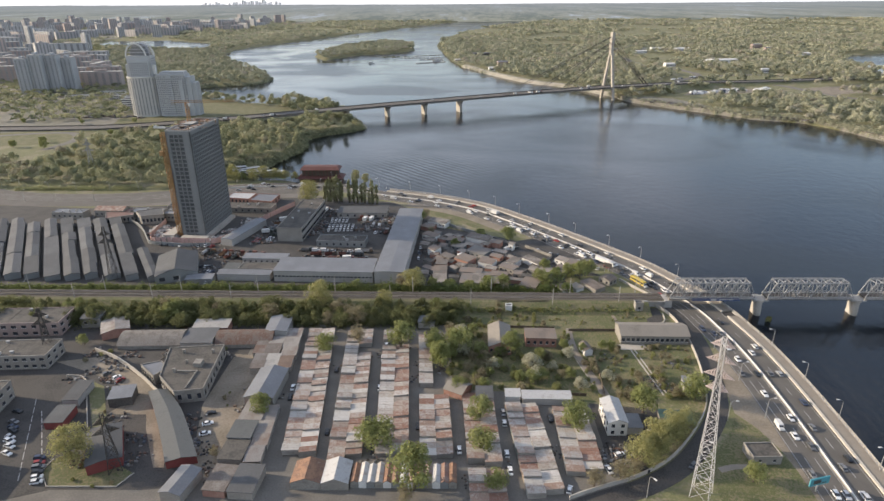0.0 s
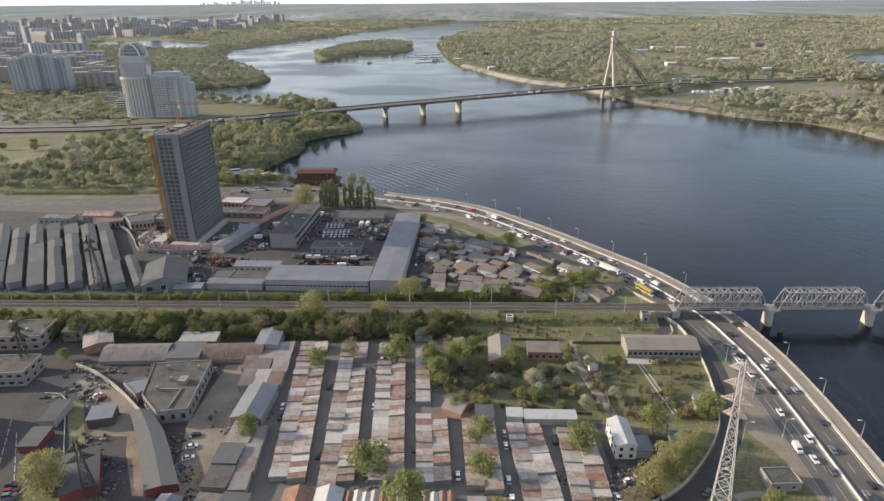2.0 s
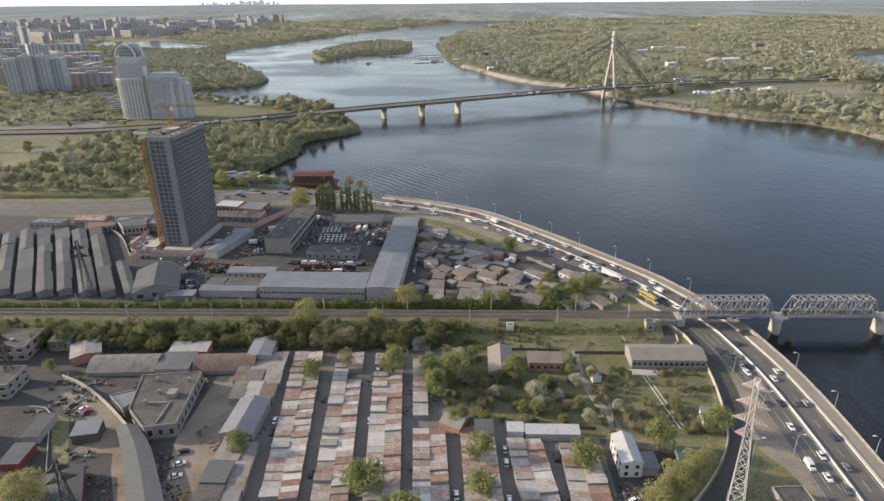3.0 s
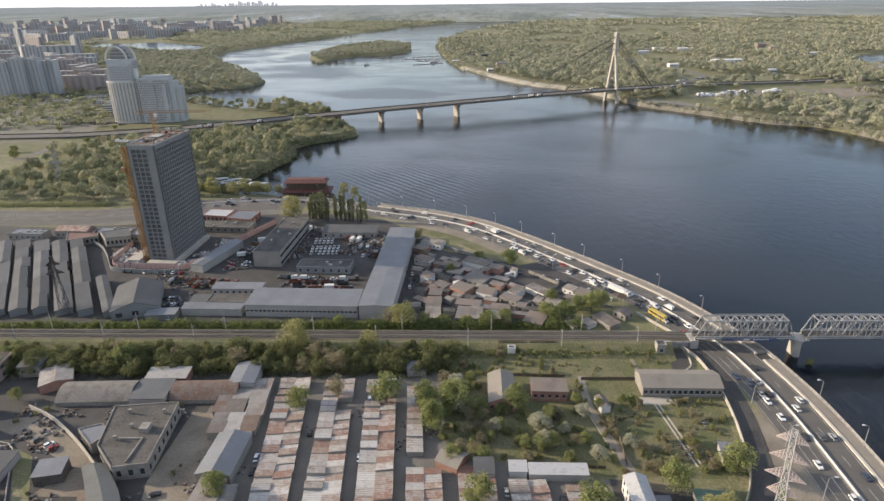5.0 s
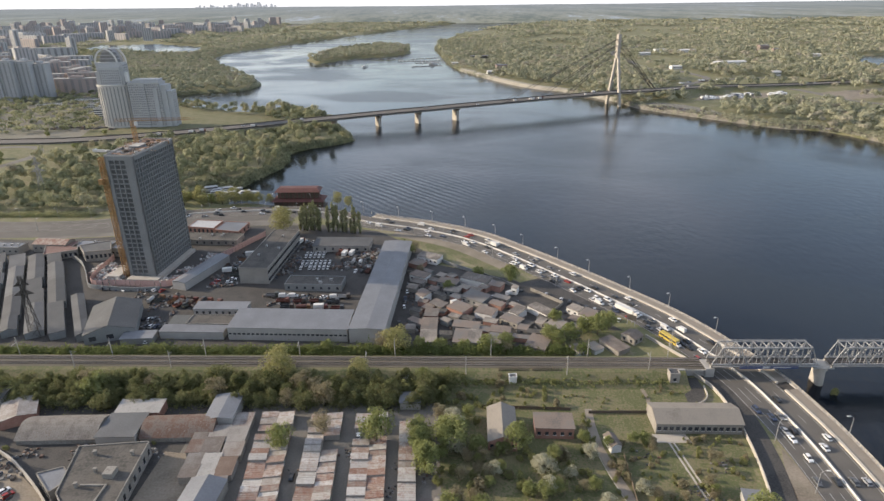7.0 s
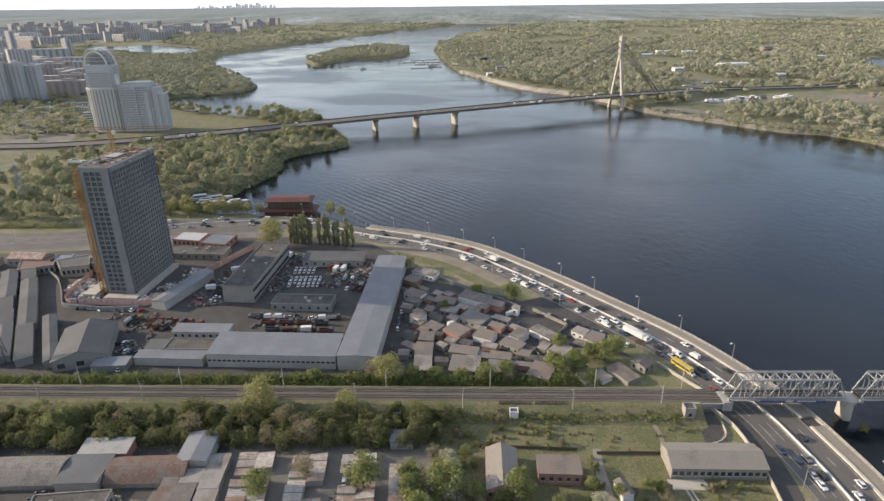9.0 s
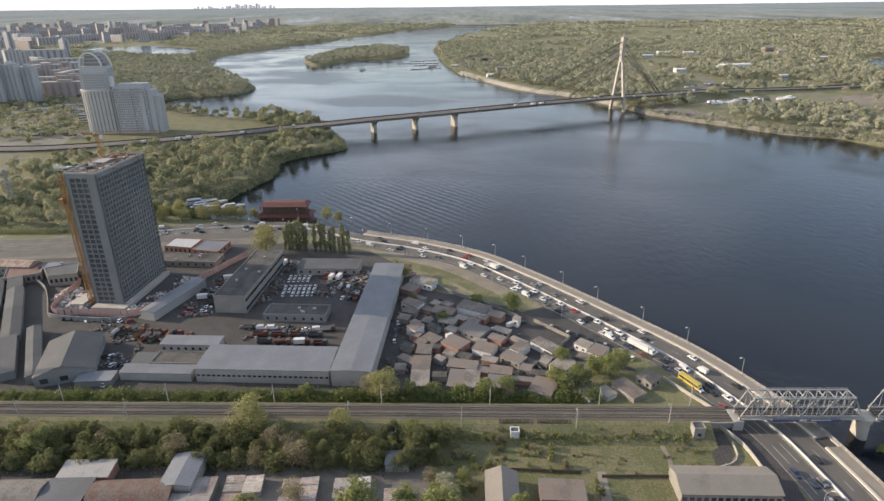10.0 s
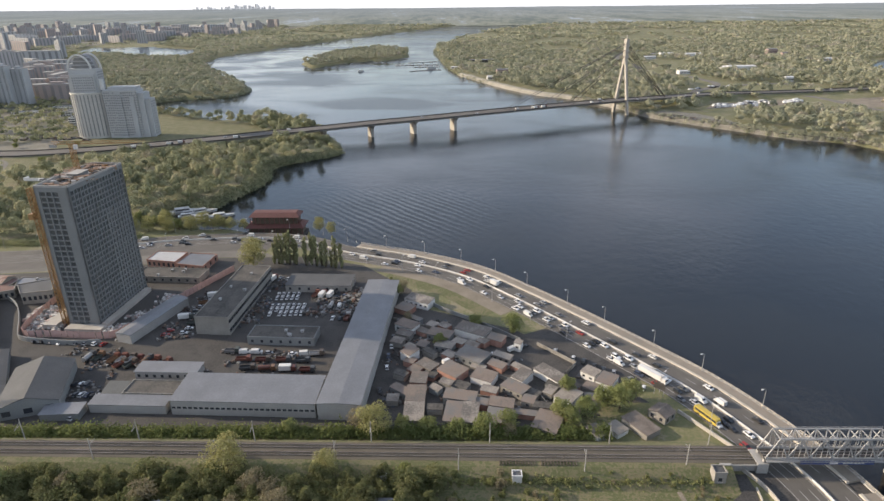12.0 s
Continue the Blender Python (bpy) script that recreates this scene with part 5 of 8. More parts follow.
def wood(name, label, polys, gap, high, tris, size, mat, region, clear=0.0, margin=5.0, inside_of=None):
    """Many trees as one thing: jittered places inside the polygons, each a dome of leaf clumps."""
    x0, x1, y0, y1 = region
    px, py = np.meshgrid(np.arange(x0, x1, gap), np.arange(y0, y1, gap))
    px = (px + rng.uniform(-0.45, 0.45, px.shape) * gap).ravel()
    py = (py + rng.uniform(-0.45, 0.45, py.shape) * gap).ravel()
    ok = np.zeros(px.shape, bool)
    for q in polys:
        ok |= inside(px, py, q)
    ok &= np.abs(px) < 0.80 * py + 160
    px, py = px[ok], py[ok]
    ok = land(px, py) > margin
    if clear:
        f1 = np.array([noise.noise((a * 0.0042, b * 0.0026, 1.7)) for a, b in zip(px, py)])
        f2 = np.array([noise.noise((a * 0.016, b * 0.008, 5.7)) for a, b in zip(px, py)])
        ok &= ((f1 + 0.5 * f2) > clear) | ((py < 1140) & (px > 380)) | ((px > -60) & (px < 400 - (py - 1200) * 0.2) & (py < 2300))
        ok &= rng.uniform(0, 1, len(px)) > 0.06
    dist = np.full(px.shape, 1e9)
    for a, b in zip(dl[:-1:2], dl[2::2]):
        dist = np.minimum(dist, np.hypot(px - (a[0] + b[0]) / 2, py - (a[1] + b[1]) / 2))
    ok &= dist > 19
    for a, b, c in OPEN:
        ok &= np.hypot(px - a, py - b) > c
    px, py = px[ok], py[ok]
    k = len(px)
    h = high * rng.uniform(0.5, 1.25, k)
    r = gap * rng.uniform(0.34, 0.72, k) * (0.6 + 0.4 * h / high)
    lob = 7
    an = rng.uniform(0, 2 * math.pi, (k, lob))
    out = np.sqrt(rng.uniform(0.05, 1, (k, lob))) * 0.62
    lc = np.stack([np.cos(an) * out, np.sin(an) * out, 0.5 - 0.75 * out + rng.uniform(-0.2, 0.2, (k, lob))], 2)
    lr = rng.uniform(0.3, 0.55, (k, lob))
    which = rng.integers(0, lob, (k, tris))
    d = rng.normal(0, 1, (k, tris, 3))
    d /= np.linalg.norm(d, axis=2)[:, :, None]
    d[:, :, 2] = np.where(rng.uniform(0, 1, (k, tris)) < 0.75, np.abs(d[:, :, 2]), d[:, :, 2])
    rr = rng.uniform(0.9, 1.05, (k, tris, 1)) * np.take_along_axis(lr, which, 1)[:, :, None]
    unit = np.take_along_axis(lc, which[:, :, None].repeat(3, 2), 1) + d * rr
    c = np.stack([px, py, h * 0.5], 1)[:, None, :] + unit * np.stack([r, r, h * 0.5], 1)[:, None, :]
    tri = leaf_tris(c.reshape(-1, 3), d.reshape(-1, 3), np.full(k * tris, size), 0.16)
    me = tri_mesh(name, tri, M[mat])
    kind = np.clip(0.48 + 0.3 * np.array([noise.noise((a * 0.008, b * 0.005, 9.0)) for a, b in zip(px, py)]) + rng.uniform(-0.42, 0.42, k), 0, 1)
    me.attributes.new("tree_kind", "FLOAT", "POINT").data.foreach_set("value", np.repeat(kind, tris * 3).astype(np.float32))
    return tagged(new(name, me), label, "woods", kind="stuff")


WEST_WOOD = [(-142, 566), (-160, 640), (-160, 700), (-165, 760), (-115, 800), (-110, 840), (-215, 820), (-320, 808), (-360, 780), (-425, 735), (-440, 700), (-415, 650), (-425, 612), (-432, 575), (-425, 558), (-380, 538), (-330, 531), (-270, 537), (-210, 556), (-175, 562)]
NORTH_WOOD = [(-130, 880), (-160, 945), (-206, 1003), (-262, 1036), (-335, 1044), (-350, 1020), (-290, 985), (-250, 940), (-215, 880), (-230, 840), (-180, 830)]
PENINSULA = [(-418, 1291), (-397, 1350), (-414, 1418), (-502, 1560), (-594, 1719), (-660, 1850), (-742, 2030), (-770, 2260), (-836, 2270), (-862, 2165), (-1025, 2200), (-1203, 2350), (-1150, 2050), (-860, 1560), (-640, 1270), (-518, 1243), (-490, 1274)]
ISLE = ISLAND
EASTERN = [(505, 850), (380, 970), (300, 1080), (230, 1260), (120, 1420), (34, 1650), (-24, 2046), (-53, 2590), (90, 3470), (360, 4150), (760, 4850), (4300, 4850), (4300, 2000), (1500, 500), (560, 700)]
WESTERN = [(-760, 2770), (-690, 2600), (-570, 3020), (-420, 3500), (-150, 4300), (100, 4850), (-1900, 4850), (-1500, 3300), (-1150, 2900)]
wood("riverside_wood", "dense spring woods on the river bank", [WEST_WOOD, NORTH_WOOD], 13.5, 17, 500, 0.76, "canopy_mid", (-660, -100, 514, 1110), margin=0.0)
wood("meadow_wood", "trees between the meadow and the road", [[(-405, 535), (-640, 575), (-640, 640), (-520, 645), (-430, 610)]], 13.5, 14, 420, 0.76, "canopy_mid", (-660, -380, 520, 660), margin=0.0)
wood("shore_trees", "open row of spring trees on the north shore", [[(-335, 1030), (-350, 1046), (-415, 1080), (-476, 1124), (-500, 1110), (-430, 1060), (-370, 1020)]], 13, 13, 320, 0.8, "canopy_mid", (-520, -320, 1000, 1140), margin=1.0)
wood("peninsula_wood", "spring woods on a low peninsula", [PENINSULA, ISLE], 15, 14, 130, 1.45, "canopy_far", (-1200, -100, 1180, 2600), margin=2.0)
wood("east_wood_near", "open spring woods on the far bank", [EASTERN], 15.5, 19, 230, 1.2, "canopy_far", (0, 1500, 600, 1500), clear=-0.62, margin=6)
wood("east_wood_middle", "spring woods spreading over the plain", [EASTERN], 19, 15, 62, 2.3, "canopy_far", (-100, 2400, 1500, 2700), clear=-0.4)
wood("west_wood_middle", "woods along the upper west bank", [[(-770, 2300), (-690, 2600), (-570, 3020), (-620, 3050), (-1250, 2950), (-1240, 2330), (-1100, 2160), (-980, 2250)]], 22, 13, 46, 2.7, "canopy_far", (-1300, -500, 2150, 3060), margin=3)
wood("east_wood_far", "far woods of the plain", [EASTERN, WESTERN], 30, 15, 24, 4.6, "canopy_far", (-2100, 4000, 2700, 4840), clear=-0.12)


# scrub that hides the foot of the river bank
def bank_scrub(name, label, points, mat, count, lo=-1.0, hi=8.0):
    ln_ = spline(points, 3.0)
    nr_ = normals(ln_)
    mid_ = ln_ + nr_ * 6
    side = np.where(land(mid_[:, 0], mid_[:, 1]) > 0, 1.0, -1.0)
    i = rng.integers(0, len(ln_), count)
    off = rng.uniform(lo, hi, count)
    c = ln_[i] + nr_[i] * (side[i] * off)[:, None] + rng.normal(0, 1.2, (count, 2))
    base = np.clip(land(c[:, 0], c[:, 1]) * 0.55 - 4.7, -4.8, 0)
    tall = rng.uniform(2.5, 8.0, count)
    k = 46
    d = rng.normal(0, 1, (count, k, 3))
    d /= np.linalg.norm(d, axis=2)[:, :, None]
    d[:, :, 2] = np.abs(d[:, :, 2])
    ctr = np.stack([c[:, 0], c[:, 1], base], 1)[:, None, :] + d * np.stack([tall * 0.6, tall * 0.6, tall], 1)[:, None, :] * rng.uniform(0.75, 1.05, (count, k, 1))
    tri = leaf_tris(ctr.reshape(-1, 3), d.reshape(-1, 3), np.full(count * k, 0.75), 0.2)
    me = tri_mesh(name, tri, M[mat])
    me.attributes.new("tree_kind", "FLOAT", "POINT").data.foreach_set("value", np.repeat(rng.uniform(0.0, 0.8, count), k * 3).astype(np.float32))
    return tagged(new(name, me), label, "scrub", kind="stuff")


bank_scrub("bank_scrub", "low scrub down to the water on the wooded bank", WEST[3:18], "canopy_mid", 1300, -3.0, 7.0)
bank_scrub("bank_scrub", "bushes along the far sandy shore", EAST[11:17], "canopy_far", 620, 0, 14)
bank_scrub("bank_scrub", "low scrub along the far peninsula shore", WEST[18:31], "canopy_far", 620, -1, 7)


# hedges
def hedge(name, label, x0, x1, y, half, high, count, z, mat="bush"):
    c = np.stack([rng.uniform(x0, x1, count), y + rng.normal(0, half * 0.5, count), z + np.abs(rng.normal(0, 0.4, count)) * high], 1)
    lump = np.array([0.6 + 0.6 * noise.noise((q * 0.21, y, 0)) + 0.4 * noise.noise((q * 0.9, y, 4)) for q in c[:, 0]])
    c[:, 2] = z + (c[:, 2] - z) * np.clip(lump, 0.15, 2)
    o = rng.normal(0, 0.6, (count, 3)) + np.array([0, -0.3, 0.8])
    return tagged(new(name, tri_mesh(name, leaf_tris(c, o, np.full(count, 0.44)), M[mat])), label, "hedge", kind="stuff")


hedge("hedge", "long wild hedge on the north side of the railway", -330, 70, 322.6, 3.6, 5.0, 60000, 1.6, "hedge_leaf")
hedge("scrub", "bushes between the wood and the road", -400, -285, 532, 4.5, 6.5, 9000, 0, "leaf_mid")
hedge("scrub", "bushes between the wood and the road bend", -262, -222, 547, 4.5, 6.0, 3000, 0, "leaf_mid")
hedge("undergrowth", "undergrowth below the belt of trees, shade put into its colour", -282, 0, 289, 9.0, 4.5, 36000, 0.0, "leaf_shaded")
hedge("scrub", "low scrub on the railway bank", -280, 100, 298.5, 3.0, 1.6, 16000, 1.4, "bush")


# ---- garages ----
def garage_kind(key, w, d, h=2.6):
    bm = bmesh.new()
    for q in box(bm, -w / 2, w / 2, -d / 2, d / 2, -0.1, h)[4:]:
        if q.co.y < 0:
            q.co.z += 0.33
    t = part("garage", bm, M["plaster"], None)
    tagged(t, "small lock-up garage with a sheet-metal roof", "garage", "garage rows")
    bm = bmesh.new()
    prof = [(-w / 2 - 0.02, 0.14)]
    for i in range(4):                      # raised seams down the slope
        x = -w / 2 + w * (i + 0.5) / 4
        prof += [(x - 0.09, 0.14), (x - 0.06, 0.24), (x + 0.06, 0.24), (x + 0.09, 0.14)]
    prof += [(w / 2 + 0.02, 0.14), (w / 2 + 0.02, 0.0), (-w / 2 - 0.02, 0.0)]
    ends = [[bm.verts.new((a, y, h + b + up)) for a, b in prof] for y, up in ((-d / 2 - 0.25, 0.37), (d / 2 - 0.03, 0.0))]
    for i in range(len(prof)):
        k = (i + 1) % len(prof)
        bm.faces.new((ends[0][i], ends[0][k], ends[1][k], ends[1][i]))
    bm.faces.new(ends[0][::-1]); bm.faces.new(ends[1])
    bmesh.ops.recalc_face_normals(bm, faces=bm.faces[:])
    part("roof", bm, M["rust_roof"], t)
    bm = boxes((-w / 2 + 0.45, -0.02, -d / 2 - 0.07, -d / 2 + 0.05, 0.05, 2.2), (0.02, w / 2 - 0.45, -d / 2 - 0.07, -d / 2 + 0.05, 0.05, 2.2))
    part("gate", bm, M["gate"], t)
    PROTO[key] = [t, False]


def put_kind(key, m):
    t, used = PROTO[key]
    if used:
        return copy_thing(t, m)
    t.matrix_basis = m
    PROTO[key][1] = True
    return t


for w in (30, 34, 38, 45):
    garage_kind("garage%d" % w, w / 10, 6.3)
grng = random.Random(3)


def garage_row(top, bottom, width, skip=()):
    """Two lines of garages back to back from top to bottom."""
    a, b = Vector(top), Vector(bottom)
    d = (b - a).normalized()
    ln = (b - a).length
    ang = math.degrees(math.atan2(d.y, d.x))
    for side in (-1, 1):
        s = grng.uniform(0, 1)
        while s < ln - 3:
            w = grng.choice((30, 34, 34, 38, 38, 45))
            if s + w / 10 > ln + 1:
                break
            c = a + d * (s + w / 20)
            k = width / 12.7
            off = Vector((-d.y, d.x)) * side * width / 4       # to the left of the way for +1
            if not any(lo < s < hi and (sd == side or sd == 0) for lo, hi, sd in skip):
                m = pose(c.x + off.x, c.y + off.y, 0, 0, 0, ang + (180 if side > 0 else 0)) @ Matrix.Diagonal((1.0, k, grng.choice((0.74, 0.8, 0.86, 0.92, 0.98, 1.06)), 1))
                put_kind("garage%d" % w, m)
            s += w / 10 + grng.choice((0, 0, 0, 0.15))


garage_row((-67.6, 276), (-58.0, 180), 12.8, ((8.5, 13.5, 0),))
garage_row((-47.4, 275), (-40.5, 179.5), 12.3, ((2, 7.5, -1), (14, 20, 1)))
garage_row((-29, 275), (-23, 181), 12.4, ((9, 14.5, 0),))
garage_row((-11, 270), (-6, 181), 12.2, ((0, 48, 1), (40, 50, 0)))
garage_row((10.5, 222), (12.5, 159), 12.6, ((42, 46, 0),))
garage_row((28.3, 214), (32.3, 163), 12.9)
garage_row((48.3, 211), (48, 173), 13.4)
building("gabled_shed", "rust-brown gabled metal shed at the end of the garages", "shed", (-57.2, 165.6), (10.6, 11, 3.0), 0, "old_wall", "rust_sheet", "gable_y", rise=2.0, over=0.1)
building("gabled_shed", "pale grey gabled metal shed at the end of the garages", "shed", (-46.4, 165.4), (9.7, 11.4, 3.0), 0, "plaster", "pale_sheet", "gable_y", rise=2.0, over=0.1)
for i in range(13):
    building("narrow_garage", ("rust-brown", "pale")[i % 2] + " narrow gabled garage in a street row", "garage", (-36.2 + 2.9 * i, 166.5), (2.75, 9.4 + 0.5 * math.sin(i * 2.3), 2.5), 0, ("old_wall", "white", "grey_render")[i % 3], ("rust_sheet", "rust_roof", "pale_sheet", "rust_roof")[i % 4], "gable_y", rise=0.7, group="street garages", over=0.05)
building("shed", "tan-roofed brick shed with an open side", "shed", (-4, 222), (9, 9, 3), -30, "brick", "tan_roof", "gable_x", rise=1.8)
building("shed", "small grey box shed by the trees", "shed", (-18, 279.5), (8.5, 7, 3.5), 0, "concrete", "metal_roof", "slope", rise=0.3)
building("shed", "pale shed with a sheet roof", "shed", (10, 214), (7, 8, 4), 0, "concrete", "grey_roof", "slope", rise=0.3)

# ---- more materials ----
M["green_roof"] = ribbed(material("green_metal_roof", [(0.06, 0.11, 0.085), (0.09, 0.15, 0.115)], 0.2, 1.5, 0.6), 0.4, "X", 0.4)
M["cyan"] = material("cyan_board", [(0.05, 0.22, 0.27), (0.08, 0.30, 0.35)], 0.3, 2, 0.6)
M["blue"] = material("blue_banner", [(0.03, 0.05, 0.14), (0.045, 0.07, 0.18)], 0.3, 2, 0.6)
M["pagoda"] = material("dark_red_tiles", [(0.09, 0.038, 0.032), (0.14, 0.06, 0.05)], 0.3, 2, 0.7)
M["truck_paint"] = material("truck_paint", [(0.14, 0.055, 0.038), (0.16, 0.155, 0.15), (0.11, 0.042, 0.034), (0.06, 0.065, 0.07), (0.16, 0.09, 0.05), (0.30, 0.295, 0.285), (0.085, 0.068, 0.056), (0.055, 0.062, 0.056), (0.12, 0.055, 0.042)], 0.1, 1, 0.5, bump=0, per_object=1.0, steps=True)
M["bus_yellow"] = material("yellow_bus_paint", [(0.42, 0.31, 0.05), (0.50, 0.38, 0.08)], 0.2, 2, 0.4, bump=0)
# strips for shaded loggias and glass, kept pale with the city's haze
M["far_glass"] = material("loggia_shade", [(0.16, 0.16, 0.165), (0.26, 0.26, 0.265)], 0.1, 0.6, 0.4, bump=0)
# red brick, likewise greyed by haze mixed into its colour
M["red_block"] = material("red_brick_block", [(0.27, 0.215, 0.195), (0.34, 0.285, 0.262), (0.40, 0.37, 0.352)], 0.02, 0.35, 0.85, per_object=0.7, bump=0)
M["cream"] = material("cream_facade", [(0.40, 0.385, 0.35), (0.50, 0.48, 0.44)], 0.03, 0.5, 0.8, bump=0)
M["junk"] = material("mixed_scrap", [(0.06, 0.057, 0.054), (0.12, 0.075, 0.058), (0.17, 0.165, 0.155), (0.08, 0.072, 0.064), (0.15, 0.105, 0.08), (0.075, 0.085, 0.10), (0.24, 0.235, 0.225), (0.05, 0.047, 0.044), (0.11, 0.10, 0.09)], 0.5, 3, 0.85, bump=0, island=1.0, steps=True)
M["pagoda_roof"] = ribbed(material("red_brown_sheet", [(0.13, 0.075, 0.062), (0.19, 0.12, 0.10)], 0.2, 1.5, 0.8), 0.5, "X", 0.4)
M["white_roof"] = material("white_membrane_roof", [(0.50, 0.49, 0.48), (0.66, 0.65, 0.64)], 0.1, 1.0, 0.7)
M["rubble"] = material("pale_rubble", [(0.30, 0.28, 0.26), (0.46, 0.44, 0.41), (0.36, 0.27, 0.24), (0.24, 0.23, 0.22), (0.55, 0.53, 0.50)], 0.5, 3, 0.9, bump=0, island=1.0, steps=True)
M["timber"] = material("weathered_formwork", [(0.30, 0.20, 0.13), (0.42, 0.39, 0.35), (0.20, 0.13, 0.09), (0.36, 0.30, 0.24), (0.28, 0.27, 0.26), (0.16, 0.12, 0.10)], 0.5, 3, 0.9, bump=0, island=1.0, steps=True)
M["fleet"] = material("parked_paint", [(0.66, 0.66, 0.65), (0.10, 0.105, 0.11), (0.72, 0.72, 0.71), (0.30, 0.31, 0.32), (0.60, 0.60, 0.59), (0.05, 0.06, 0.09)], 0.5, 3, 0.5, bump=0, island=1.0, steps=True)
M["pale_facade"] = material("pale_facade", [(0.34, 0.345, 0.345), (0.44, 0.445, 0.44)], 0.03, 0.5, 0.8, bump=0)

# ---- long storage sheds west of the tower ----
for i in range(12):
    s, y = grng.uniform(0, 6), 0
    base = Vector((-199 - 12.6 * i, 333))
    d = Vector((-0.527, 0.85))
    while s < 112:
        ln = grng.choice((18, 24, 30, 38))
        q = base + d * s
        w = grng.uniform(7.0, 8.6)
        building("storage_shed", "long low storage shed with a grey sheet roof", "shed", (q.x, q.y), (w, min(ln, 124 - s) - 0.6, grng.uniform(3.4, 4.4)), 31.8, "grey_render", "grey_roof", grng.choice(("gable_y", "gable_y", "slope")), rise=0.9, group="storage sheds")
        s += ln
for x, y, w, d, h, r in ((-318, 452, 26, 10, 5, "metal_roof"), (-285, 455, 24, 11, 6, "rust_roof"), (-256, 452, 26, 12, 5, "metal_roof"), (-226, 446, 18, 16, 6, "metal_roof"), (-232, 468, 24, 10, 5, "dark_roof")):
    building("depot", "low pale depot building with small windows", "building", (x, y), (w, d, h), -4, "plaster", r, "flat" if r != "rust_roof" else "gable_x", (6, 1), "S", win=(1.4, 1.2))

# ---- works yards ----
building("factory_building", "long pink-grey two-storey works building", "building", (-258, 268), (56, 17, 7.5), 3, "pink_plaster", "dark_roof", "flat", (11, 2), "SE", win=(2.4, 1.6))
building("house", "small pale house with a flat roof", "house", (-196, 279), (10, 9, 5.5), 3, "plaster", "grey_roof", "slope", (2, 1), "SE", rise=0.5)
building("shed", "blue-grey open shed near the railway", "shed", (-184, 276), (10, 8, 3.5), 3, "concrete", "metal_roof", "slope", rise=0.3)
building("shed", "brown-roofed brick shed near the railway", "shed", (-178, 266), (13, 14, 4), 28, "brick", "old_rust", "gable_y", rise=1.2)
building("hangar", "rounded hangar with a patched sheet roof", "hangar", (-166, 257.5), (31, 15, 2.2), 2, "old_wall", "hangar_roof", "arch", rise=3.4)
building("shed", "grey open-fronted shed between two hangars", "shed", (-134, 257), (15, 14, 4.2), 2, "concrete", "grey_roof", "slope", rise=0.4)
building("shed", "rust-brown roofed shed behind the hangars", "shed", (-134, 272), (18, 8, 4.0), 2, "brick", "old_rust", "slope", rise=0.8)
building("hangar", "rounded hangar with a rust-streaked roof", "hangar", (-118, 259), (28, 14, 2.2), 2, "old_wall", "rusty_hangar_roof", "arch", rise=3.4)
building("shed", "gabled grey store with sheet roof", "shed", (-88.5, 213), (12.5, 22, 4.6), -3, "plaster", "metal_roof", "gable_y", rise=1.8)
building("shed", "red-brown roofed shed under a tree", "shed", (-86.5, 200), (9, 12, 3.4), -3, "brick", "old_rust", "slope", rise=0.4)
building("shed", "square grey metal shed beside the court", "shed", (-87, 188), (9, 10, 4.2), -2, "grey_render", "dark_metal", "slope", rise=0.3)
building("shed", "dark flat-roofed shed beside the lane", "shed", (-87, 177), (9, 10, 3.4), -2, "old_wall", "dark_roof", "slope", rise=0.2)
building("shed", "patched rusty shed at the lane end", "shed", (-87, 162), (8, 12, 3.2), -6, "brick", "old_rust", "slope", rise=0.5)
building("shed", "pale sheet-roofed shed at the lane end", "shed", (-78, 161), (9, 13, 3.4), -4, "plaster", "grey_roof", "slope", rise=0.5)
for x, y, w, d in ((-77, 176, 6, 8), (-77, 185, 6, 6), (-77.5, 192, 6, 7), (-78, 200, 6, 9), (-82, 222, 6, 6), (-81.5, 229, 6, 8), (-81, 238, 6, 9), (-82, 248, 7, 7), (-83, 256, 7, 8), (-83.5, 265, 7, 8), (-93.5, 237, 6, 6), (-93.8, 243.5, 6, 5.5), (-87.3, 237, 6, 12), (-96, 250, 5, 6.5), (-96.3, 257, 5, 7), (-90.5, 250, 7, 8), (-90.6, 258.5, 7, 6.5)):
    building("shed", "small sheet-roofed store beside the lane", "shed", (x, y), (w, d, 3.0), 3, "plaster", "old_rust", "slope", rise=0.3, group="lane sheds")
building("shed", "pale blue-grey shed with a raised ridge", "shed", (-95, 267), (11, 16, 5), 2, "concrete", "metal_roof", "gable_y", rise=0.8)
# closed box: dark walls stand for the shade inside an open front
building("kiosk", "small pale-roofed shed, its shaded open front painted as dark walls", "shed", (-146, 211.5), (9.5, 8.5, 4.2), 12, "dark_roof", "metal_roof", "slope", rise=0.4)
building("kiosk", "small red kiosk with a grey roof", "kiosk", (-164.5, 197), (7.5, 11, 3.4), 3, "red", "grey_roof", "slope", rise=0.2)
building("kiosk", "narrow grey kiosk with sheet roof", "kiosk", (-166, 212), (6.5, 14, 3.2), 3, "concrete", "grey_roof", "slope", rise=0.3)
building("warehouse", "red-walled warehouse with a pale metal roof", "warehouse", (-133, 171.5), (12, 22, 4.2), 27, "red", "grey_roof", "gable_y", rise=0.8)
building("office_building", "pale flat-roofed office building", "building", (-238, 238), (48, 15, 7), 3, "plaster", "dark_roof", "flat", (12, 2), "SE", win=(2.0, 1.4))
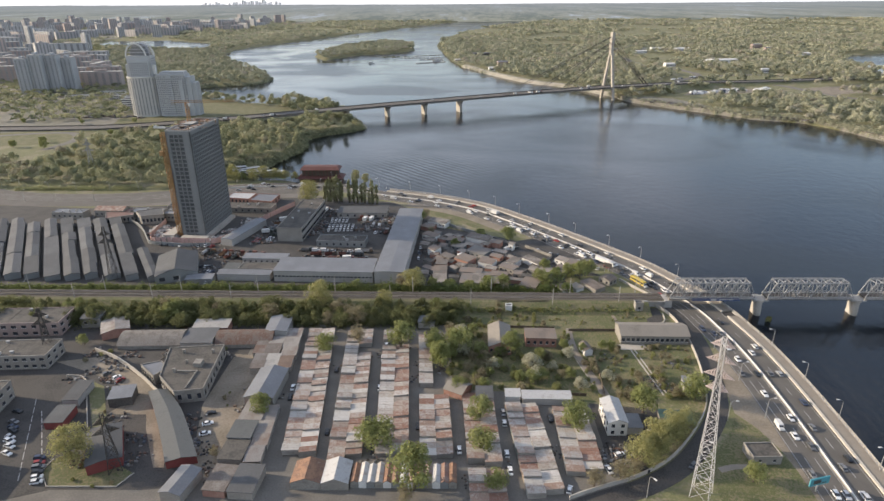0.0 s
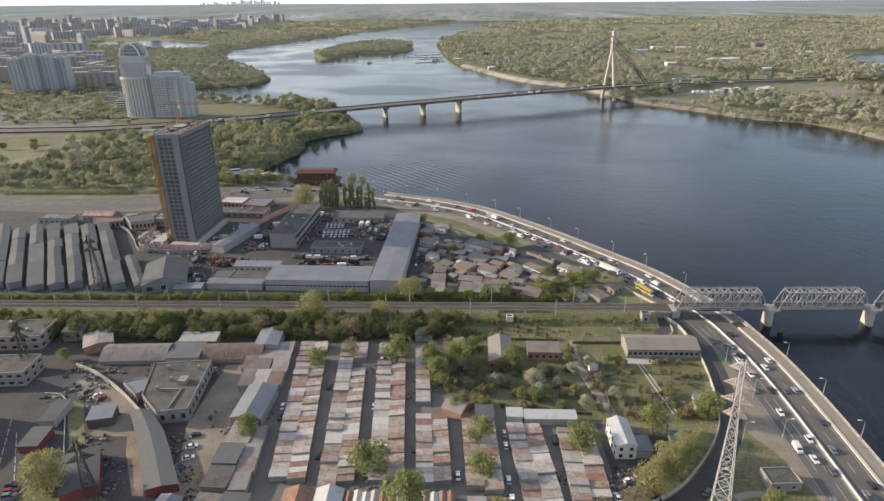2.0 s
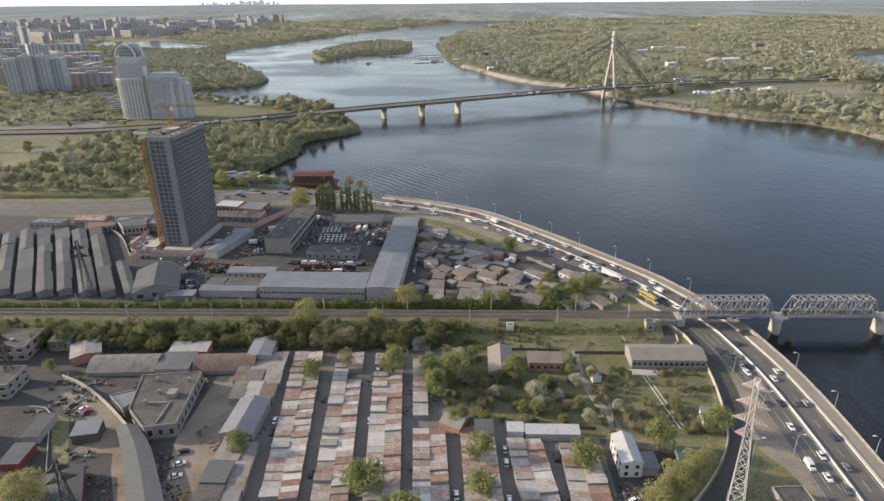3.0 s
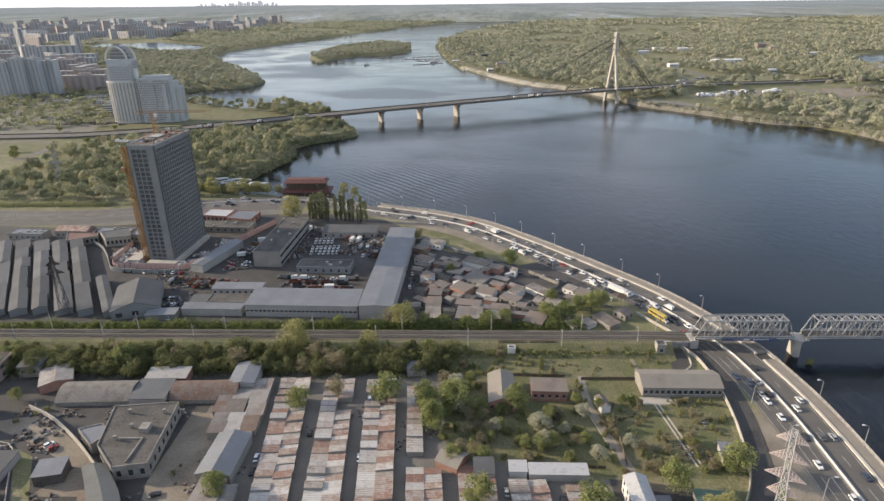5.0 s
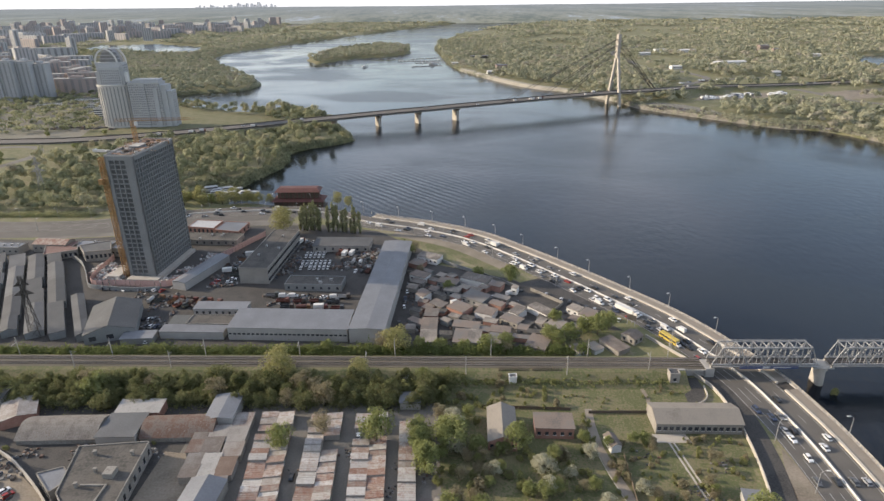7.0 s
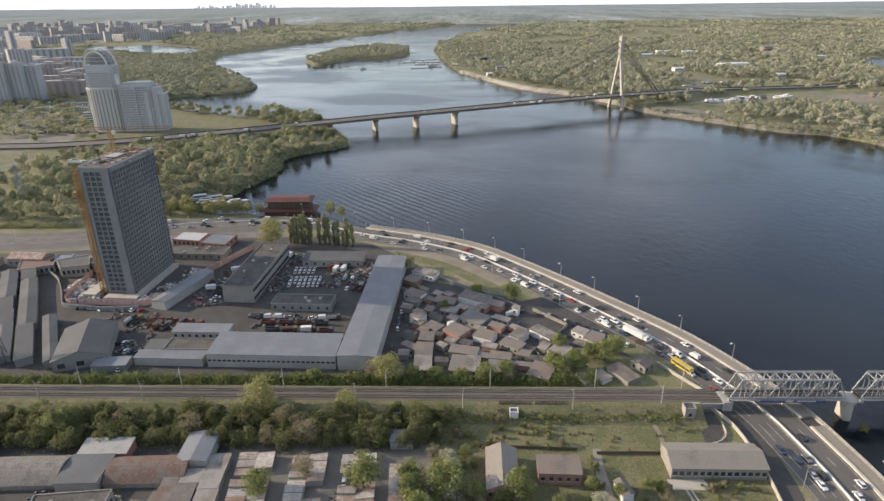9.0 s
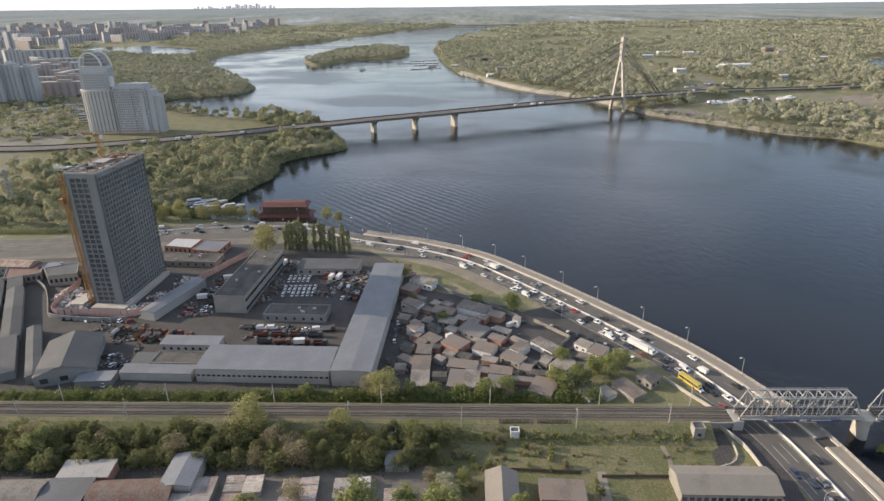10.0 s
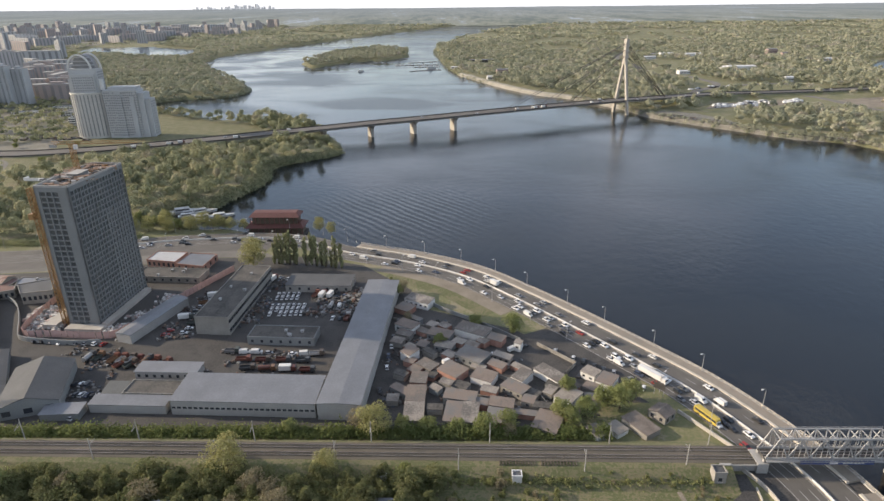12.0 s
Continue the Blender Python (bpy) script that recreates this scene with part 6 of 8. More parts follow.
building("office_building", "low office block with blind yellow wall", "building", (-225, 190), (36, 26, 8), 5, "plaster", "dark_roof", "flat", (7, 2), "SE", win=(2.0, 1.4))
building("office_building", "pale office block beside the car park", "building", (-215, 160), (36, 16, 8), 5, "plaster", "grey_roof", "flat", (7, 2), "SE", win=(2.0, 1.4))
building("garage_block", "low flat-roofed block at the street corner", "building", (-170, 140), (30, 16, 4), -4, "concrete", "dark_roof", "flat")
building("shed", "pale gabled metal shed at the corner", "shed", (-101, 160), (8, 13, 4), -12, "plaster", "metal_roof", "gable_y", rise=1.0)
cw = thing("curved_warehouse", pose(0, 0, 0), "curved grey warehouse with red end walls", "warehouse")
cl_l = spline([(-131.4, 217.4), (-124.5, 207), (-118.5, 197.5), (-112, 186.5), (-105.2, 174.2)], 4.0)
cl_r = spline([(-123.4, 219.2), (-117.5, 212.3), (-111.5, 205), (-103.5, 192.5), (-94.4, 177.6)], 4.0)
cl_n = 10
pick_l, pick_r = (cl_l[np.linspace(0, len(q) - 1, cl_n).astype(int)] if q is cl_l else cl_r[np.linspace(0, len(q) - 1, cl_n).astype(int)] for q in (cl_l, cl_r))
mid = (pick_l + pick_r) / 2
bm = bmesh.new()
prism(bm, [tuple(q) for q in np.concatenate([pick_l, pick_r[::-1]]) * 0.96 + mid.mean(0) * 0.04], -0.3, 4.0)
part("wall", bm, M["red"], cw)
v, f = [], []
for a, b in zip(pick_l, pick_r):
    c = (a + b) / 2
    v += [(*a, 3.95), (*c, 4.75), (*b, 3.95), (*a, 4.15), (*c, 4.95), (*b, 4.15)]
for i in range(cl_n - 1):
    o_ = 6 * i
    f += [(o_ + 3, o_ + 4, o_ + 10, o_ + 9), (o_ + 4, o_ + 5, o_ + 11, o_ + 10), (o_, o_ + 3, o_ + 9, o_ + 6), (o_ + 5, o_ + 2, o_ + 8, o_ + 11), (o_, o_ + 6, o_ + 7, o_ + 1), (o_ + 1, o_ + 7, o_ + 8, o_ + 2)]
f += [(0, 1, 4, 3), (1, 2, 5, 4)] + [tuple(6 * (cl_n - 1) + q for q in t_) for t_ in ((3, 4, 1, 0), (4, 5, 2, 1))]
link_mesh("roof", v, f, M["dark_metal"], cw)


def ring_building(name, label, ring, h, wall, roof, bays):
    """A flat-roofed building on an uneven ring of corners, with parapet, windows and sills."""
    t = thing(name, pose(0, 0, 0), label, "building")
    bm = bmesh.new()
    prism(bm, ring, -0.3, h)
    part("wall", bm, M[wall], t)
    cx, cy = sum(q[0] for q in ring) / len(ring), sum(q[1] for q in ring) / len(ring)
    bm = bmesh.new()
    prism(bm, [(cx + (a - cx) * 0.975, cy + (b - cy) * 0.975) for a, b in ring], h - 0.1, h + 0.12)
    part("roof", bm, M[roof], t)
    first = sill = None
    for i, n_ in enumerate(bays):
        a, b = Vector(ring[i]), Vector(ring[(i + 1) % len(ring)])
        d = b - a
        m_ = pose(a.x, a.y, 0, 0, 0, math.degrees(math.atan2(d.y, d.x)))
        part("parapet", boxes((-0.1, d.length + 0.05, -0.1, 0.3, h - 0.25, h + 0.5)), M[wall], t).matrix_basis = m_
        for k_ in range(n_):
            w_ = m_ @ pose((k_ + 0.5) * d.length / n_, 0, h * 0.5)
            if first is None:
                first = part("window", boxes((-0.75, 0.75, -0.06, 0.1, -1.3, 1.2)), M["glass"], t)
                sill = part("sill", boxes((-0.9, 0.9, -0.16, 0.1, -1.45, -1.3)), M["pale_concrete"], first)
                first.matrix_basis = w_
            else:
                again(sill, Matrix(), again(first, w_))
    return t


ws = ring_building("factory_building", "flat-roofed workshop with a patched bitumen roof", [(-129.9, 226.1), (-118.7, 214.5), (-106.9, 216.6), (-110.1, 252.3), (-135.3, 249.6)], 6.0, "old_wall", "dark_roof", (6, 3, 8, 0, 5))
part("fire_wall", boxes((-115.0, -114.4, 217.0, 229.5, 6.0, 6.7), (-123.5, -114.4, 229.5, 230.1, 6.0, 6.7)), M["old_wall"], ws)
part("roof_house", boxes((-117.5, -114, 233, 237, 6.0, 8.2)), M["old_wall"], ws)
for x, y in ((-126.5, 245), (-121.5, 236), (-112.8, 245), (-124.5, 229)):
    part("chimney", boxes((x - 0.5, x + 0.5, y - 0.4, y + 0.4, 6.0, 8.0), (x - 0.65, x + 0.65, y - 0.55, y + 0.55, 8.0, 8.2)), M["old_wall"], ws)
ring_building("factory_building", "low wing of the workshop with a pale sheet roof", [(-143.6, 236.8), (-133.6, 227.6), (-130.2, 234.6), (-135.6, 240.2)], 4.8, "old_wall", "metal_roof", (5, 0, 0, 2))
# sheds, low depots and walls west and north of the tower
for a, b, ln_ in ((-186.2, 334.5, 17), (-195.6, 349.4, 14), (-203.3, 361.6, 21)):
    building("storage_shed", "long low storage shed with a grey sheet roof", "shed", (a, b), (6.2, ln_, 3.8), 31.8, "grey_render", "grey_roof", "gable_y", rise=0.8, group="storage sheds")
building("shed", "low grey shed beside the railway hedge", "shed", (-162.5, 332), (16, 7, 3.3), 4, "grey_render", "metal_roof", "slope", rise=0.4)
ring_building("depot", "pale two-storey depot beside the building site", [(-238.7, 437.2), (-222.9, 441.4), (-231.4, 458.1), (-248.2, 448.9)], 7.0, "plaster", "grey_roof", (6, 4, 0, 3))
ring_building("depot", "low building with a red-brown sheet roof", [(-266.9, 437.7), (-249.0, 446.3), (-257.4, 463.1), (-275.8, 455.3)], 5.0, "plaster", "pagoda_roof", (7, 3, 0, 0))
ring_building("depot", "low building with a pale canopy roof by the road", [(-192, 492), (-171.5, 488), (-170, 504.5), (-191, 507)], 4.5, "brick", "pale_sheet", (6, 2, 0, 3))
ring_building("depot", "small brown building with a pale roof", [(-170.5, 486), (-151, 481.5), (-149, 501.5), (-168, 504)], 4.2, "brick", "metal_roof", (4, 3, 0, 0))
tagged(ribbon("wall_site", spline([(-252, 444), (-240, 434), (-228, 418), (-218, 402), (-213.5, 397.5), (-200, 394.5), (-184, 392.7), (-170, 394)], 4), -0.25, 0.25, -0.2, 2.8, M["grey_render"]), "grey concrete wall round the building site", "wall", kind="structure")
# planted strip, low walls and a loader beside the curved warehouse
patch("lawn_strip", [(-167, 232), (-156.5, 227), (-140.7, 199.6), (-146.2, 198.5), (-160, 221)], 0.11, M["ground"], "worn grass strip beside the yard", "lawn")
tagged(ribbon("wall_strip", spline([(-178, 234.6), (-170, 233.6), (-163.8, 227.2), (-160.8, 220.8), (-147.2, 197)], 3), -0.15, 0.15, -0.2, 0.9, M["pale_concrete"]), "low pale wall beside a grass strip", "wall", kind="structure")
tagged(ribbon("wall_works", spline([(-176, 256), (-161, 248), (-143, 234), (-129, 221)], 4), -0.25, 0.25, -0.3, 2.2, M["pale_concrete"]), "curved pale concrete wall between yards", "wall", kind="structure")

# ---- houses and gardens ----
building("house", "brick house with a pale sheet roof", "house", (17.4, 254.5), (11, 21, 4.4), -2, "brick", "tan_roof", "gable_y", (4, 1), "S", rise=2.4)
building("house", "low brick house with a flat roof", "house", (36, 261.5), (15, 9, 5), -2, "brick", "shack_roof", "slope", (5, 1), "S", rise=0.4)
building("garden_shed", "grey garden shed with sloping roof", "shed", (101, 223.5), (6.5, 8, 3), -8, "concrete", "metal_roof", "slope", rise=0.5)
building("shed", "green-roofed shed by the wall", "shed", (83.5, 200.5), (13, 7, 3), -6, "plaster", "green_roof", "slope", rise=0.5)
building("house", "narrow white two-storey house with sheet roof", "house", (61, 195.3), (7.5, 15.5, 6.2), 0, "white", "pale_sheet", "gable_y", (2, 2), "SW", rise=1.4)
building("shed", "grey lean-to beside the white house", "shed", (68.8, 196), (6.0, 8, 3.4), 0, "concrete", "metal_roof", "slope", rise=0.4)
building("shed", "long pale-roofed shed behind the garages", "shed", (29.6, 214.8), (20.6, 5.2, 3.2), -1, "concrete", "pale_sheet", "slope", rise=0.4)
building("shed", "small pale store behind the garages", "shed", (22.6, 216.4), (6.2, 5.2, 3.0), -1, "white", "pale_sheet", "slope", rise=0.3)
building("hut", "pale flat-roofed hut on the lawn", "hut", (110.4, 179.4), (10.8, 7.8, 3.3), 2, "plaster", "dark_roof", "flat", (2, 1), "S", win=(1.0, 1.0))
building("hut", "small white hut beside a garden lane", "hut", (63.5, 253), (4, 7, 3.2), 12, "white", "brown_roof", "gable_y", rise=1.0)
building("signal_hut", "tall pale railway signal hut beside the track", "hut", (99.5, 296.5), (4.2, 4.0, 5.8), 0, "plaster", "grey_roof", "flat", (1, 1), "S")
building("hut", "small pale equipment hut by the track", "hut", (29, 296.6), (3.4, 3, 4.0), 0, "white", "grey_roof", "flat")
building("hut", "small white relay hut beside the track", "hut", (-19, 296.8), (3.4, 3, 3.6), 0, "white", "grey_roof", "flat")
building("house", "small white house with a brown roof", "house", (93.3, 329.8), (7.2, 7.8, 3.4), 40, "plaster", "brown_roof", "gable_x", (2, 1), "SW", rise=1.3)
building("house", "low white outbuilding with a brown roof", "house", (83.2, 320.4), (7.6, 13, 2.6), 32, "plaster", "brown_roof", "slope", rise=0.4)
building("shed", "small tan-roofed shed beside the railway", "shed", (72.4, 321.5), (6, 6.5, 2.1), 35, "white", "tan_roof", "slope", rise=0.3)
building("shed", "small pale garden shed by the railway", "shed", (64, 319), (5, 7, 2.6), 30, "white", "shack_roof", "slope", rise=0.4)

# ---- small sheds and workshops beside the long warehouse ----
SHEDS = (((-19, 436, 15, 8, 4.0, -28, "white"), (-24, 427, 9, 8, 3.0, -33, ""), (-22, 407, 11, 7, 4.0, -33, "white"), (9, 402, 17, 9, 4.0, -30, "white"), (-5, 398, 12, 7, 3.2, -22, ""), (25, 393, 8, 6, 3.6, -29, ""),
          (38, 387, 3.4, 3.4, 4.5, -29, "white"), (-17, 379, 6, 7, 4.5, -40, "white"), (9, 378, 14, 10, 3.6, -35, "")),
         ((1, 365, 11, 9, 3.8, -40, ""), (-9, 371, 9, 6, 3.0, -40, ""), (16, 359.5, 10, 8, 3.4, -27, "white"), (34, 359, 6, 9, 3.8, -40, "white"), (45, 366, 14, 6.5, 3.4, -50, "white"), (29, 353, 11, 6.5, 3.4, -39, ""),
          (-12, 329, 8, 12, 3.0, 0, ""), (-12, 342, 8, 11, 3.2, -2, ""), (-11, 355, 7, 8, 3.6, -7, "")),
         ((4, 329, 6.4, 13, 3.0, -8, ""), (11, 328, 6.4, 13, 3.3, -8, ""), (4, 344, 13.6, 6.5, 3.4, -12, ""), (21, 329, 11, 9, 3.0, -13, ""), (23, 339, 10, 6, 3.3, -13, ""), (39, 325, 10, 12, 3.4, -25, ""), (51, 345, 8, 10, 3.4, -42, "white"), (71, 356, 7, 9, 3.6, -36, "white"), (66, 364, 7, 6, 3.4, -43, "white")),
         ((-21, 399, 8, 5, 2.8, -24, ""), (-1, 387, 9, 6, 3.0, -21, ""), (20, 350, 7, 4, 3.0, -22, ""), (37, 342, 5, 5, 3.0, -21, ""), (-23, 391, 6, 5, 2.8, -20, ""), (-10, 388, 5, 5, 2.8, -28, ""), (24, 371, 8, 5, 2.8, -35, ""), (27, 379, 9, 4, 2.8, -32, ""), (47, 349, 4, 6, 2.8, -35, "")))
k = 0
for group in SHEDS:
    for x, y, w, d, h, turn, coat in group:
        k += 1
        building("workshop_shed", ("white-walled" if coat else ("brown", "grey")[k % 2]) + " low workshop shed with a sheet roof", "shed", (x, y), (w, d, h), turn, coat or ("old_wall", "grey_render", "brick", "old_wall")[k % 4], "shack_roof", "slope",
                 (max(1, int(w / 3)), 1) if k % 2 else (0, 0), "S", rise=0.3, group="workshop sheds", win=(1.3, 1.0))


# low connecting roofs, yard walls and stores that fill the gaps between the workshops
frng = random.Random(23)
TAKEN = [(q[0] + q[2] * 0.4, q[1] + q[3] * 0.1, max(q[2], q[3]) * 0.5) for group in SHEDS for q in group]
for i in range(900):
    x, y = frng.uniform(-22, 74), frng.uniform(328, 428)
    w, d = frng.uniform(5, 13), frng.uniform(3.2, 6.0)
    if y > 424 - (x + 20) * 0.78 or y < 329 + max(0, x - 44) * 0.55 or any(math.hypot(x + w * 0.35 - a, y - b) < r + w * 0.42 for a, b, r in TAKEN):
        continue
    TAKEN.append((x + w * 0.35, y, w * 0.42))
    building("low_store", frng.choice(("brown", "grey", "dark")) + " low store with a patched flat sheet roof", "shed", (x, y), (w, d, frng.uniform(2.1, 2.9)), frng.uniform(-42, -26) if y > 345 else frng.uniform(-14, -2), frng.choice(("old_wall", "grey_render", "brick")), frng.choice(("shack_roof", "shack_roof", "dark_roof")), "slope", rise=0.2, group="low stores", over=0.15)
for pts in (((-24, 418), (-10, 410), (4, 408)), ((-14, 392), (2, 381), (22, 372)), ((26, 366), (44, 352), (50, 338)), ((0, 358), (14, 350), (26, 346)), ((50, 392), (66, 374), (60, 366))):
    tagged(ribbon("wall_yard", np.array(pts, float), -0.12, 0.12, -0.2, 2.0, M["old_wall"]), "stained wall between workshop yards", "wall", kind="structure")


# ---- cars ----
def profile(bm, pts, half, taper=0.0, top=None):
    """A closed side profile (x, z) drawn across to both sides; taper narrows what lies higher."""
    hi = max(p[1] for p in pts); lo = min(p[1] for p in pts)
    rows = []
    for s in (-1, 1):
        rows.append([bm.verts.new((x, s * (half - taper * (z - lo) / (hi - lo + 1e-6)), z)) for x, z in pts])
    k = len(pts)
    for i in range(k):
        bm.faces.new((rows[0][i], rows[0][(i + 1) % k], rows[1][(i + 1) % k], rows[1][i]))
    bm.faces.new(rows[0]); bm.faces.new(rows[1][::-1])


def wheels(t, axles, track, r, w):
    """A pair of wheels on its axle at every x of axles."""
    ax = None
    for x in axles:
        if ax is None:
            bm = bmesh.new()
            for y in (-track, track):
                tube(bm, (0, y - w / 2, 0), (0, y + w / 2, 0), r, r, 10)
            tube(bm, (0, -track, 0), (0, track, 0), 0.06, 0.06, 6)
            ax = part("axle", bm, M["tyre"], t)
            ax.matrix_basis = pose(x, 0, r)
        else:
            again(ax, pose(x, 0, r))


def car_kind(key, label, lower, upper, half=0.88, paint="paint"):
    t = thing("car", pose(0, 0, -20), label, "car", "cars")
    bm = bmesh.new()
    profile(bm, lower, half, 0.06)
    x0, x1 = upper[1][0], upper[2][0]
    box(bm, x0 + 0.02, x1 - 0.02, -half + 0.22, half - 0.22, upper[1][1] - 0.01, upper[1][1] + 0.05)
    part("body", bm, M[paint], t)
    bm = bmesh.new()
    profile(bm, upper, half - 0.06, 0.17)
    part("glazing", bm, M["glass"], t)
    fx = max(p[0] for p in lower)
    wheels(t, (-fx * 0.63, fx * 0.63), half - 0.1, 0.32, 0.24)
    PROTO[key] = [t, False]


car_kind("sedan", "ordinary painted saloon car on the road", [(-2.25, 0.25), (-2.25, 0.72), (-2.0, 0.9), (-1.5, 0.95), (0.9, 0.95), (2.0, 0.80), (2.25, 0.62), (2.25, 0.25)], [(-1.75, 0.93), (-1.05, 1.42), (0.35, 1.42), (1.15, 0.92)])
car_kind("hatch", "ordinary painted hatchback car with dark windows", [(-2.0, 0.25), (-2.0, 0.85), (-1.8, 0.95), (0.9, 0.97), (1.8, 0.82), (2.05, 0.62), (2.05, 0.25)], [(-1.95, 0.94), (-1.55, 1.48), (0.25, 1.48), (1.1, 0.94)])
car_kind("suv", "large painted estate car with dark windows", [(-2.35, 0.32), (-2.35, 0.95), (-2.2, 1.05), (1.0, 1.08), (2.1, 0.95), (2.35, 0.75), (2.35, 0.32)], [(-2.25, 1.04), (-1.95, 1.72), (0.3, 1.72), (1.2, 1.05)], 0.95)
car_kind("van", "white delivery van with a tall body", [(-2.7, 0.35), (-2.7, 2.2), (-2.6, 2.3), (1.0, 2.3), (1.7, 1.3), (2.6, 1.05), (2.7, 0.8), (2.7, 0.35)], [(0.95, 1.32), (1.0, 2.2), (1.05, 2.2), (1.75, 1.3)], 1.0, "white")


car_kind("white_car", "plain white saloon car in a parked block", [(-2.1, 0.25), (-2.1, 0.75), (-1.9, 0.92), (0.9, 0.95), (1.9, 0.80), (2.1, 0.62), (2.1, 0.25)], [(-1.7, 0.93), (-1.1, 1.42), (0.3, 1.42), (1.1, 0.92)], 0.86, "white")


def truck_kind(key, label, length, cab, load, loadname, half=1.25):
    t = thing("truck", pose(0, 0, -20), label, "truck", "trucks")
    bm = bmesh.new()
    profile(bm, [(length / 2 - 2.2, 0.6), (length / 2 - 2.2, 2.9), (length / 2 - 0.5, 2.9), (length / 2 - 0.1, 1.9), (length / 2, 0.6)], half - 0.05)
    cabin = part("cab", bm, M[cab], t)
    part("windscreen", boxes((length / 2 - 0.38, length / 2 - 0.1, -1.05, 1.05, 1.75, 2.5)), M["glass"], cabin)
    part("chassis", boxes((-length / 2, length / 2 - 0.2, -0.5, 0.5, 0.55, 0.95)), M["dark_steel"], t)
    if loadname == "tank":
        bm = bmesh.new()
        tube(bm, (-length / 2, 0, 2.05), (length / 2 - 2.6, 0, 2.05), 1.1, 1.1, 14)
        part("tank", bm, M[load], t)
    elif loadname == "bed":
        part("bed", boxes((-length / 2, length / 2 - 2.5, -half, half, 0.95, 1.15), (-length / 2, length / 2 - 2.5, -half, -half + 0.1, 1.15, 2.0), (-length / 2, length / 2 - 2.5, half - 0.1, half, 1.15, 2.0), (-length / 2, -length / 2 + 0.1, -half, half, 1.15, 2.0), (length / 2 - 2.6, length / 2 - 2.5, -half, half, 1.15, 2.0)), M[load], t)
    else:
        part("box_body", boxes((-length / 2, length / 2 - 2.5, -half, half, 0.95, 3.3)), M[load], t)
    wheels(t, (length / 2 - 1.2, -length / 2 + 1.2, -length / 2 + 2.5), half - 0.15, 0.5, 0.35)
    PROTO[key] = [t, False]


truck_kind("dumper", "old tipper truck with an open bed", 7.5, "truck_paint", "truck_paint", "bed")
truck_kind("boxtruck", "box truck with a closed body", 8.0, "truck_paint", "white", "box")
truck_kind("tanker", "old tank truck parked in the yard", 8.0, "truck_paint", "truck_paint", "tank")
truck_kind("artic", "white articulated truck with a long trailer", 15.0, "white", "white", "box")


def bus_kind(key, label, paint):
    t = thing("bus", pose(0, 0, -20), label, "bus")
    bm = bmesh.new()
    profile(bm, [(-5.8, 0.4), (-5.8, 2.95), (-5.6, 3.1), (5.5, 3.1), (5.8, 2.8), (5.85, 0.4)], 1.25, 0.05)
    shell = part("body", bm, M[paint], t)
    part("glazing", boxes((-5.4, 5.5, -1.27, 1.27, 1.55, 2.5)), M["glass"], shell)
    wheels(t, (-3.2, 3.6), 1.1, 0.5, 0.3)
    PROTO[key] = [t, False]


bus_kind("bus", "yellow city bus with a dark window band", "bus_yellow")
bus_kind("bus_white", "white coach with a dark window band", "white")


def on_road(key, i, off, back=False):
    i = min(i, len(road_line) - 2)
    q, k = road_line[i], normals(road_line)[i]
    d = (-k[1], k[0])
    a = math.degrees(math.atan2(d[1], d[0])) + (180 if back else 0)
    p_ = q + k * off
    put_kind(key, pose(p_[0], p_[1], 0.06, 0, 0, a))


crng = random.Random(11)
CARS = ("sedan", "sedan", "hatch", "suv", "hatch", "sedan", "van")
cuts = np.concatenate([[0], np.cumsum(np.linalg.norm(np.diff(road_line, axis=0), axis=1))])
at_s = lambda s: int(np.argmin(np.abs(cuts - s)))
total = cuts[-1]
for off, back in ((-8.4, False), (-12.8, False), (-18.8, True), (-22.2, True), (-25.7, True)):
    s = 190 + crng.uniform(0, 20)
    while s < min(total, 900):
        q = road_line[at_s(s)]
        busy = back and 250 < q[1] < 440 and q[0] > 40
        if not 292 < q[1] < 322:
            on_road(crng.choice(CARS), at_s(s), off, back)
        s += crng.uniform(8, 15) if busy else crng.uniform(13, 42)
for key, x, y, off, back in (("bus", 118, 340, -25.7, True), ("artic", 112, 376, -22.2, True), ("boxtruck", 40, 470, -13, False)):
    on_road(key, int(np.argmin(np.hypot(road_line[:, 0] - x, road_line[:, 1] - y))), off, back)


def parked(keys, x0, y0, dx, dy, count, turn, jit=0.5, miss=0.15):
    for i in range(count):
        if crng.random() < miss:
            continue
        put_kind(crng.choice(keys), pose(x0 + dx * i + crng.uniform(-jit, jit) * 0.4, y0 + dy * i + crng.uniform(-jit, jit), 0.09, 0, 0, turn + crng.uniform(-4, 4)))


# the car park and the lanes between the garages
parked(CARS[:6], -170.5, 183, -1.6, 3.1, 9, -20)
parked(CARS[:6], -176, 172, -0.6, 2.8, 6, 5)
parked(CARS[:6], -156, 180, 1.35, -2.5, 6, 12, miss=0.02)
parked(CARS[:6], -160, 236, 3.0, -1.5, 4, 60)
parked(("van", "sedan", "hatch"), -101, 207, 1.2, -6.0, 3, 20)
for x, y, r in ((-64, 205, 95), (-54, 240, 95), (-33.5, 250, 95), (-33, 262, 95), (-32.5, 226, 95), (-30.5, 187, 95), (-14, 200, 92), (2.5, 186, 92), (-70.5, 219, 95), (-71, 226, 95), (21, 209, 90), (21, 202, 90), (20.5, 184, 90), (21, 175, 90), (-50, 196, 95),
                (57, 176, 100), (63, 184, 20), (78, 196, 85), (88.5, 178.5, 48), (40, 205, 90), (-67, 250, 95), (-68, 258, 95), (-52, 258, 95), (41, 166, 70), (70, 176, 150), (92, 355, 60), (88, 362, 40), (66, 365, 60)):
    put_kind(crng.choice(CARS[:6]), pose(x, y, 0.07, 0, 0, r))
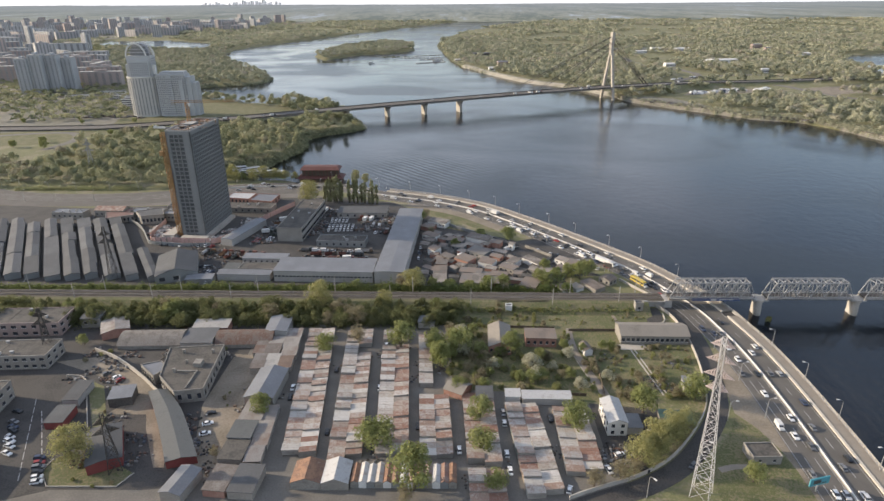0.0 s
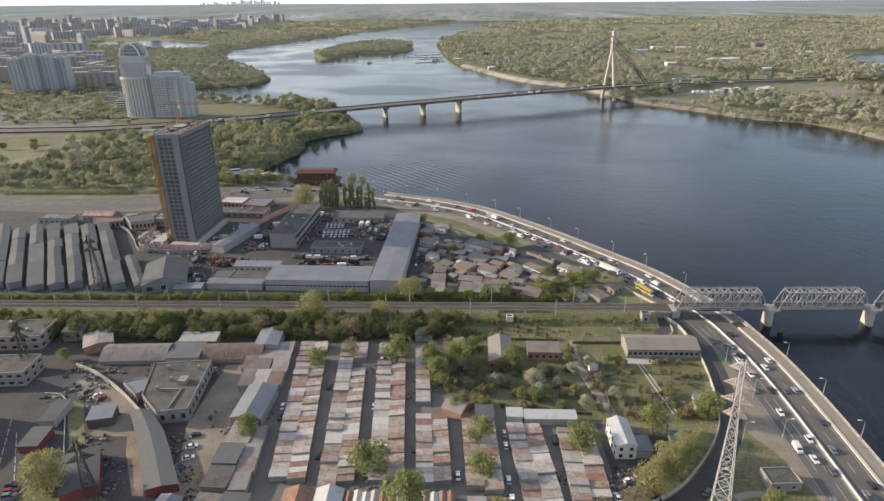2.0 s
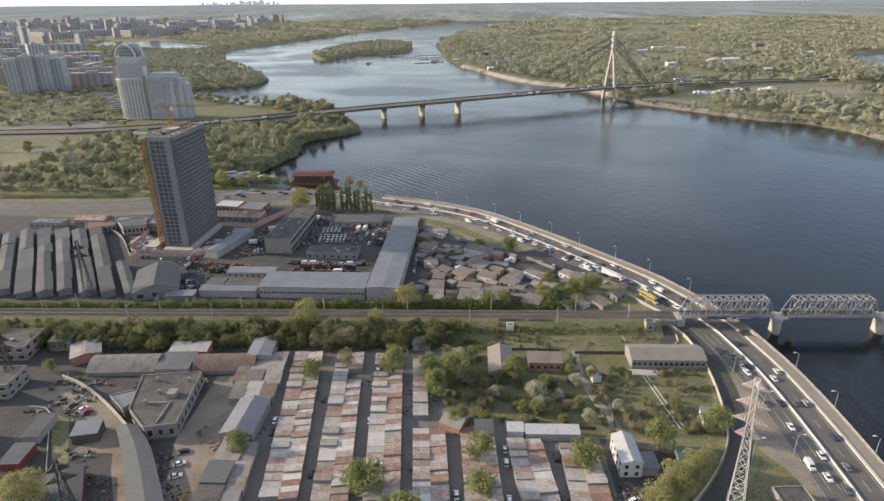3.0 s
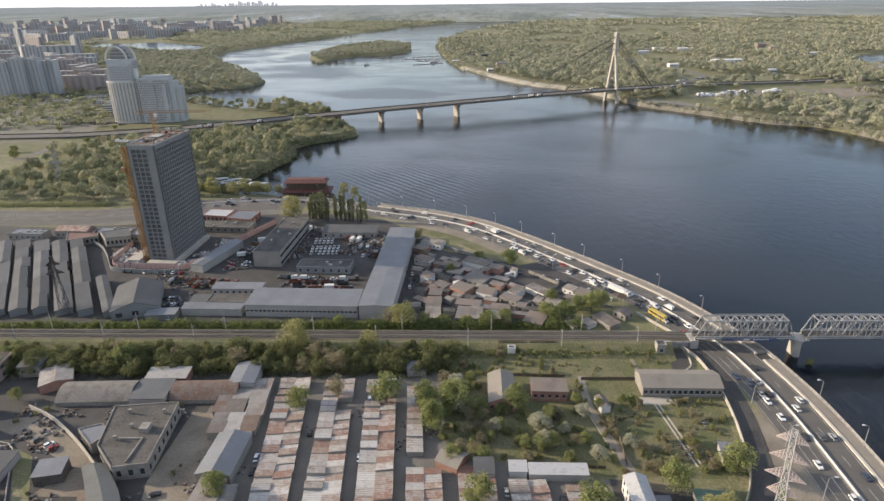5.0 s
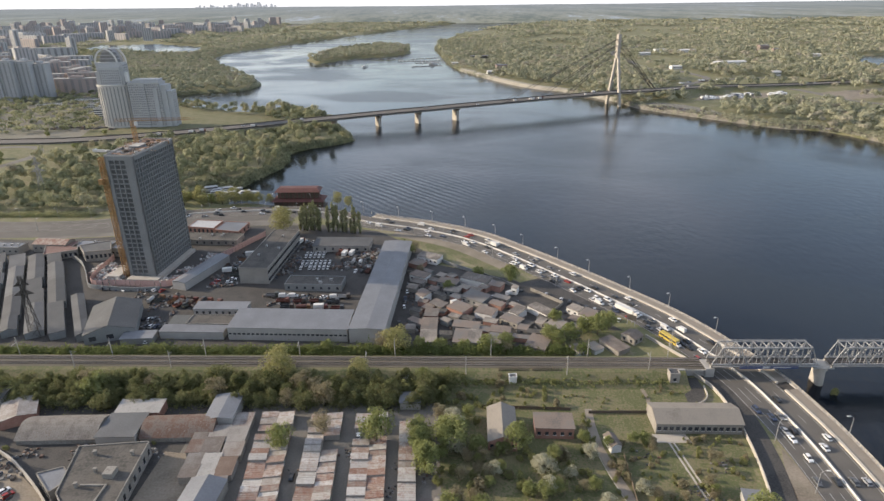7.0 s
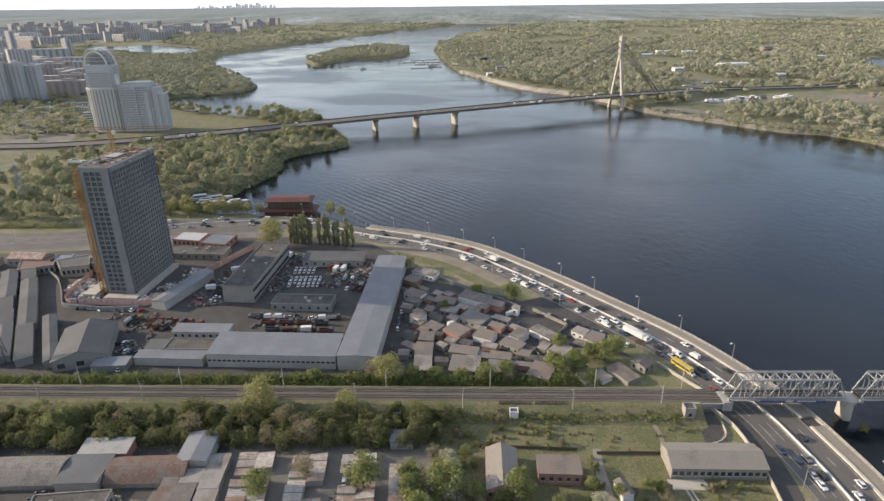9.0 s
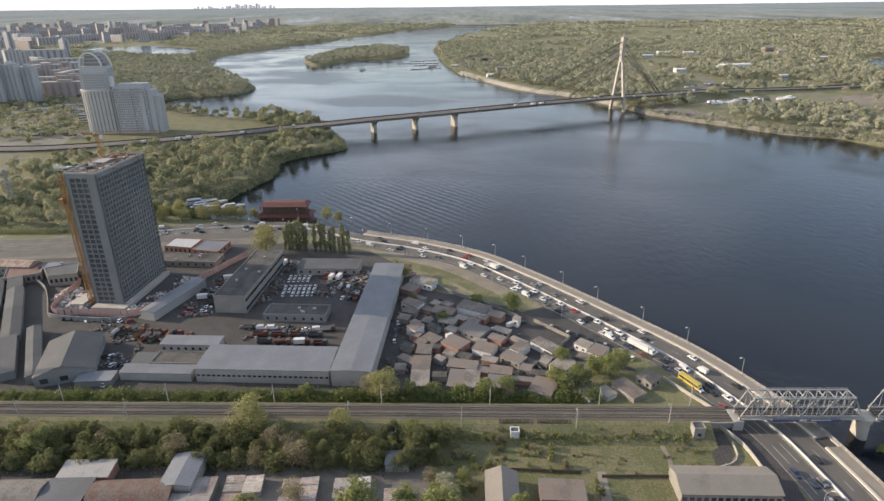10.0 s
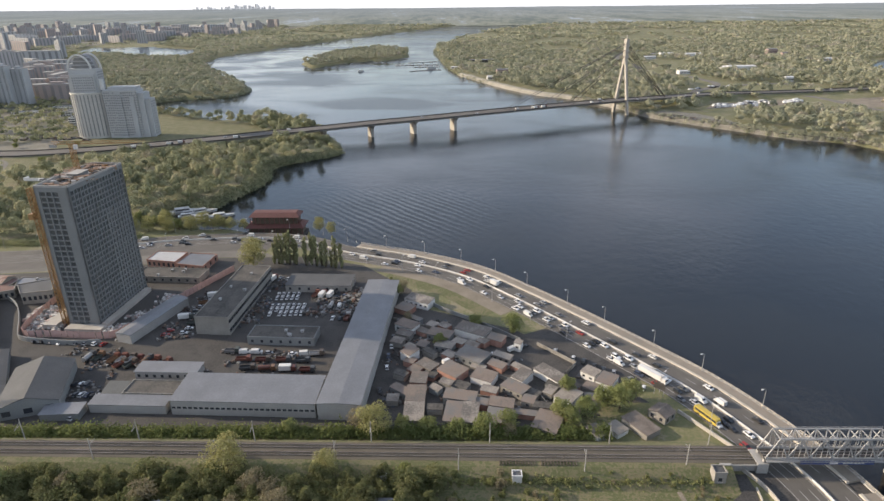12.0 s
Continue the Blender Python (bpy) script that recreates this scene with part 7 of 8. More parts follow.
# the truck yard
for row in range(5):
    parked(("white_car",), -94 + row * 0.3, 449 - row * 5.2 - (4 if row > 1 else 0), 2.9, 0.1, 7 if row > 1 else 5, 90, 0.2, 0.06)
parked(("dumper", "boxtruck", "tanker"), -70, 462, 4.2, -0.2, 5, 80)
parked(("dumper", "boxtruck", "tanker", "suv"), -72, 448, 4.4, -0.4, 5, 75)
parked(("dumper", "tanker", "van"), -60, 434, 4.4, -0.3, 4, 85)
parked(("dumper", "boxtruck", "sedan"), -57, 420, 4.0, -0.3, 3, 85)
parked(("dumper", "tanker", "dumper"), -92, 378, 9.5, -0.4, 4, 2)
parked(("dumper", "tanker", "boxtruck"), -88, 370, 9.5, -0.4, 4, 4)
parked(("dumper", "tanker"), -72, 361, 8.5, -0.4, 3, 8)
parked(("sedan", "dumper", "van", "hatch"), -100, 385, 6.0, -0.3, 8, 5)
parked(("dumper", "sedan", "boxtruck", "hatch"), -141, 402, 1.0, 4.4, 12, 15)
parked(("sedan", "dumper", "hatch", "tanker"), -132, 404, 0.8, 4.6, 11, 10)
parked(("sedan", "hatch", "suv"), -205, 396, 4.6, -0.4, 9, 70)
parked(("dumper", "tanker", "dumper"), -168, 380, 4.2, -0.5, 9, 80)
parked(("dumper", "dumper", "sedan"), -150, 374, 5.2, 0.2, 5, 60)
parked(("sedan", "hatch", "suv", "van"), -182, 362, 3.2, -0.6, 9, 80)
parked(("sedan", "hatch", "suv"), -158, 350, 3.0, -0.2, 6, 75)
parked(("sedan", "hatch", "suv"), -150, 334, 0.2, 5.0, 4, 80)
parked(("sedan", "hatch", "suv", "boxtruck"), -112, 470, 4.5, 0.1, 5, 80)
parked(("boxtruck", "van"), -140, 470, 0.5, 7.0, 3, 70)
parked(("sedan", "hatch", "suv", "van"), 5, 376, 5.5, 2.0, 8, 40, 1.5, 0.3)
parked(("sedan", "hatch", "suv"), -24, 345, 0.3, 9.0, 9, 95, 1.0, 0.4)
parked(("sedan", "hatch", "suv"), 58, 385, 4.0, -3.0, 7, 70, 1.0, 0.2)
parked(("sedan", "hatch", "suv"), -218, 345, -7.0, 11.0, 9, 122, 0.8, 0.4)


# ---- lamps, masts and poles ----
def street_lamp_kind():
    t = thing("street_lamp", pose(0, 0, -20), "tall grey steel street lamp with a curved arm", "street lamp", "street lamps")
    bm = bmesh.new()
    tube(bm, (0, 0, 0), (0, 0, 8.6), 0.16, 0.10, 8)
    part("pole", bm, M["steel"], t)
    bm = bmesh.new()
    last_ = Vector((0, 0, 8.5))
    for i in range(1, 7):
        a = math.pi / 2 * i / 6
        q = Vector((-1.9 * (1 - math.cos(a)), 0, 8.5 + 1.4 * math.sin(a)))
        tube(bm, last_, q, 0.08, 0.07, 6)
        last_ = q
    arm = part("arm", bm, M["steel"], t)
    part("lamp_head", boxes((-2.9, -1.7, -0.22, 0.22, 9.8, 10.05)), M["white"], arm)
    PROTO["lamp"] = [t, False]


street_lamp_kind()
s = cuts[np.argmin(np.hypot(road_line[:, 0] - 157, road_line[:, 1] - 192))] - 47
while s < total - 20:
    i = at_s(s)
    q, k_ = road_line[i], normals(road_line)[i]
    if not 286 < q[1] < 330:
        put_kind("lamp", pose(q[0] + k_[0] * 0.1, q[1] + k_[1] * 0.1, 0.3 if i < quay_n else 0, 0, 0, math.degrees(math.atan2(k_[1], k_[0]))))
        if s % 2 < 1.2 and i > 4:
            put_kind("lamp", pose(q[0] - k_[0] * 28.9, q[1] - k_[1] * 28.9, 0, 0, 0, math.degrees(math.atan2(k_[1], k_[0])) + 180))
    s += 28.5
for x, y, r in ((67, 163, 120), (92, 181, 150), (112, 205, 170)):
    put_kind("lamp", pose(x, y, 0, 0, 0, r))


def lattice_mast(x, y, rot, base, top, high, mat, label, arms, w=0.28, armmat=None, lean=0.0):
    """A pylon of four legs with crossed bracing and arms."""
    t = thing("lattice_mast", pose(x, y, 0, 0, lean, 0) @ pose(0, 0, 0, 0, 0, rot), label, "pylon")
    n_ = max(6, int(high / 4))
    wid = lambda z: base + (top - base) * min(1, z / (high * 0.8))
    lev = [high * (1 - (1 - i / n_) ** 1.25) for i in range(n_ + 1)]
    corner = lambda z, i: Vector(((-1, 1, 1, -1)[i] * wid(z) / 2, (-1, -1, 1, 1)[i] * wid(z) / 2, z))
    for i in range(4):
        bm = bmesh.new()
        rings = []
        for z in (0, high * 0.8, high):
            c = corner(z, i)
            rings.append([bm.verts.new(c + Vector((a * w / 2, b * w / 2, 0))) for a, b in ((-1, -1), (1, -1), (1, 1), (-1, 1))])
        for a, b in zip(rings[:-1], rings[1:]):
            for j in range(4):
                bm.faces.new((a[j], a[(j + 1) % 4], b[(j + 1) % 4], b[j]))
        bm.faces.new(rings[0][::-1]); bm.faces.new(rings[-1])
        part("leg", bm, M[mat], t)
        bm = bmesh.new()
        j = (i + 1) % 4
        for a, b in zip(lev[:-1], lev[1:]):
            bar(bm, corner(a, i), corner(b, j), w * 0.6)
            bar(bm, corner(a, j), corner(b, i), w * 0.6)
            bar(bm, corner(b, i), corner(b, j), w * 0.6)
        tagged(part("bracing", bm, M[mat], t), kind="stuff")
    for z, reach in arms:
        for s_ in (-1, 1):
            bm = bmesh.new()
            tip = Vector((s_ * reach, 0, z))
            for i in ((0, 3) if s_ < 0 else (1, 2)):
                bar(bm, corner(z, i), tip, w * 0.7)
                bar(bm, corner(min(high, z + 2.4), i), tip, w * 0.7)
                for u in (0.0, 0.2, 0.4, 0.6, 0.8):
                    bar(bm, corner(z, i).lerp(tip, u), corner(min(high, z + 2.4), i).lerp(tip, u), w * 0.7)
                    bar(bm, corner(z, i).lerp(tip, u), corner(min(high, z + 2.4), i).lerp(tip, u + 0.2), w * 0.6)
            ia, ib = (0, 3) if s_ < 0 else (1, 2)
            for u in (0.1, 0.25, 0.4, 0.55, 0.7):
                bar(bm, corner(z, ia).lerp(tip, u), corner(z, ib).lerp(tip, u + 0.15), w * 0.7)
                bar(bm, corner(z, ib).lerp(tip, u), corner(z, ia).lerp(tip, u + 0.15), w * 0.7)
            part("arm", bm, M[armmat or mat], t)
    return t


lattice_mast(86.0, 164.3, -35, 6.2, 1.3, 63, "lattice_paint", "tall pale steel lattice pylon with pinkish cross arms", ((44, 3.4), (49, 4.6), (54.5, 4.4), (60, 3.6)), 0.15, "arm_paint", -2.2)
lattice_mast(-124.5, 175, 30, 4.6, 1.2, 25, "dark_steel", "dark steel lattice pylon over the sheds", ((17, 4.5), (21, 3.5)), 0.26)
lattice_mast(-196, 252, 20, 4.2, 1.2, 26, "dark_steel", "dark steel lattice pylon in the works yard", ((18, 4.0), (22, 3.2)), 0.22)
lattice_mast(-211, 341, 20, 5.0, 1.4, 34, "dark_steel", "dark steel lattice pylon beside the railway", ((24, 4.5), (29, 3.5)), 0.24)
lattice_mast(-352, 575, 20, 6.0, 1.4, 38, "steel", "grey steel lattice pylon among trees", ((26, 5.5), (32, 4.0)), 0.26)


def catenary(x, side):
    t = thing("catenary_pole", pose(x, RAILY(x) + side * 5.5 - (3.2 if side < 0 and -34 < x < 76 else 0), 3.6), "thin concrete pole carrying the overhead line", "pole", "catenary poles")
    bm = bmesh.new()
    tube(bm, (0, 0, -0.4), (0, 0, 9.5), 0.22, 0.14, 7)
    part("pole", bm, M["concrete"], t)
    bm = bmesh.new()
    bar(bm, (0, 0, 7.0), (0, -side * 3.6, 6.6), 0.09)
    bar(bm, (0, 0, 8.2), (0, -side * 3.6, 6.7), 0.07)
    part("bracket", bm, M["steel"], t)


for i, x in enumerate((-260, -215, -170, -125, -80, -35, 10, 55, 92)):
    catenary(x, -1)
    catenary(x + 12, 1)

# ---- tower site: hoist, crane, roof clutter and fence ----
hoist = thing("construction_hoist", pose(-199.6, 414.2, 0, 0, 0, -3.5) @ Matrix.Diagonal((1.25, 1.2, 1, 1)), "orange steel hoist mast fixed to the tower", "hoist")
for i, (a, b) in enumerate(((-1, -1), (1, -1), (1, 1), (-1, 1))):
    bm = bmesh.new()
    bar(bm, (a, b, 0), (a, b, 76), 0.3)
    part("leg", bm, M["orange"], hoist)
bm = bmesh.new()
for j in range(38):
    z = 2 * j
    for (a, b), (c, d) in (((-1, -1), (1, -1)), ((1, -1), (1, 1)), ((1, 1), (-1, 1)), ((-1, 1), (-1, -1))):
        bar(bm, (a, b, z), (c, d, z + 2), 0.2)
        bar(bm, (a, b, z + 2), (c, d, z + 2), 0.2)
tagged(part("bracing", bm, M["orange"], hoist), kind="stuff")
part("cabin", boxes((-3.2, -1.2, -1.2, 1.2, 60, 63)), M["orange"], hoist)
crane = thing("tower_crane", pose(-191.5, 442, 0, 0, 0, 4), "orange tower crane with a lattice jib", "crane")
for a, b in ((-1, -1), (1, -1), (1, 1), (-1, 1)):
    bm = bmesh.new()
    bar(bm, (a, b, TH - 1.0), (a, b, 92), 0.28)
    part("leg", bm, M["orange"], crane)
bm = bmesh.new()
for j in range(38, 46):
    for (a, b), (c, d) in (((-1, -1), (1, -1)), ((1, -1), (1, 1)), ((1, 1), (-1, 1)), ((-1, 1), (-1, -1))):
        bar(bm, (a, b, 2 * j), (c, d, 2 * j + 2), 0.16)
tagged(part("bracing", bm, M["orange"], crane), kind="stuff")
bm = bmesh.new()
for y, z in ((-0.7, 92), (0.7, 92), (0, 93.4)):
    bar(bm, (-11, y, z), (34, y, z), 0.2)
for j in range(32):
    bar(bm, (-10 + 1.5 * j, -0.7, 92), (-9.2 + 1.5 * j, 0, 93.4), 0.12)
    bar(bm, (-9.2 + 1.5 * j, 0, 93.4), (-8.5 + 1.5 * j, 0.7, 92), 0.12)
part("jib", bm, M["orange"], crane)
part("counterweight", boxes((-11, -8, -0.9, 0.9, 90.2, 92)), M["concrete"], crane)
part("cabin", boxes((0.9, 2.6, -1.0, 1.0, 89.3, 91.6)), M["white"], crane)
for i in range(40):
    w, d, h = crng.uniform(0.6, 3.6), crng.uniform(0.5, 3.0), crng.uniform(0.3, 2.4)
    q = tower.matrix_basis @ Vector((crng.uniform(-15.5, -2.2), crng.uniform(2.5, 44), TH - 1.0))
    t = thing("building_material", pose(q.x, q.y, q.z, 0, 0, crng.uniform(0, 90)), ("stack of boards on the unfinished roof", "steel formwork on the unfinished roof", "pallet of blocks on the unfinished roof")[i % 3], "material", "roof materials")
    part("load", boxes((-w / 2, w / 2, -d / 2, d / 2, 0.12, h), ), M[("orange", "dark_steel", "pale_concrete", "bark", "steel")[i % 5]], t)
    part("pallet", boxes((-w / 2, w / 2, -d / 2, d / 2, 0, 0.12)), M["bark"], t)
top = thing("roof_structure", tower.matrix_basis @ pose(-10, 24, TH - 1.0), "concrete stair head on the unfinished roof", "structure")
part("wall", boxes((-3, 3, -5, 4, 0, 2.6)), M["grey_render"], top)
part("slab", boxes((-3.4, 3.4, -5.4, 4.4, 2.6, 2.85)), M["concrete"], top)
for i in range(34):
    u, w_ = crng.uniform(-22, -1.0), crng.uniform(3.0, 9.5)
    q = tower.matrix_basis @ Vector((u, crng.uniform(16, 46) if u < -17 else crng.uniform(1.5, 46), TH - 0.8))
    t = thing("formwork_panel", pose(q.x, q.y, q.z, crng.uniform(-9, 9), crng.uniform(-7, 7), crng.choice((0, 0, 90)) + crng.uniform(-14, 14)), "pale formwork panel with props on the unfinished roof", "formwork", "roof formwork")
    part("sheet", boxes((-w_ / 2, w_ / 2, -0.9, 0.9, 1.5, 1.66)), M["timber"], t)
    prop = part("prop", boxes((-0.1, 0.1, -0.1, 0.1, -0.6, 1.5)), M["orange" if i % 3 == 0 else "steel"], t)
    prop.matrix_basis = pose(-w_ / 2 + 0.3, -0.7, 0)
    for a, b in ((-w_ / 2 + 0.3, 0.7), (w_ / 2 - 0.3, -0.7), (w_ / 2 - 0.3, 0.7)):
        again(prop, pose(a, b, 0))
stage = thing("loading_platform", tower.matrix_basis @ pose(-26.5, 16, TH - 0.6), "pale loading platform jutting from the unfinished roof", "platform")
part("deck", boxes((-6.5, 1.5, -2, 2, 0, 0.3), (-6.5, -6.3, -2, 2, 0.3, 1.4), (-6.5, 1.5, -2, -1.8, 0.3, 1.4)), M["white"], stage)
part("beam", boxes((-6, 9.5, -1.6, -1.3, -0.4, 0), (-6, 9.5, 1.3, 1.6, -0.4, 0)), M["steel"], stage)
fence = thing("site_fence", pose(0, 0, 0), "faded red site fence of upright panels", "fence")
fl = spline([(-222, 442), (-217, 404), (-200, 401), (-176, 399), (-166, 401), (-160, 414), (-146, 452), (-132, 484)], 3.0)
pn = part("panel", boxes((-1.42, 1.42, -0.06, 0.06, 0.0, 4.0), (-1.45, -1.3, -0.1, 0.1, 0, 4.3), (1.3, 1.45, -0.1, 0.1, 0, 4.3)), M["red_paint"], fence)
used_ = False
for a, b in zip(fl[:-1], fl[1:]):
    m_ = pose(*(a + b) / 2, 0.02, 0, 0, math.degrees(math.atan2(b[1] - a[1], b[0] - a[0])))
    if used_:
        again(pn, m_)
    else:
        pn.matrix_basis, used_ = m_, True
pod = thing("podium", pose(-179.3, 411.5, 0, 0, 0, -3.5), "low pale concrete podium under construction", "building")
part("slab", boxes((-30, -22.5, -4, 40, 0, 2.6), (-17, 3, -6, -0.2, 0, 1.6), (0.2, 4, 0, 44, 0, 2.2)), M["pale_concrete"], pod)

# ---- floating restaurant and boats ----
rest = thing("floating_restaurant", pose(-126, 566, WATER, 0, 0, 0) @ Matrix.Diagonal((1, 1, 1.35, 1)), "dark red two-tiered floating restaurant on the river", "boat")
part("hull", boxes((-22, 22, -8, 8, -1.5, 1.2)), M["dark_steel"], rest)
for z, w, d, nm in ((1.2, 20, 7, "lower_deck"), (7.2, 17, 5.5, "upper_deck")):
    part(nm, boxes((-w, w, -d, d, z, z + 4.2)), M["bark"], rest)
    bm = bmesh.new()
    v_ = box(bm, -w - 2.2, w + 2.2, -d - 2.2, d + 2.2, z + 4.0, z + 6.2)
    for q in v_[4:]:
        q.co.x *= 0.86
        q.co.y *= 0.45
    for q in v_[:4]:
        q.co.z += 0.25
    part("roof", bm, M["pagoda"], rest)
    pl = part("column", boxes((-0.25, 0.25, -0.25, 0.25, z, z + 4.2)), M["pagoda"], rest)
    pl.matrix_basis = pose(-w - 1, -d - 1, 0)
    for i in range(1, 11):
        again(pl, pose(-w - 1 + i * (2 * w + 2) / 10, -d - 1, 0))
for x, y, r, s_ in ((-219, 617, 25, 1.3), (-204, 617, 28, 1.1), (-196, 600, 25, 1.2), (-184, 606, 25, 1.0), (-212, 606, 20, 0.9), (-214, 614, 22, 0.8)):
    t = thing("yacht", pose(x, y, WATER, 0, 0, r) @ Matrix.Diagonal((s_, s_, s_, 1)), "white motor yacht moored by the bank", "boat", "moored yachts")
    bm = bmesh.new()
    hull = [(-9, -2.4), (5, -2.6), (9, -1.2), (11, 0), (9, 1.2), (5, 2.6), (-9, 2.4)]
    lo = [bm.verts.new((a * 0.93, b * 0.75, -0.4)) for a, b in hull]
    hi = [bm.verts.new((a, b, 1.7)) for a, b in hull]
    for i in range(7):
        bm.faces.new((lo[i], lo[(i + 1) % 7], hi[(i + 1) % 7], hi[i]))
    bm.faces.new(hi); bm.faces.new(lo[::-1])
    part("hull", bm, M["boat_paint"], t)
    bm = bmesh.new()
    v_ = box(bm, -7, 3.5, -1.8, 1.8, 1.7, 3.6)
    for q in v_[4:]:
        q.co.x = q.co.x * 0.8 - 0.4
    part("cabin", bm, M["boat_paint"], t)
    part("glazing", boxes((-5.5, 2.2, -1.84, 1.84, 2.3, 3.0)), M["glass"], t)

# ---- boards ----
bb = thing("billboard", pose(126.6, 166, 0, 0, 0, 15), "cyan billboard on a steel post", "billboard")
part("board", boxes((-4, 4, -0.2, 0.2, 3.6, 6.6)), M["cyan"], bb)
part("post", boxes((-0.25, 0.25, 0.2, 0.6, 0, 5.5)), M["steel"], bb)
part("emblem", boxes((-2.6, 0.4, -0.24, -0.2, 4.3, 5.9), (0.9, 2.8, -0.24, -0.2, 4.3, 4.6)), M["dark_steel"], bb)
ban = thing("banner", pose(0, 0, 0), "long dark blue banner hung on the railway bridge", "banner")
part("cloth", boxes((132, 158, 302.42, 302.6, 4.7, 6.3)), M["blue"], ban)
part("emblem", boxes((142.3, 145.2, 302.35, 302.42, 5.0, 6.0)), M["white"], ban)
for i in range(6):
    part("bar", boxes((147 + 1.3 * i, 148 + 1.3 * i, 302.35, 302.42, 5.2, 5.8)), M["white"], ban)
sg = thing("road_sign", pose(97, 350, 0, 0, 0, -40), "dark sign board on two posts beside the road", "sign")
part("board", boxes((-2.5, 2.5, -0.1, 0.1, 3.5, 6.5)), M["dark_steel"], sg)
for a in (-2, 2):
    part("post", boxes((a - 0.1, a + 0.1, 0.1, 0.3, 0, 6.2)), M["steel"], sg)

# ---- the city upstream ----
M["hazy_tower"] = bpy.data.materials.new("hazy_tower")       # skyline towers, part of the glowing distance; the glow paints the haze over them
M["hazy_tower"].use_nodes = True
hp = M["hazy_tower"].node_tree.nodes["Principled BSDF"]
hp.inputs["Base Color"].default_value, hp.inputs["Emission Color"].default_value, hp.inputs["Emission Strength"].default_value = (0.3, 0.3, 0.3, 1), (0.30, 0.31, 0.32, 1), 0.9
def block(x, y, w, d, h, rot, wall="brick_block", bays=5, label="tall pale apartment block with rows of balconies", lift=True, notch=0.0):
    t = thing("apartment_block", pose(x, y, 0, 0, 0, rot), label, "building", "apartment blocks")
    part("wall", boxes((0, w, 0, d, -0.3, h)), M[wall], t)
    if y < 2400:
        part("roof", boxes((-0.3, w + 0.3, -0.3, d + 0.3, h, h + 0.9)), M["concrete"], t)
    st = w / bays
    if y < 1400:
        tagged(part("balcony", boxes(*[((i + 0.28) * st, (i + 0.72) * st, -1.3, 0.1, z, z + 1.1) for i in range(bays) for z in np.arange(2.5, h - 2, 3.0)]), M[wall], t), kind="stuff")
        tagged(part("glazing", boxes(*[((i + 0.3) * st, (i + 0.7) * st, -0.08, 0.1, 2, h - 1.5) for i in range(bays)]), M["far_glass"], t), kind="stuff")
    else:
        tagged(part("glazing", boxes(*[((i + 0.3) * st, (i + 0.7) * st, -0.1, 0.1, 2, h - 1.5) for i in range(bays)], *[(w - 0.1, w + 0.1, d * 0.3, d * 0.7, 2, h - 1.5)]), M["far_glass"], t), kind="stuff")
    if lift and y < 2400:
        part("lift_house", boxes((w * 0.35, w * 0.65, d * 0.25, d * 0.75, h + 0.9, h + 4.5)), M[wall], t)
    return t


# towers with stepped roofs
for i, (x, y, h) in enumerate(((-805, 1150, 62), (-783, 1157, 68), (-762, 1172, 66), (-746, 1190, 60))):
    block(x, y, 22, 22, h, 8, "pale_facade", 3, "tall grey apartment tower of a close group")
# long brick blocks round courts
for x, y, w, h, rot in ((-735, 1225, 80, 30, 6), (-770, 1330, 60, 30, 4), (-850, 1440, 60, 30, 6), (-960, 1580, 60, 34, 6), (-900, 1330, 60, 34, 8), (-930, 1500, 60, 36, 8)):
    block(x, y, w, 15, h, rot, "red_block", bays=6, label="long brick apartment block with balconies")
for i in range(7):
    for j in range(5):
        x, y = -1040 + 70 * i - 60 * j, 1290 + 105 * j + 12 * i
        if x < -0.78 * y - 60 or i % 3 == 2 or x + 60 > -640 - (y - 1270) * 0.76:
            continue
        block(x, y, 52, 14, 27 + (i * 7 + j * 5) % 10, 6 if (i + j) % 2 else 96, "red_block", 5, "brick apartment block round a court", False)
for x, y, w, d, h in ((-640, 1120, 45, 14, 7), (-600, 1075, 40, 14, 6), (-680, 1080, 40, 12, 6), (-560, 1050, 30, 16, 8), (-520, 965, 22, 20, 16)):
    building("school_building", "low pale building with rows of windows", "building", (x, y), (w, d, h), 5, "white", "grey_roof", "flat", (10, max(2, int(h / 3.2))), "S", win=(2.2, 1.5))
yrng = random.Random(8)
for y in range(1660, 4700, 118):
    edge = -930 - (y - 1700) * 0.62 if y < 2150 else (-1580 if y < 2950 else -1320 if y < 3400 else -1150)
    lim = -0.76 * y - 60
    x = edge - yrng.uniform(10, 60)
    while x > lim:
        tall = yrng.random() < 0.34
        w = yrng.uniform(24, 40) if tall else yrng.uniform(60, 120)
        block(x - w, y + yrng.uniform(-45, 45), w, 18, yrng.uniform(42, 70) if tall else yrng.uniform(24, 38), yrng.choice((6, 6, -30, 50)), bays=4 if tall else 6, wall=yrng.choice(("brick_block", "brick_block", "pale_facade", "red_block")), lift=tall)
        x -= w + yrng.uniform(25, 75) * (1 + y / 5000)
for i in range(24):
    x = -1880 + i * 25 + yrng.uniform(-9, 9)
    block(x, 4895, yrng.uniform(11, 26), 20, yrng.uniform(124, 146) + 16 * math.exp(-((i - 15) / 5) ** 2), 35, "hazy_tower", 2, "pale towers of a far district on the skyline", False)
wood("city_trees", "street trees and parks between the blocks", [[(-480, 880), (-560, 1180), (-900, 1600), (-1150, 2050), (-1300, 2900), (-1000, 4850), (-4200, 4850), (-2600, 2600), (-1200, 900), (-640, 860)]], 16, 10, 46, 1.7, "canopy_mid", (-3000, -450, 870, 2600), clear=0.0001)
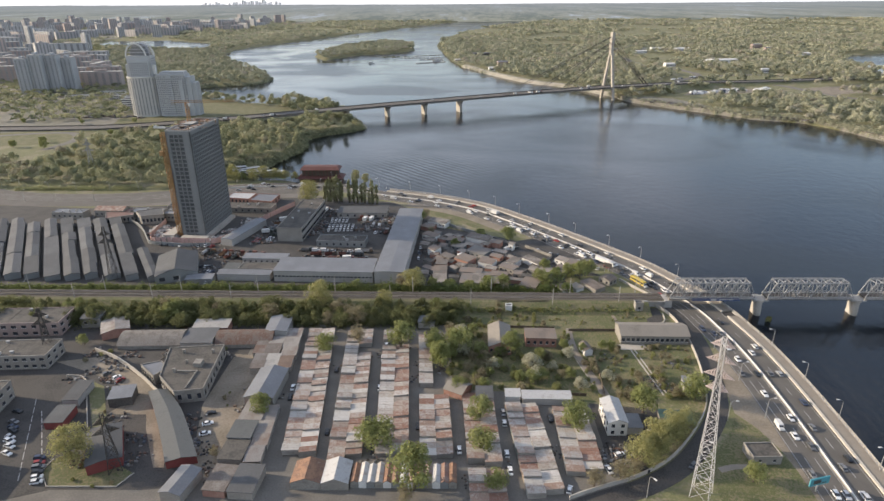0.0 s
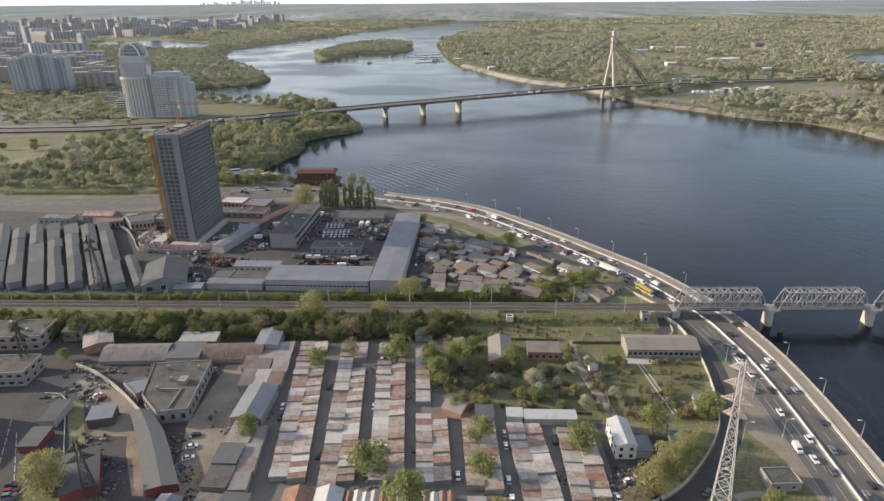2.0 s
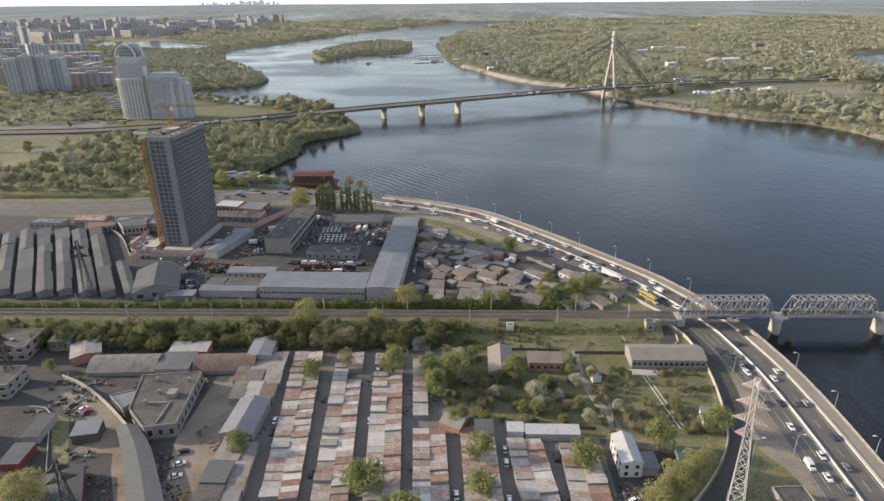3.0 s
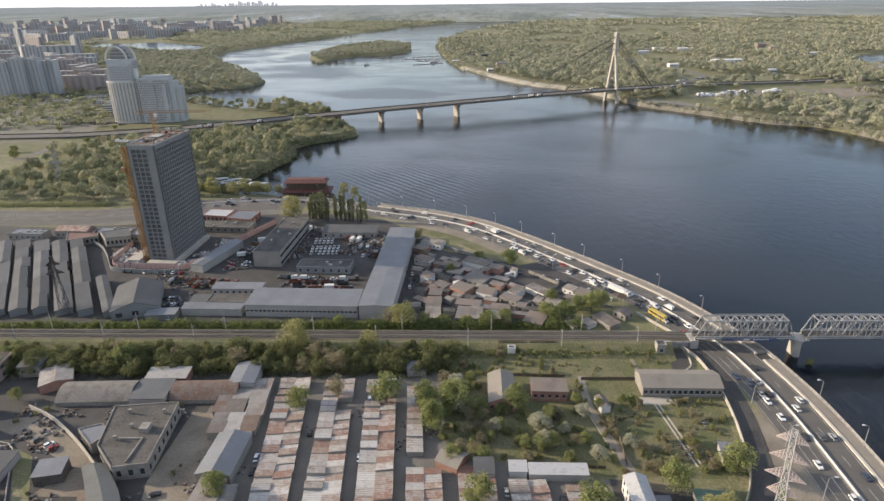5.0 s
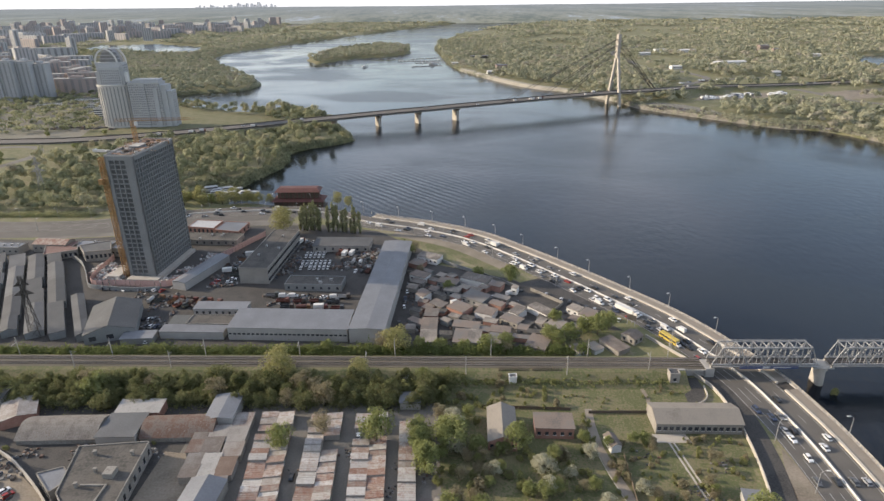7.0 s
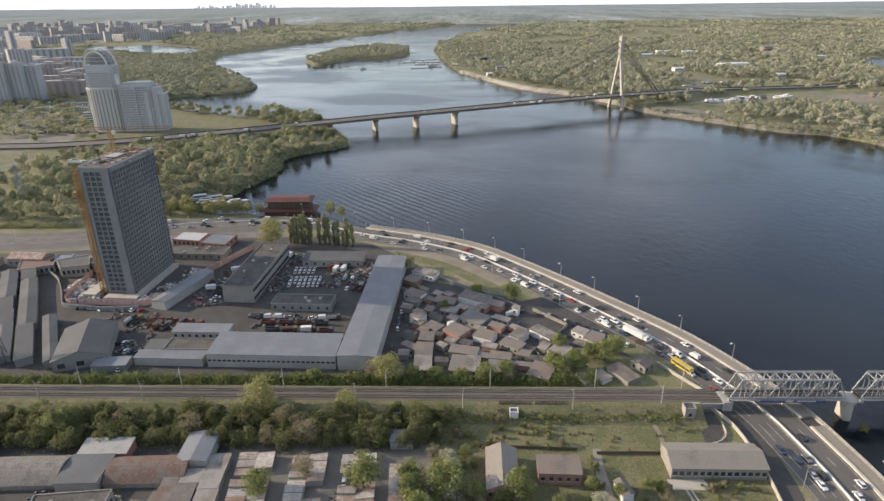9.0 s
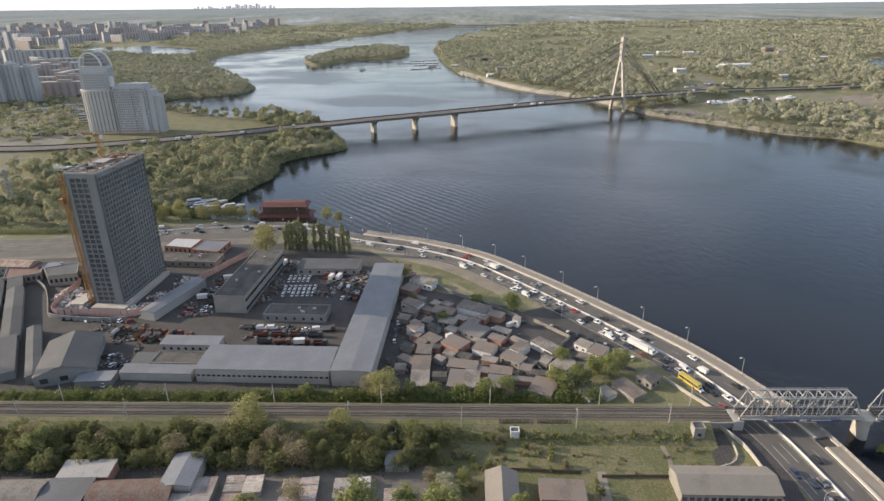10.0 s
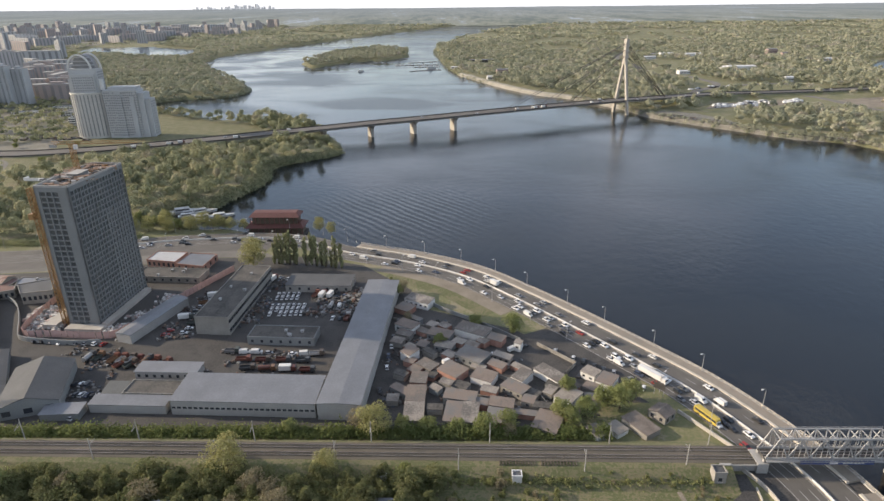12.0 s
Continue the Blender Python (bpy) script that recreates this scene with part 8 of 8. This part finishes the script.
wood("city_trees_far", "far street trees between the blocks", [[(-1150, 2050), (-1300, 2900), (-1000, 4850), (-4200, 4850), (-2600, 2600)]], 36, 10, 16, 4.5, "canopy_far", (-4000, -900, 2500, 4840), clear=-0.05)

# the curved residence by the far road
res = thing("residence_tower", pose(-476, 902, 0, 0, 0, 4), "large pale residential complex with a rounded glass-topped tower", "building")
part("east_wing", boxes((44, 86, 2, 24, 0, 60), (86, 93, 3.5, 24, 0, 56), (93, 99, 6, 24, 0, 48), (50, 84, 5, 22, 60, 63.5), (58, 66, 0.6, 2, 0, 57), (76, 82, 0.6, 2, 0, 52)), M["pale_facade"], res)
tagged(part("glazing", boxes(*[(45.4 + 2.6 * i, 46.9 + 2.6 * i, 1.85, 2.1, 3 + 3.1 * j, 4.8 + 3.1 * j) for i in range(16) for j in range(18) if not 58 < 46 + 2.6 * i < 66.5 and (i * 5 + j * 3) % 11], *[(58.8 + 2.4 * i, 60.4 + 2.4 * i, 0.45, 0.7, 3 + 3.1 * j, 4.6 + 3.1 * j) for i in range(3) for j in range(17)], *[(98.9, 99.1, 8 + 3 * i, 9.6 + 3 * i, 3 + 3.1 * j, 4.8 + 3.1 * j) for i in range(5) for j in range(14)]), M["far_glass"], res), kind="stuff")
tagged(part("floor_line", boxes(*[(44, 86, 1.7, 2, 2.2 + 3.1 * j, 2.6 + 3.1 * j) for j in range(19)]), M["cream"], res), kind="stuff")
part("roof_sail", boxes((40, 44, 8, 12, 60, 73)), M["white"], res)
bm = bmesh.new()
ring0 = []
for i in range(17):
    a = math.pi * (1.0 + i / 16)
    ring0.append((22 + 24 * math.cos(a), 16 + 17 * math.sin(a)))
ring0 += [(46, 26), (-2, 26)]
prism(bm, ring0, 0, 57)
part("round_body", bm, M["cream"], res)
part("upper_body", boxes((6, 40, 6, 24, 57, 86), (9, 37, 3.5, 6, 57, 80), (2, 6, 9, 22, 57, 74)), M["pale_facade"], res)
tagged(part("glazing", boxes(*[(10 + 2.7 * i, 11.3 + 2.7 * i, 3.3, 3.6, 59 + 3.1 * j, 60.8 + 3.1 * j) for i in range(10) for j in range(6)], *[(39.9, 40.2, 8 + 3 * i, 9.6 + 3 * i, 59 + 3.1 * j, 60.8 + 3.1 * j) for i in range(5) for j in range(8)]), M["far_glass"], res), kind="stuff")
arc = [(math.cos(math.pi * q / 14), math.sin(math.pi * q / 14)) for q in range(15)]


def vault(name, cx, rx, h, y0, y1, z, thin, mat):
    """A half-round body or rib that spans x and runs from y0 to y1."""
    bm = bmesh.new()
    outer = [(cx + rx * a, z + h * b) for a, b in arc]
    inner = [(cx + (rx - thin) * a, z + (h - thin) * b) for a, b in arc[::-1]] if thin else []
    ring = outer + inner
    va = [bm.verts.new((a, y0, b)) for a, b in ring]
    vb = [bm.verts.new((a, y1, b)) for a, b in ring]
    for i in range(len(ring)):
        k_ = (i + 1) % len(ring)
        bm.faces.new((va[i], va[k_], vb[k_], vb[i]))
    bm.faces.new(va[::-1]); bm.faces.new(vb)
    bmesh.ops.recalc_face_normals(bm, faces=bm.faces[:])
    return part(name, bm, M[mat], res)


vault("crown", 24, 13.5, 17, 11, 21, 86, 0, "far_glass")
vault("crown_rib", 20, 15, 19.5, 6.5, 8.6, 84, 1.8, "white")
vault("crown_rib", 27, 14, 20.5, 20.5, 22.6, 84, 1.8, "white")
part("crown_floor", boxes(*[(23 - q, 23 + q, 8.4, 9.1, z, z + 1.0) for z, q in ((90, 15), (94.5, 13.5), (99, 10.5))]), M["pale_facade"], res)
wb = part("window_strip", boxes((-0.7, 0.7, -0.25, 0.3, 3, 55)), M["far_glass"], res)
wb.matrix_basis = pose(*ring0[1], 0, 0, 0, -80)
for i in range(2, 16):
    a = math.pi * (1.0 + i / 16)
    again(wb, pose(*ring0[i], 0, 0, 0, math.degrees(a) + 90))

# ---- scrap, stores and clutter on the ground ----
def junk(name, label, poly, count, lo, hi, z=0.05, seed=1, tall=1.0, mat="junk"):
    """Loose heaps that nobody could count, as one thing."""
    r = random.Random(seed)
    xs_, ys_ = [q[0] for q in poly], [q[1] for q in poly]
    v, f = [], []
    heaps = []
    while len(heaps) < max(4, count // 14):
        a, b = r.uniform(min(xs_), max(xs_)), r.uniform(min(ys_), max(ys_))
        if inside(np.array([a]), np.array([b]), poly)[0]:
            heaps.append((a, b))
    for i in range(count):
        hx, hy = heaps[i % len(heaps)]
        x, y = hx + r.gauss(0, 2.2), hy + r.gauss(0, 1.8)
        w, d, h = (r.uniform(lo, hi) for _ in range(3))
        h *= tall * 0.7
        m = pose(x, y, z, 0, 0, r.uniform(0, 180))
        o = len(v)
        v += [tuple(m @ Vector((sx * w * k_, sy * d * k_, zz))) for zz, k_ in ((0, 0.5), (h, 0.42)) for sx, sy in ((-1, -1), (1, -1), (1, 1), (-1, 1))]
        f += [(o + 4, o + 5, o + 6, o + 7), (o, o + 1, o + 5, o + 4), (o + 1, o + 2, o + 6, o + 5), (o + 2, o + 3, o + 7, o + 6), (o + 3, o, o + 4, o + 7)]
    return tagged(link_mesh(name, v, f, M[mat]), label, "clutter", kind="stuff")


junk("scrap", "heaps of scrap metal, boxes and machine parts", [(-72, 425), (-44, 425), (-42, 455), (-70, 458)], 620, 0.5, 2.4, seed=2)
junk("scrap", "rows of parts and crates beside the trucks", [(-145, 398), (-128, 398), (-124, 450), (-138, 455)], 300, 0.4, 1.8, seed=3)
junk("scrap", "machine parts and pipes in the truck yard", [(-112, 358), (-66, 356), (-66, 384), (-112, 388)], 240, 0.4, 1.8, seed=4)
junk("scrap", "crates and wrecks along the yard wall", [(-190, 345), (-150, 345), (-140, 385), (-185, 392)], 80, 0.4, 1.6, seed=5)
junk("building_rubble", "pale rubble and materials beside the tower", [(-226, 432), (-212, 432), (-203, 412), (-214, 406), (-222, 416)], 420, 0.5, 2.6, seed=6, mat="rubble")
junk("building_rubble", "pale blocks and rubble below the tower", [(-176, 402), (-164, 404), (-150, 446), (-158, 450), (-172, 410)], 260, 0.5, 2.0, seed=16, mat="rubble")
junk("clutter", "wrecks, crates and oil drums beside the sheds", [(-205, 384), (-150, 388), (-150, 374), (-190, 376), (-212, 372)], 120, 0.4, 1.6, seed=17)
junk("clutter", "parts and scrap along the shed walls", [(-172, 345), (-146, 342), (-140, 362), (-150, 372), (-166, 362)], 90, 0.4, 1.5, seed=18)
junk("clutter", "stacked goods and scrap behind the workshop", [(-108, 410), (-98, 412), (-94, 470), (-104, 474)], 320, 0.5, 2.0, seed=19)
junk("clutter", "boxes, barrels and boards between the sheds", [(-24, 335), (66, 335), (52, 392), (30, 405), (-20, 432)], 260, 0.4, 1.5, seed=7)
junk("clutter", "boards and barrels between the works buildings", [(-100, 170), (-74, 160), (-78, 262), (-92, 262), (-90, 200)], 300, 0.3, 1.2, seed=8)
junk("clutter", "scrap, tyres and boards along the curved warehouse", [(-122, 210), (-112, 200), (-100, 186), (-96, 182), (-100, 196), (-112, 212)], 160, 0.4, 1.6, seed=21)
junk("clutter", "crates and spare parts in the sandy yard", [(-138, 170), (-118, 178), (-124, 196), (-140, 206), (-148, 200)], 120, 0.3, 1.4, seed=22)
junk("clutter", "loose boards and barrels beside the hangars", [(-170, 250), (-110, 252), (-112, 256), (-168, 256)], 170, 0.4, 1.5, seed=23)
for x, y, s_, k_ in ((-98, 222, 0.5, "bush"), (-99, 218, 0.6, "bush2"), (-96, 213, 0.4, "bush"), (-152, 224, 0.5, "bush"), (-149, 217, 0.5, "bush"), (-146, 208, 0.45, "bush2"), (-171, 252, 0.9, "bush"), (-168, 255, 1.0, "bush"), (-176, 247, 0.7, "bush2"), (-185, 262, 0.6, "round"), (-196, 258, 0.6, "bush"), (-92, 186, 0.6, "bush2"), (-90, 182, 0.4, "dry"), (-137, 169, 0.7, "bush"), (-128, 166, 0.6, "bush"), (-122, 168, 0.5, "bush2"), (-112, 258, 0.7, "bush"), (-124, 253, 0.6, "bush2")):
    plant(k_, x, y, s_)
junk("clutter", "car parts and scrap before the white house", [(56, 178), (66, 180), (70, 186), (58, 187)], 130, 0.4, 1.5, seed=24)
junk("clutter", "boards, tanks and scrap between the small sheds", [(-20, 345), (40, 340), (60, 352), (40, 380), (0, 402), (-20, 415)], 240, 0.4, 1.6, seed=31)
junk("clutter", "odd boxes and boards on garage forecourts", [(-70, 180), (40, 166), (44, 210), (2, 222), (-12, 262), (-70, 262)], 260, 0.3, 0.9, seed=32)
junk("clutter", "bins and boards along the storage lanes", [(-215, 345), (-206, 340), (-260, 432), (-272, 430)], 160, 0.4, 1.5, seed=33)
junk("formwork", "planks, props and formwork on the unfinished roof", [tuple((tower.matrix_basis @ Vector((a, b, 0))).xy) for a, b in ((-15, 3), (-2.5, 3), (-2.5, 44), (-15, 44))], 420, 0.3, 2.4, TH - 1.0, 34, 0.5, "timber")
junk("clutter", "crates and scrap in the works yard", [(-178, 230), (-150, 228), (-150, 250), (-180, 258)], 110, 0.4, 1.6, seed=9)
junk("clutter", "odds and ends in the garden plots", [(64, 222), (100, 224), (112, 246), (66, 252)], 90, 0.3, 1.0, seed=10)
junk("parked_vehicles", "many parked vehicles and boats far away", [(410, 1106), (490, 1118), (575, 1146), (584, 1172), (520, 1164), (432, 1132)], 420, 2.2, 6.5, 0.1, 11, 0.8, "fleet")
junk("parked_vehicles", "vehicles parked along the far shore", [(322, 1040), (352, 1000), (384, 968), (392, 980), (362, 1012), (334, 1050)], 260, 1.2, 3.4, 0.15, 12, 0.4)
junk("parked_vehicles", "cars parked before the far blocks", [(-560, 900), (-420, 890), (-420, 905), (-560, 930)], 260, 1.6, 4.2, 0.1, 13, 0.6)
marina = thing("marina", pose(0, 0, WATER), "pale floating pontoons of a small marina", "jetty")
for (ax, ay), (bx, by) in (((-150, 1900), (-28, 1900)), ((-118, 1960), (-36, 2000)), ((-100, 1735), (-20, 1770)), ((-96, 1840), (-26, 1845))):
    bm = bmesh.new()
    bar(bm, (ax, ay, 0.5), (bx, by, 0.5), 1.6)
    part("pontoon", bm, M["pale_concrete"], marina)
brg = random.Random(77)
bm = bmesh.new()
vs = box(bm, -4.5, 4.5, -1.5, 1.5, -0.2, 1.3)
for q in vs[:4]:
    q.co.y *= 0.6
for q in vs:
    q.co.y *= 0.35 if q.co.x > 0 else 1.0
box(bm, -3.0, 0.6, -1.1, 1.1, 1.3, 2.8)
boat = tagged(part("moored_boat", bm, M["white"], None), "white cabin boat moored at a floating pontoon", "boat", "moored boats")
boat.matrix_basis = pose(-140, 1905, WATER, 0, 0, 80)
for i in range(26):
    bx, by = ((-146 + 11 * (i % 11), 1893 + 14 * (i % 2)), (-112 + 9 * (i % 9), 1955 + 4.4 * (i % 9)), (-92 + 8 * (i % 9), 1832 + 14 * (i % 2)))[i % 3]
    copy_thing(boat, pose(bx, by, WATER, 0, 0, brg.uniform(70, 110)))
copy_thing(boat, pose(-224, 1740, WATER, 0, 0, 10) @ Matrix.Scale(1.8, 4))
copy_thing(boat, pose(-45, 1792, WATER, 0, 0, 5) @ Matrix.Scale(2.6, 4))
bank_scrub("bank_scrub", "sparse bushes on the far shore by the bridge", EAST[8:12], "canopy_far", 170, 1, 12)
bank_scrub("bank_scrub", "bushes down to the water upstream", EAST[2:7], "canopy_far", 520, 0, 12)

# more trees among the sheds
for x, y, s_, k_ in ((2, 392, 0.6, "round"), (20, 412, 0.6, "round2"), (-16, 416, 0.5, "dry"), (58, 352, 0.7, "round"), (84, 348, 0.8, "round2"), (52, 334, 0.8, "round"), (30, 328, 0.7, "round2"), (-30, 328, 0.8, "dry"), (-12, 326, 0.6, "round"), (10, 326, 0.55, "round2"), (60, 326, 0.7, "bush")):
    plant(k_, x, y, s_ * 1.2)
# bank trees along the river road
for x, y, s_ in ((-160, 560, 0.6), (-170, 562, 0.7), (-150, 561, 0.55), (-92, 557, 0.6), (-82, 551, 0.5), (-180, 560, 0.8), (-190, 559, 0.7), (-200, 561, 0.9), (-212, 566, 0.8), (-224, 570, 0.9), (-236, 575, 0.9), (-206, 556, 0.6), (-222, 558, 0.7), (-236, 560, 0.8), (-166, 564, 0.45), (-176, 565, 0.5)):
    plant("round" if s_ > 0.8 else "willow", x, y, s_)

# ---- far bank: embankments, slip roads and sheds ----
def embankment(name, lo, hi, label):
    sel = [i for i in range(len(dl)) if lo <= dl[i][0] <= hi]
    ln, nr, zz = dl[sel], normals(dl)[sel], dz[sel]
    v, f = [], []
    for q, k_, z in zip(ln, nr, zz):
        for o, h in ((-14 - 2.2 * z, -0.3), (-13.5, z - 0.6), (13.5, z - 0.6), (14 + 2.2 * z, -0.3)):
            v.append((*(q + k_ * o), h))
    for i in range(len(ln) - 1):
        o = 4 * i
        f += [(o + j, o + 4 + j, o + 5 + j, o + 1 + j) for j in range(3)]
    f += [(0, 1, 2, 3), tuple(4 * (len(ln) - 1) + j for j in (3, 2, 1, 0))]
    tagged(link_mesh(name, v, f, M["ground"]), label, "bank", kind="structure")


embankment("bank_east", 372, 2600, "grassy bank under the bridge road")
junk("traffic", "dense far traffic and roadside vehicles", [(430, 1275), (500, 1335), (580, 1370), (640, 1385), (640, 1396), (575, 1386), (500, 1352), (425, 1286)], 90, 2.0, 4.4, 0.35, 41, 0.7, "fleet")
junk("parked_vehicles", "boats and vehicles stored along the far shore", [(310, 1036), (378, 962), (446, 902), (500, 836), (508, 846), (455, 915), (386, 976), (318, 1046)], 200, 1.0, 2.8, 0.12, 42, 0.6)
embankment("bank_west", -880, -262, "grassy bank under the bridge road")
for pts, w in SLIPS:
    tagged(ribbon("road_slip", spline(pts, 12), -w - 2, w + 2, -0.3, 0.3, M["lane"]), "pale slip road on the far bank", "road", kind="structure")
for x, y, w, d, h, lb in HALLS:
    building("hall", "pale low hall among the far trees", "building", (x, y), (w, d, h), 8, lb, "white_roof" if lb == "white" else "metal_roof", "gable_x", (6, 1), "S", rise=1.5, group="far halls", win=(2.5, 2.0))
# low hedgerow of the junction lawn
for x, y, s_ in ((-440, 775, 0.8), (-520, 850, 0.7), (-580, 740, 0.8), (-500, 730, 0.9), (-610, 860, 0.7), (-450, 860, 0.7), (-540, 880, 0.6), (-480, 700, 1.0), (-520, 705, 0.9)):
    plant("round2", x, y, s_)

# traffic on the far bridge
for i in range(26):
    j = crng.randrange(28, 135)
    q, k_ = dl[j], normals(dl)[j]
    lane = crng.choice((-10, -6.5, -3, 3, 6.5, 10))
    put_kind(crng.choice(("sedan", "van", "suv", "boxtruck")), pose(q[0] + k_[0] * lane, q[1] + k_[1] * lane, dz[j] + 0.05, 0, 0, math.degrees(math.atan2(k_[0], -k_[1]))))

# garden details: track strips, lane edge, bank bush
for dx in (-0.9, 0.9):
    tagged(ribbon("pavement_strip", np.array([(88 + dx, 260.0), (90 + dx, 243.0), (92.5 + dx, 222.0)]), -0.35, 0.35, -0.2, 0.09, M["pale_concrete"]), "concrete wheel strip of a garden drive", "pavement", kind="structure")
patch("pavement_drive", [(82, 259), (96, 259), (95, 264), (82, 264)], 0.06, M["pale_concrete"], "concrete apron before the long house")
tagged(ribbon("kerb_lane", spline([(57.9, 276), (58.0, 257), (60.0, 243), (63.0, 229)], 4), -0.12, 0.12, -0.2, 0.22, M["pale_concrete"]), "pale kerb of the garden lane", "kerb", kind="structure")
tagged(ribbon("path_rail", np.array([(86.0, 279.0), (87.5, 288.0), (86.5, 296.0)]), -0.8, 0.8, -0.2, 0.08, M["dirt"]), "trodden path up to the railway", "path", kind="structure")
tagged(ribbon("wall_shacks", spline([(-4, 436), (4, 428), (22, 413.5), (42, 395.5)], 3), -0.2, 0.2, -0.2, 2.2, M["grey_render"]), "long grey wall behind the small sheds", "wall", kind="structure")
for x, y, s_ in ((172.5, 296.5, 1.3), (174.5, 299, 1.0)):
    plant("bush", x, y, s_, WATER - 0.2)
gf = thing("garden_fence", pose(0, 0, 0), "weathered wooden fence between garden plots", "fence")
gp = part("panel", boxes((-1.45, 1.45, -0.04, 0.04, 0.1, 1.5), (-1.5, -1.38, -0.07, 0.07, 0, 1.65)), M["bark"], gf)
placed = False
for (xa, ya), (xb, yb) in (((66, 222), (68, 252)), ((58, 221), (26, 224)), ((60, 277), (84, 277)), ((53, 279), (16, 281))):
    n_ = max(1, int(math.hypot(xb - xa, yb - ya) / 3))
    for i in range(n_):
        u = (i + 0.5) / n_
        m_ = pose(xa + (xb - xa) * u, ya + (yb - ya) * u, 0.0, 0, 0, math.degrees(math.atan2(yb - ya, xb - xa)))
        if placed:
            again(gp, m_)
        else:
            gp.matrix_basis, placed = m_, True
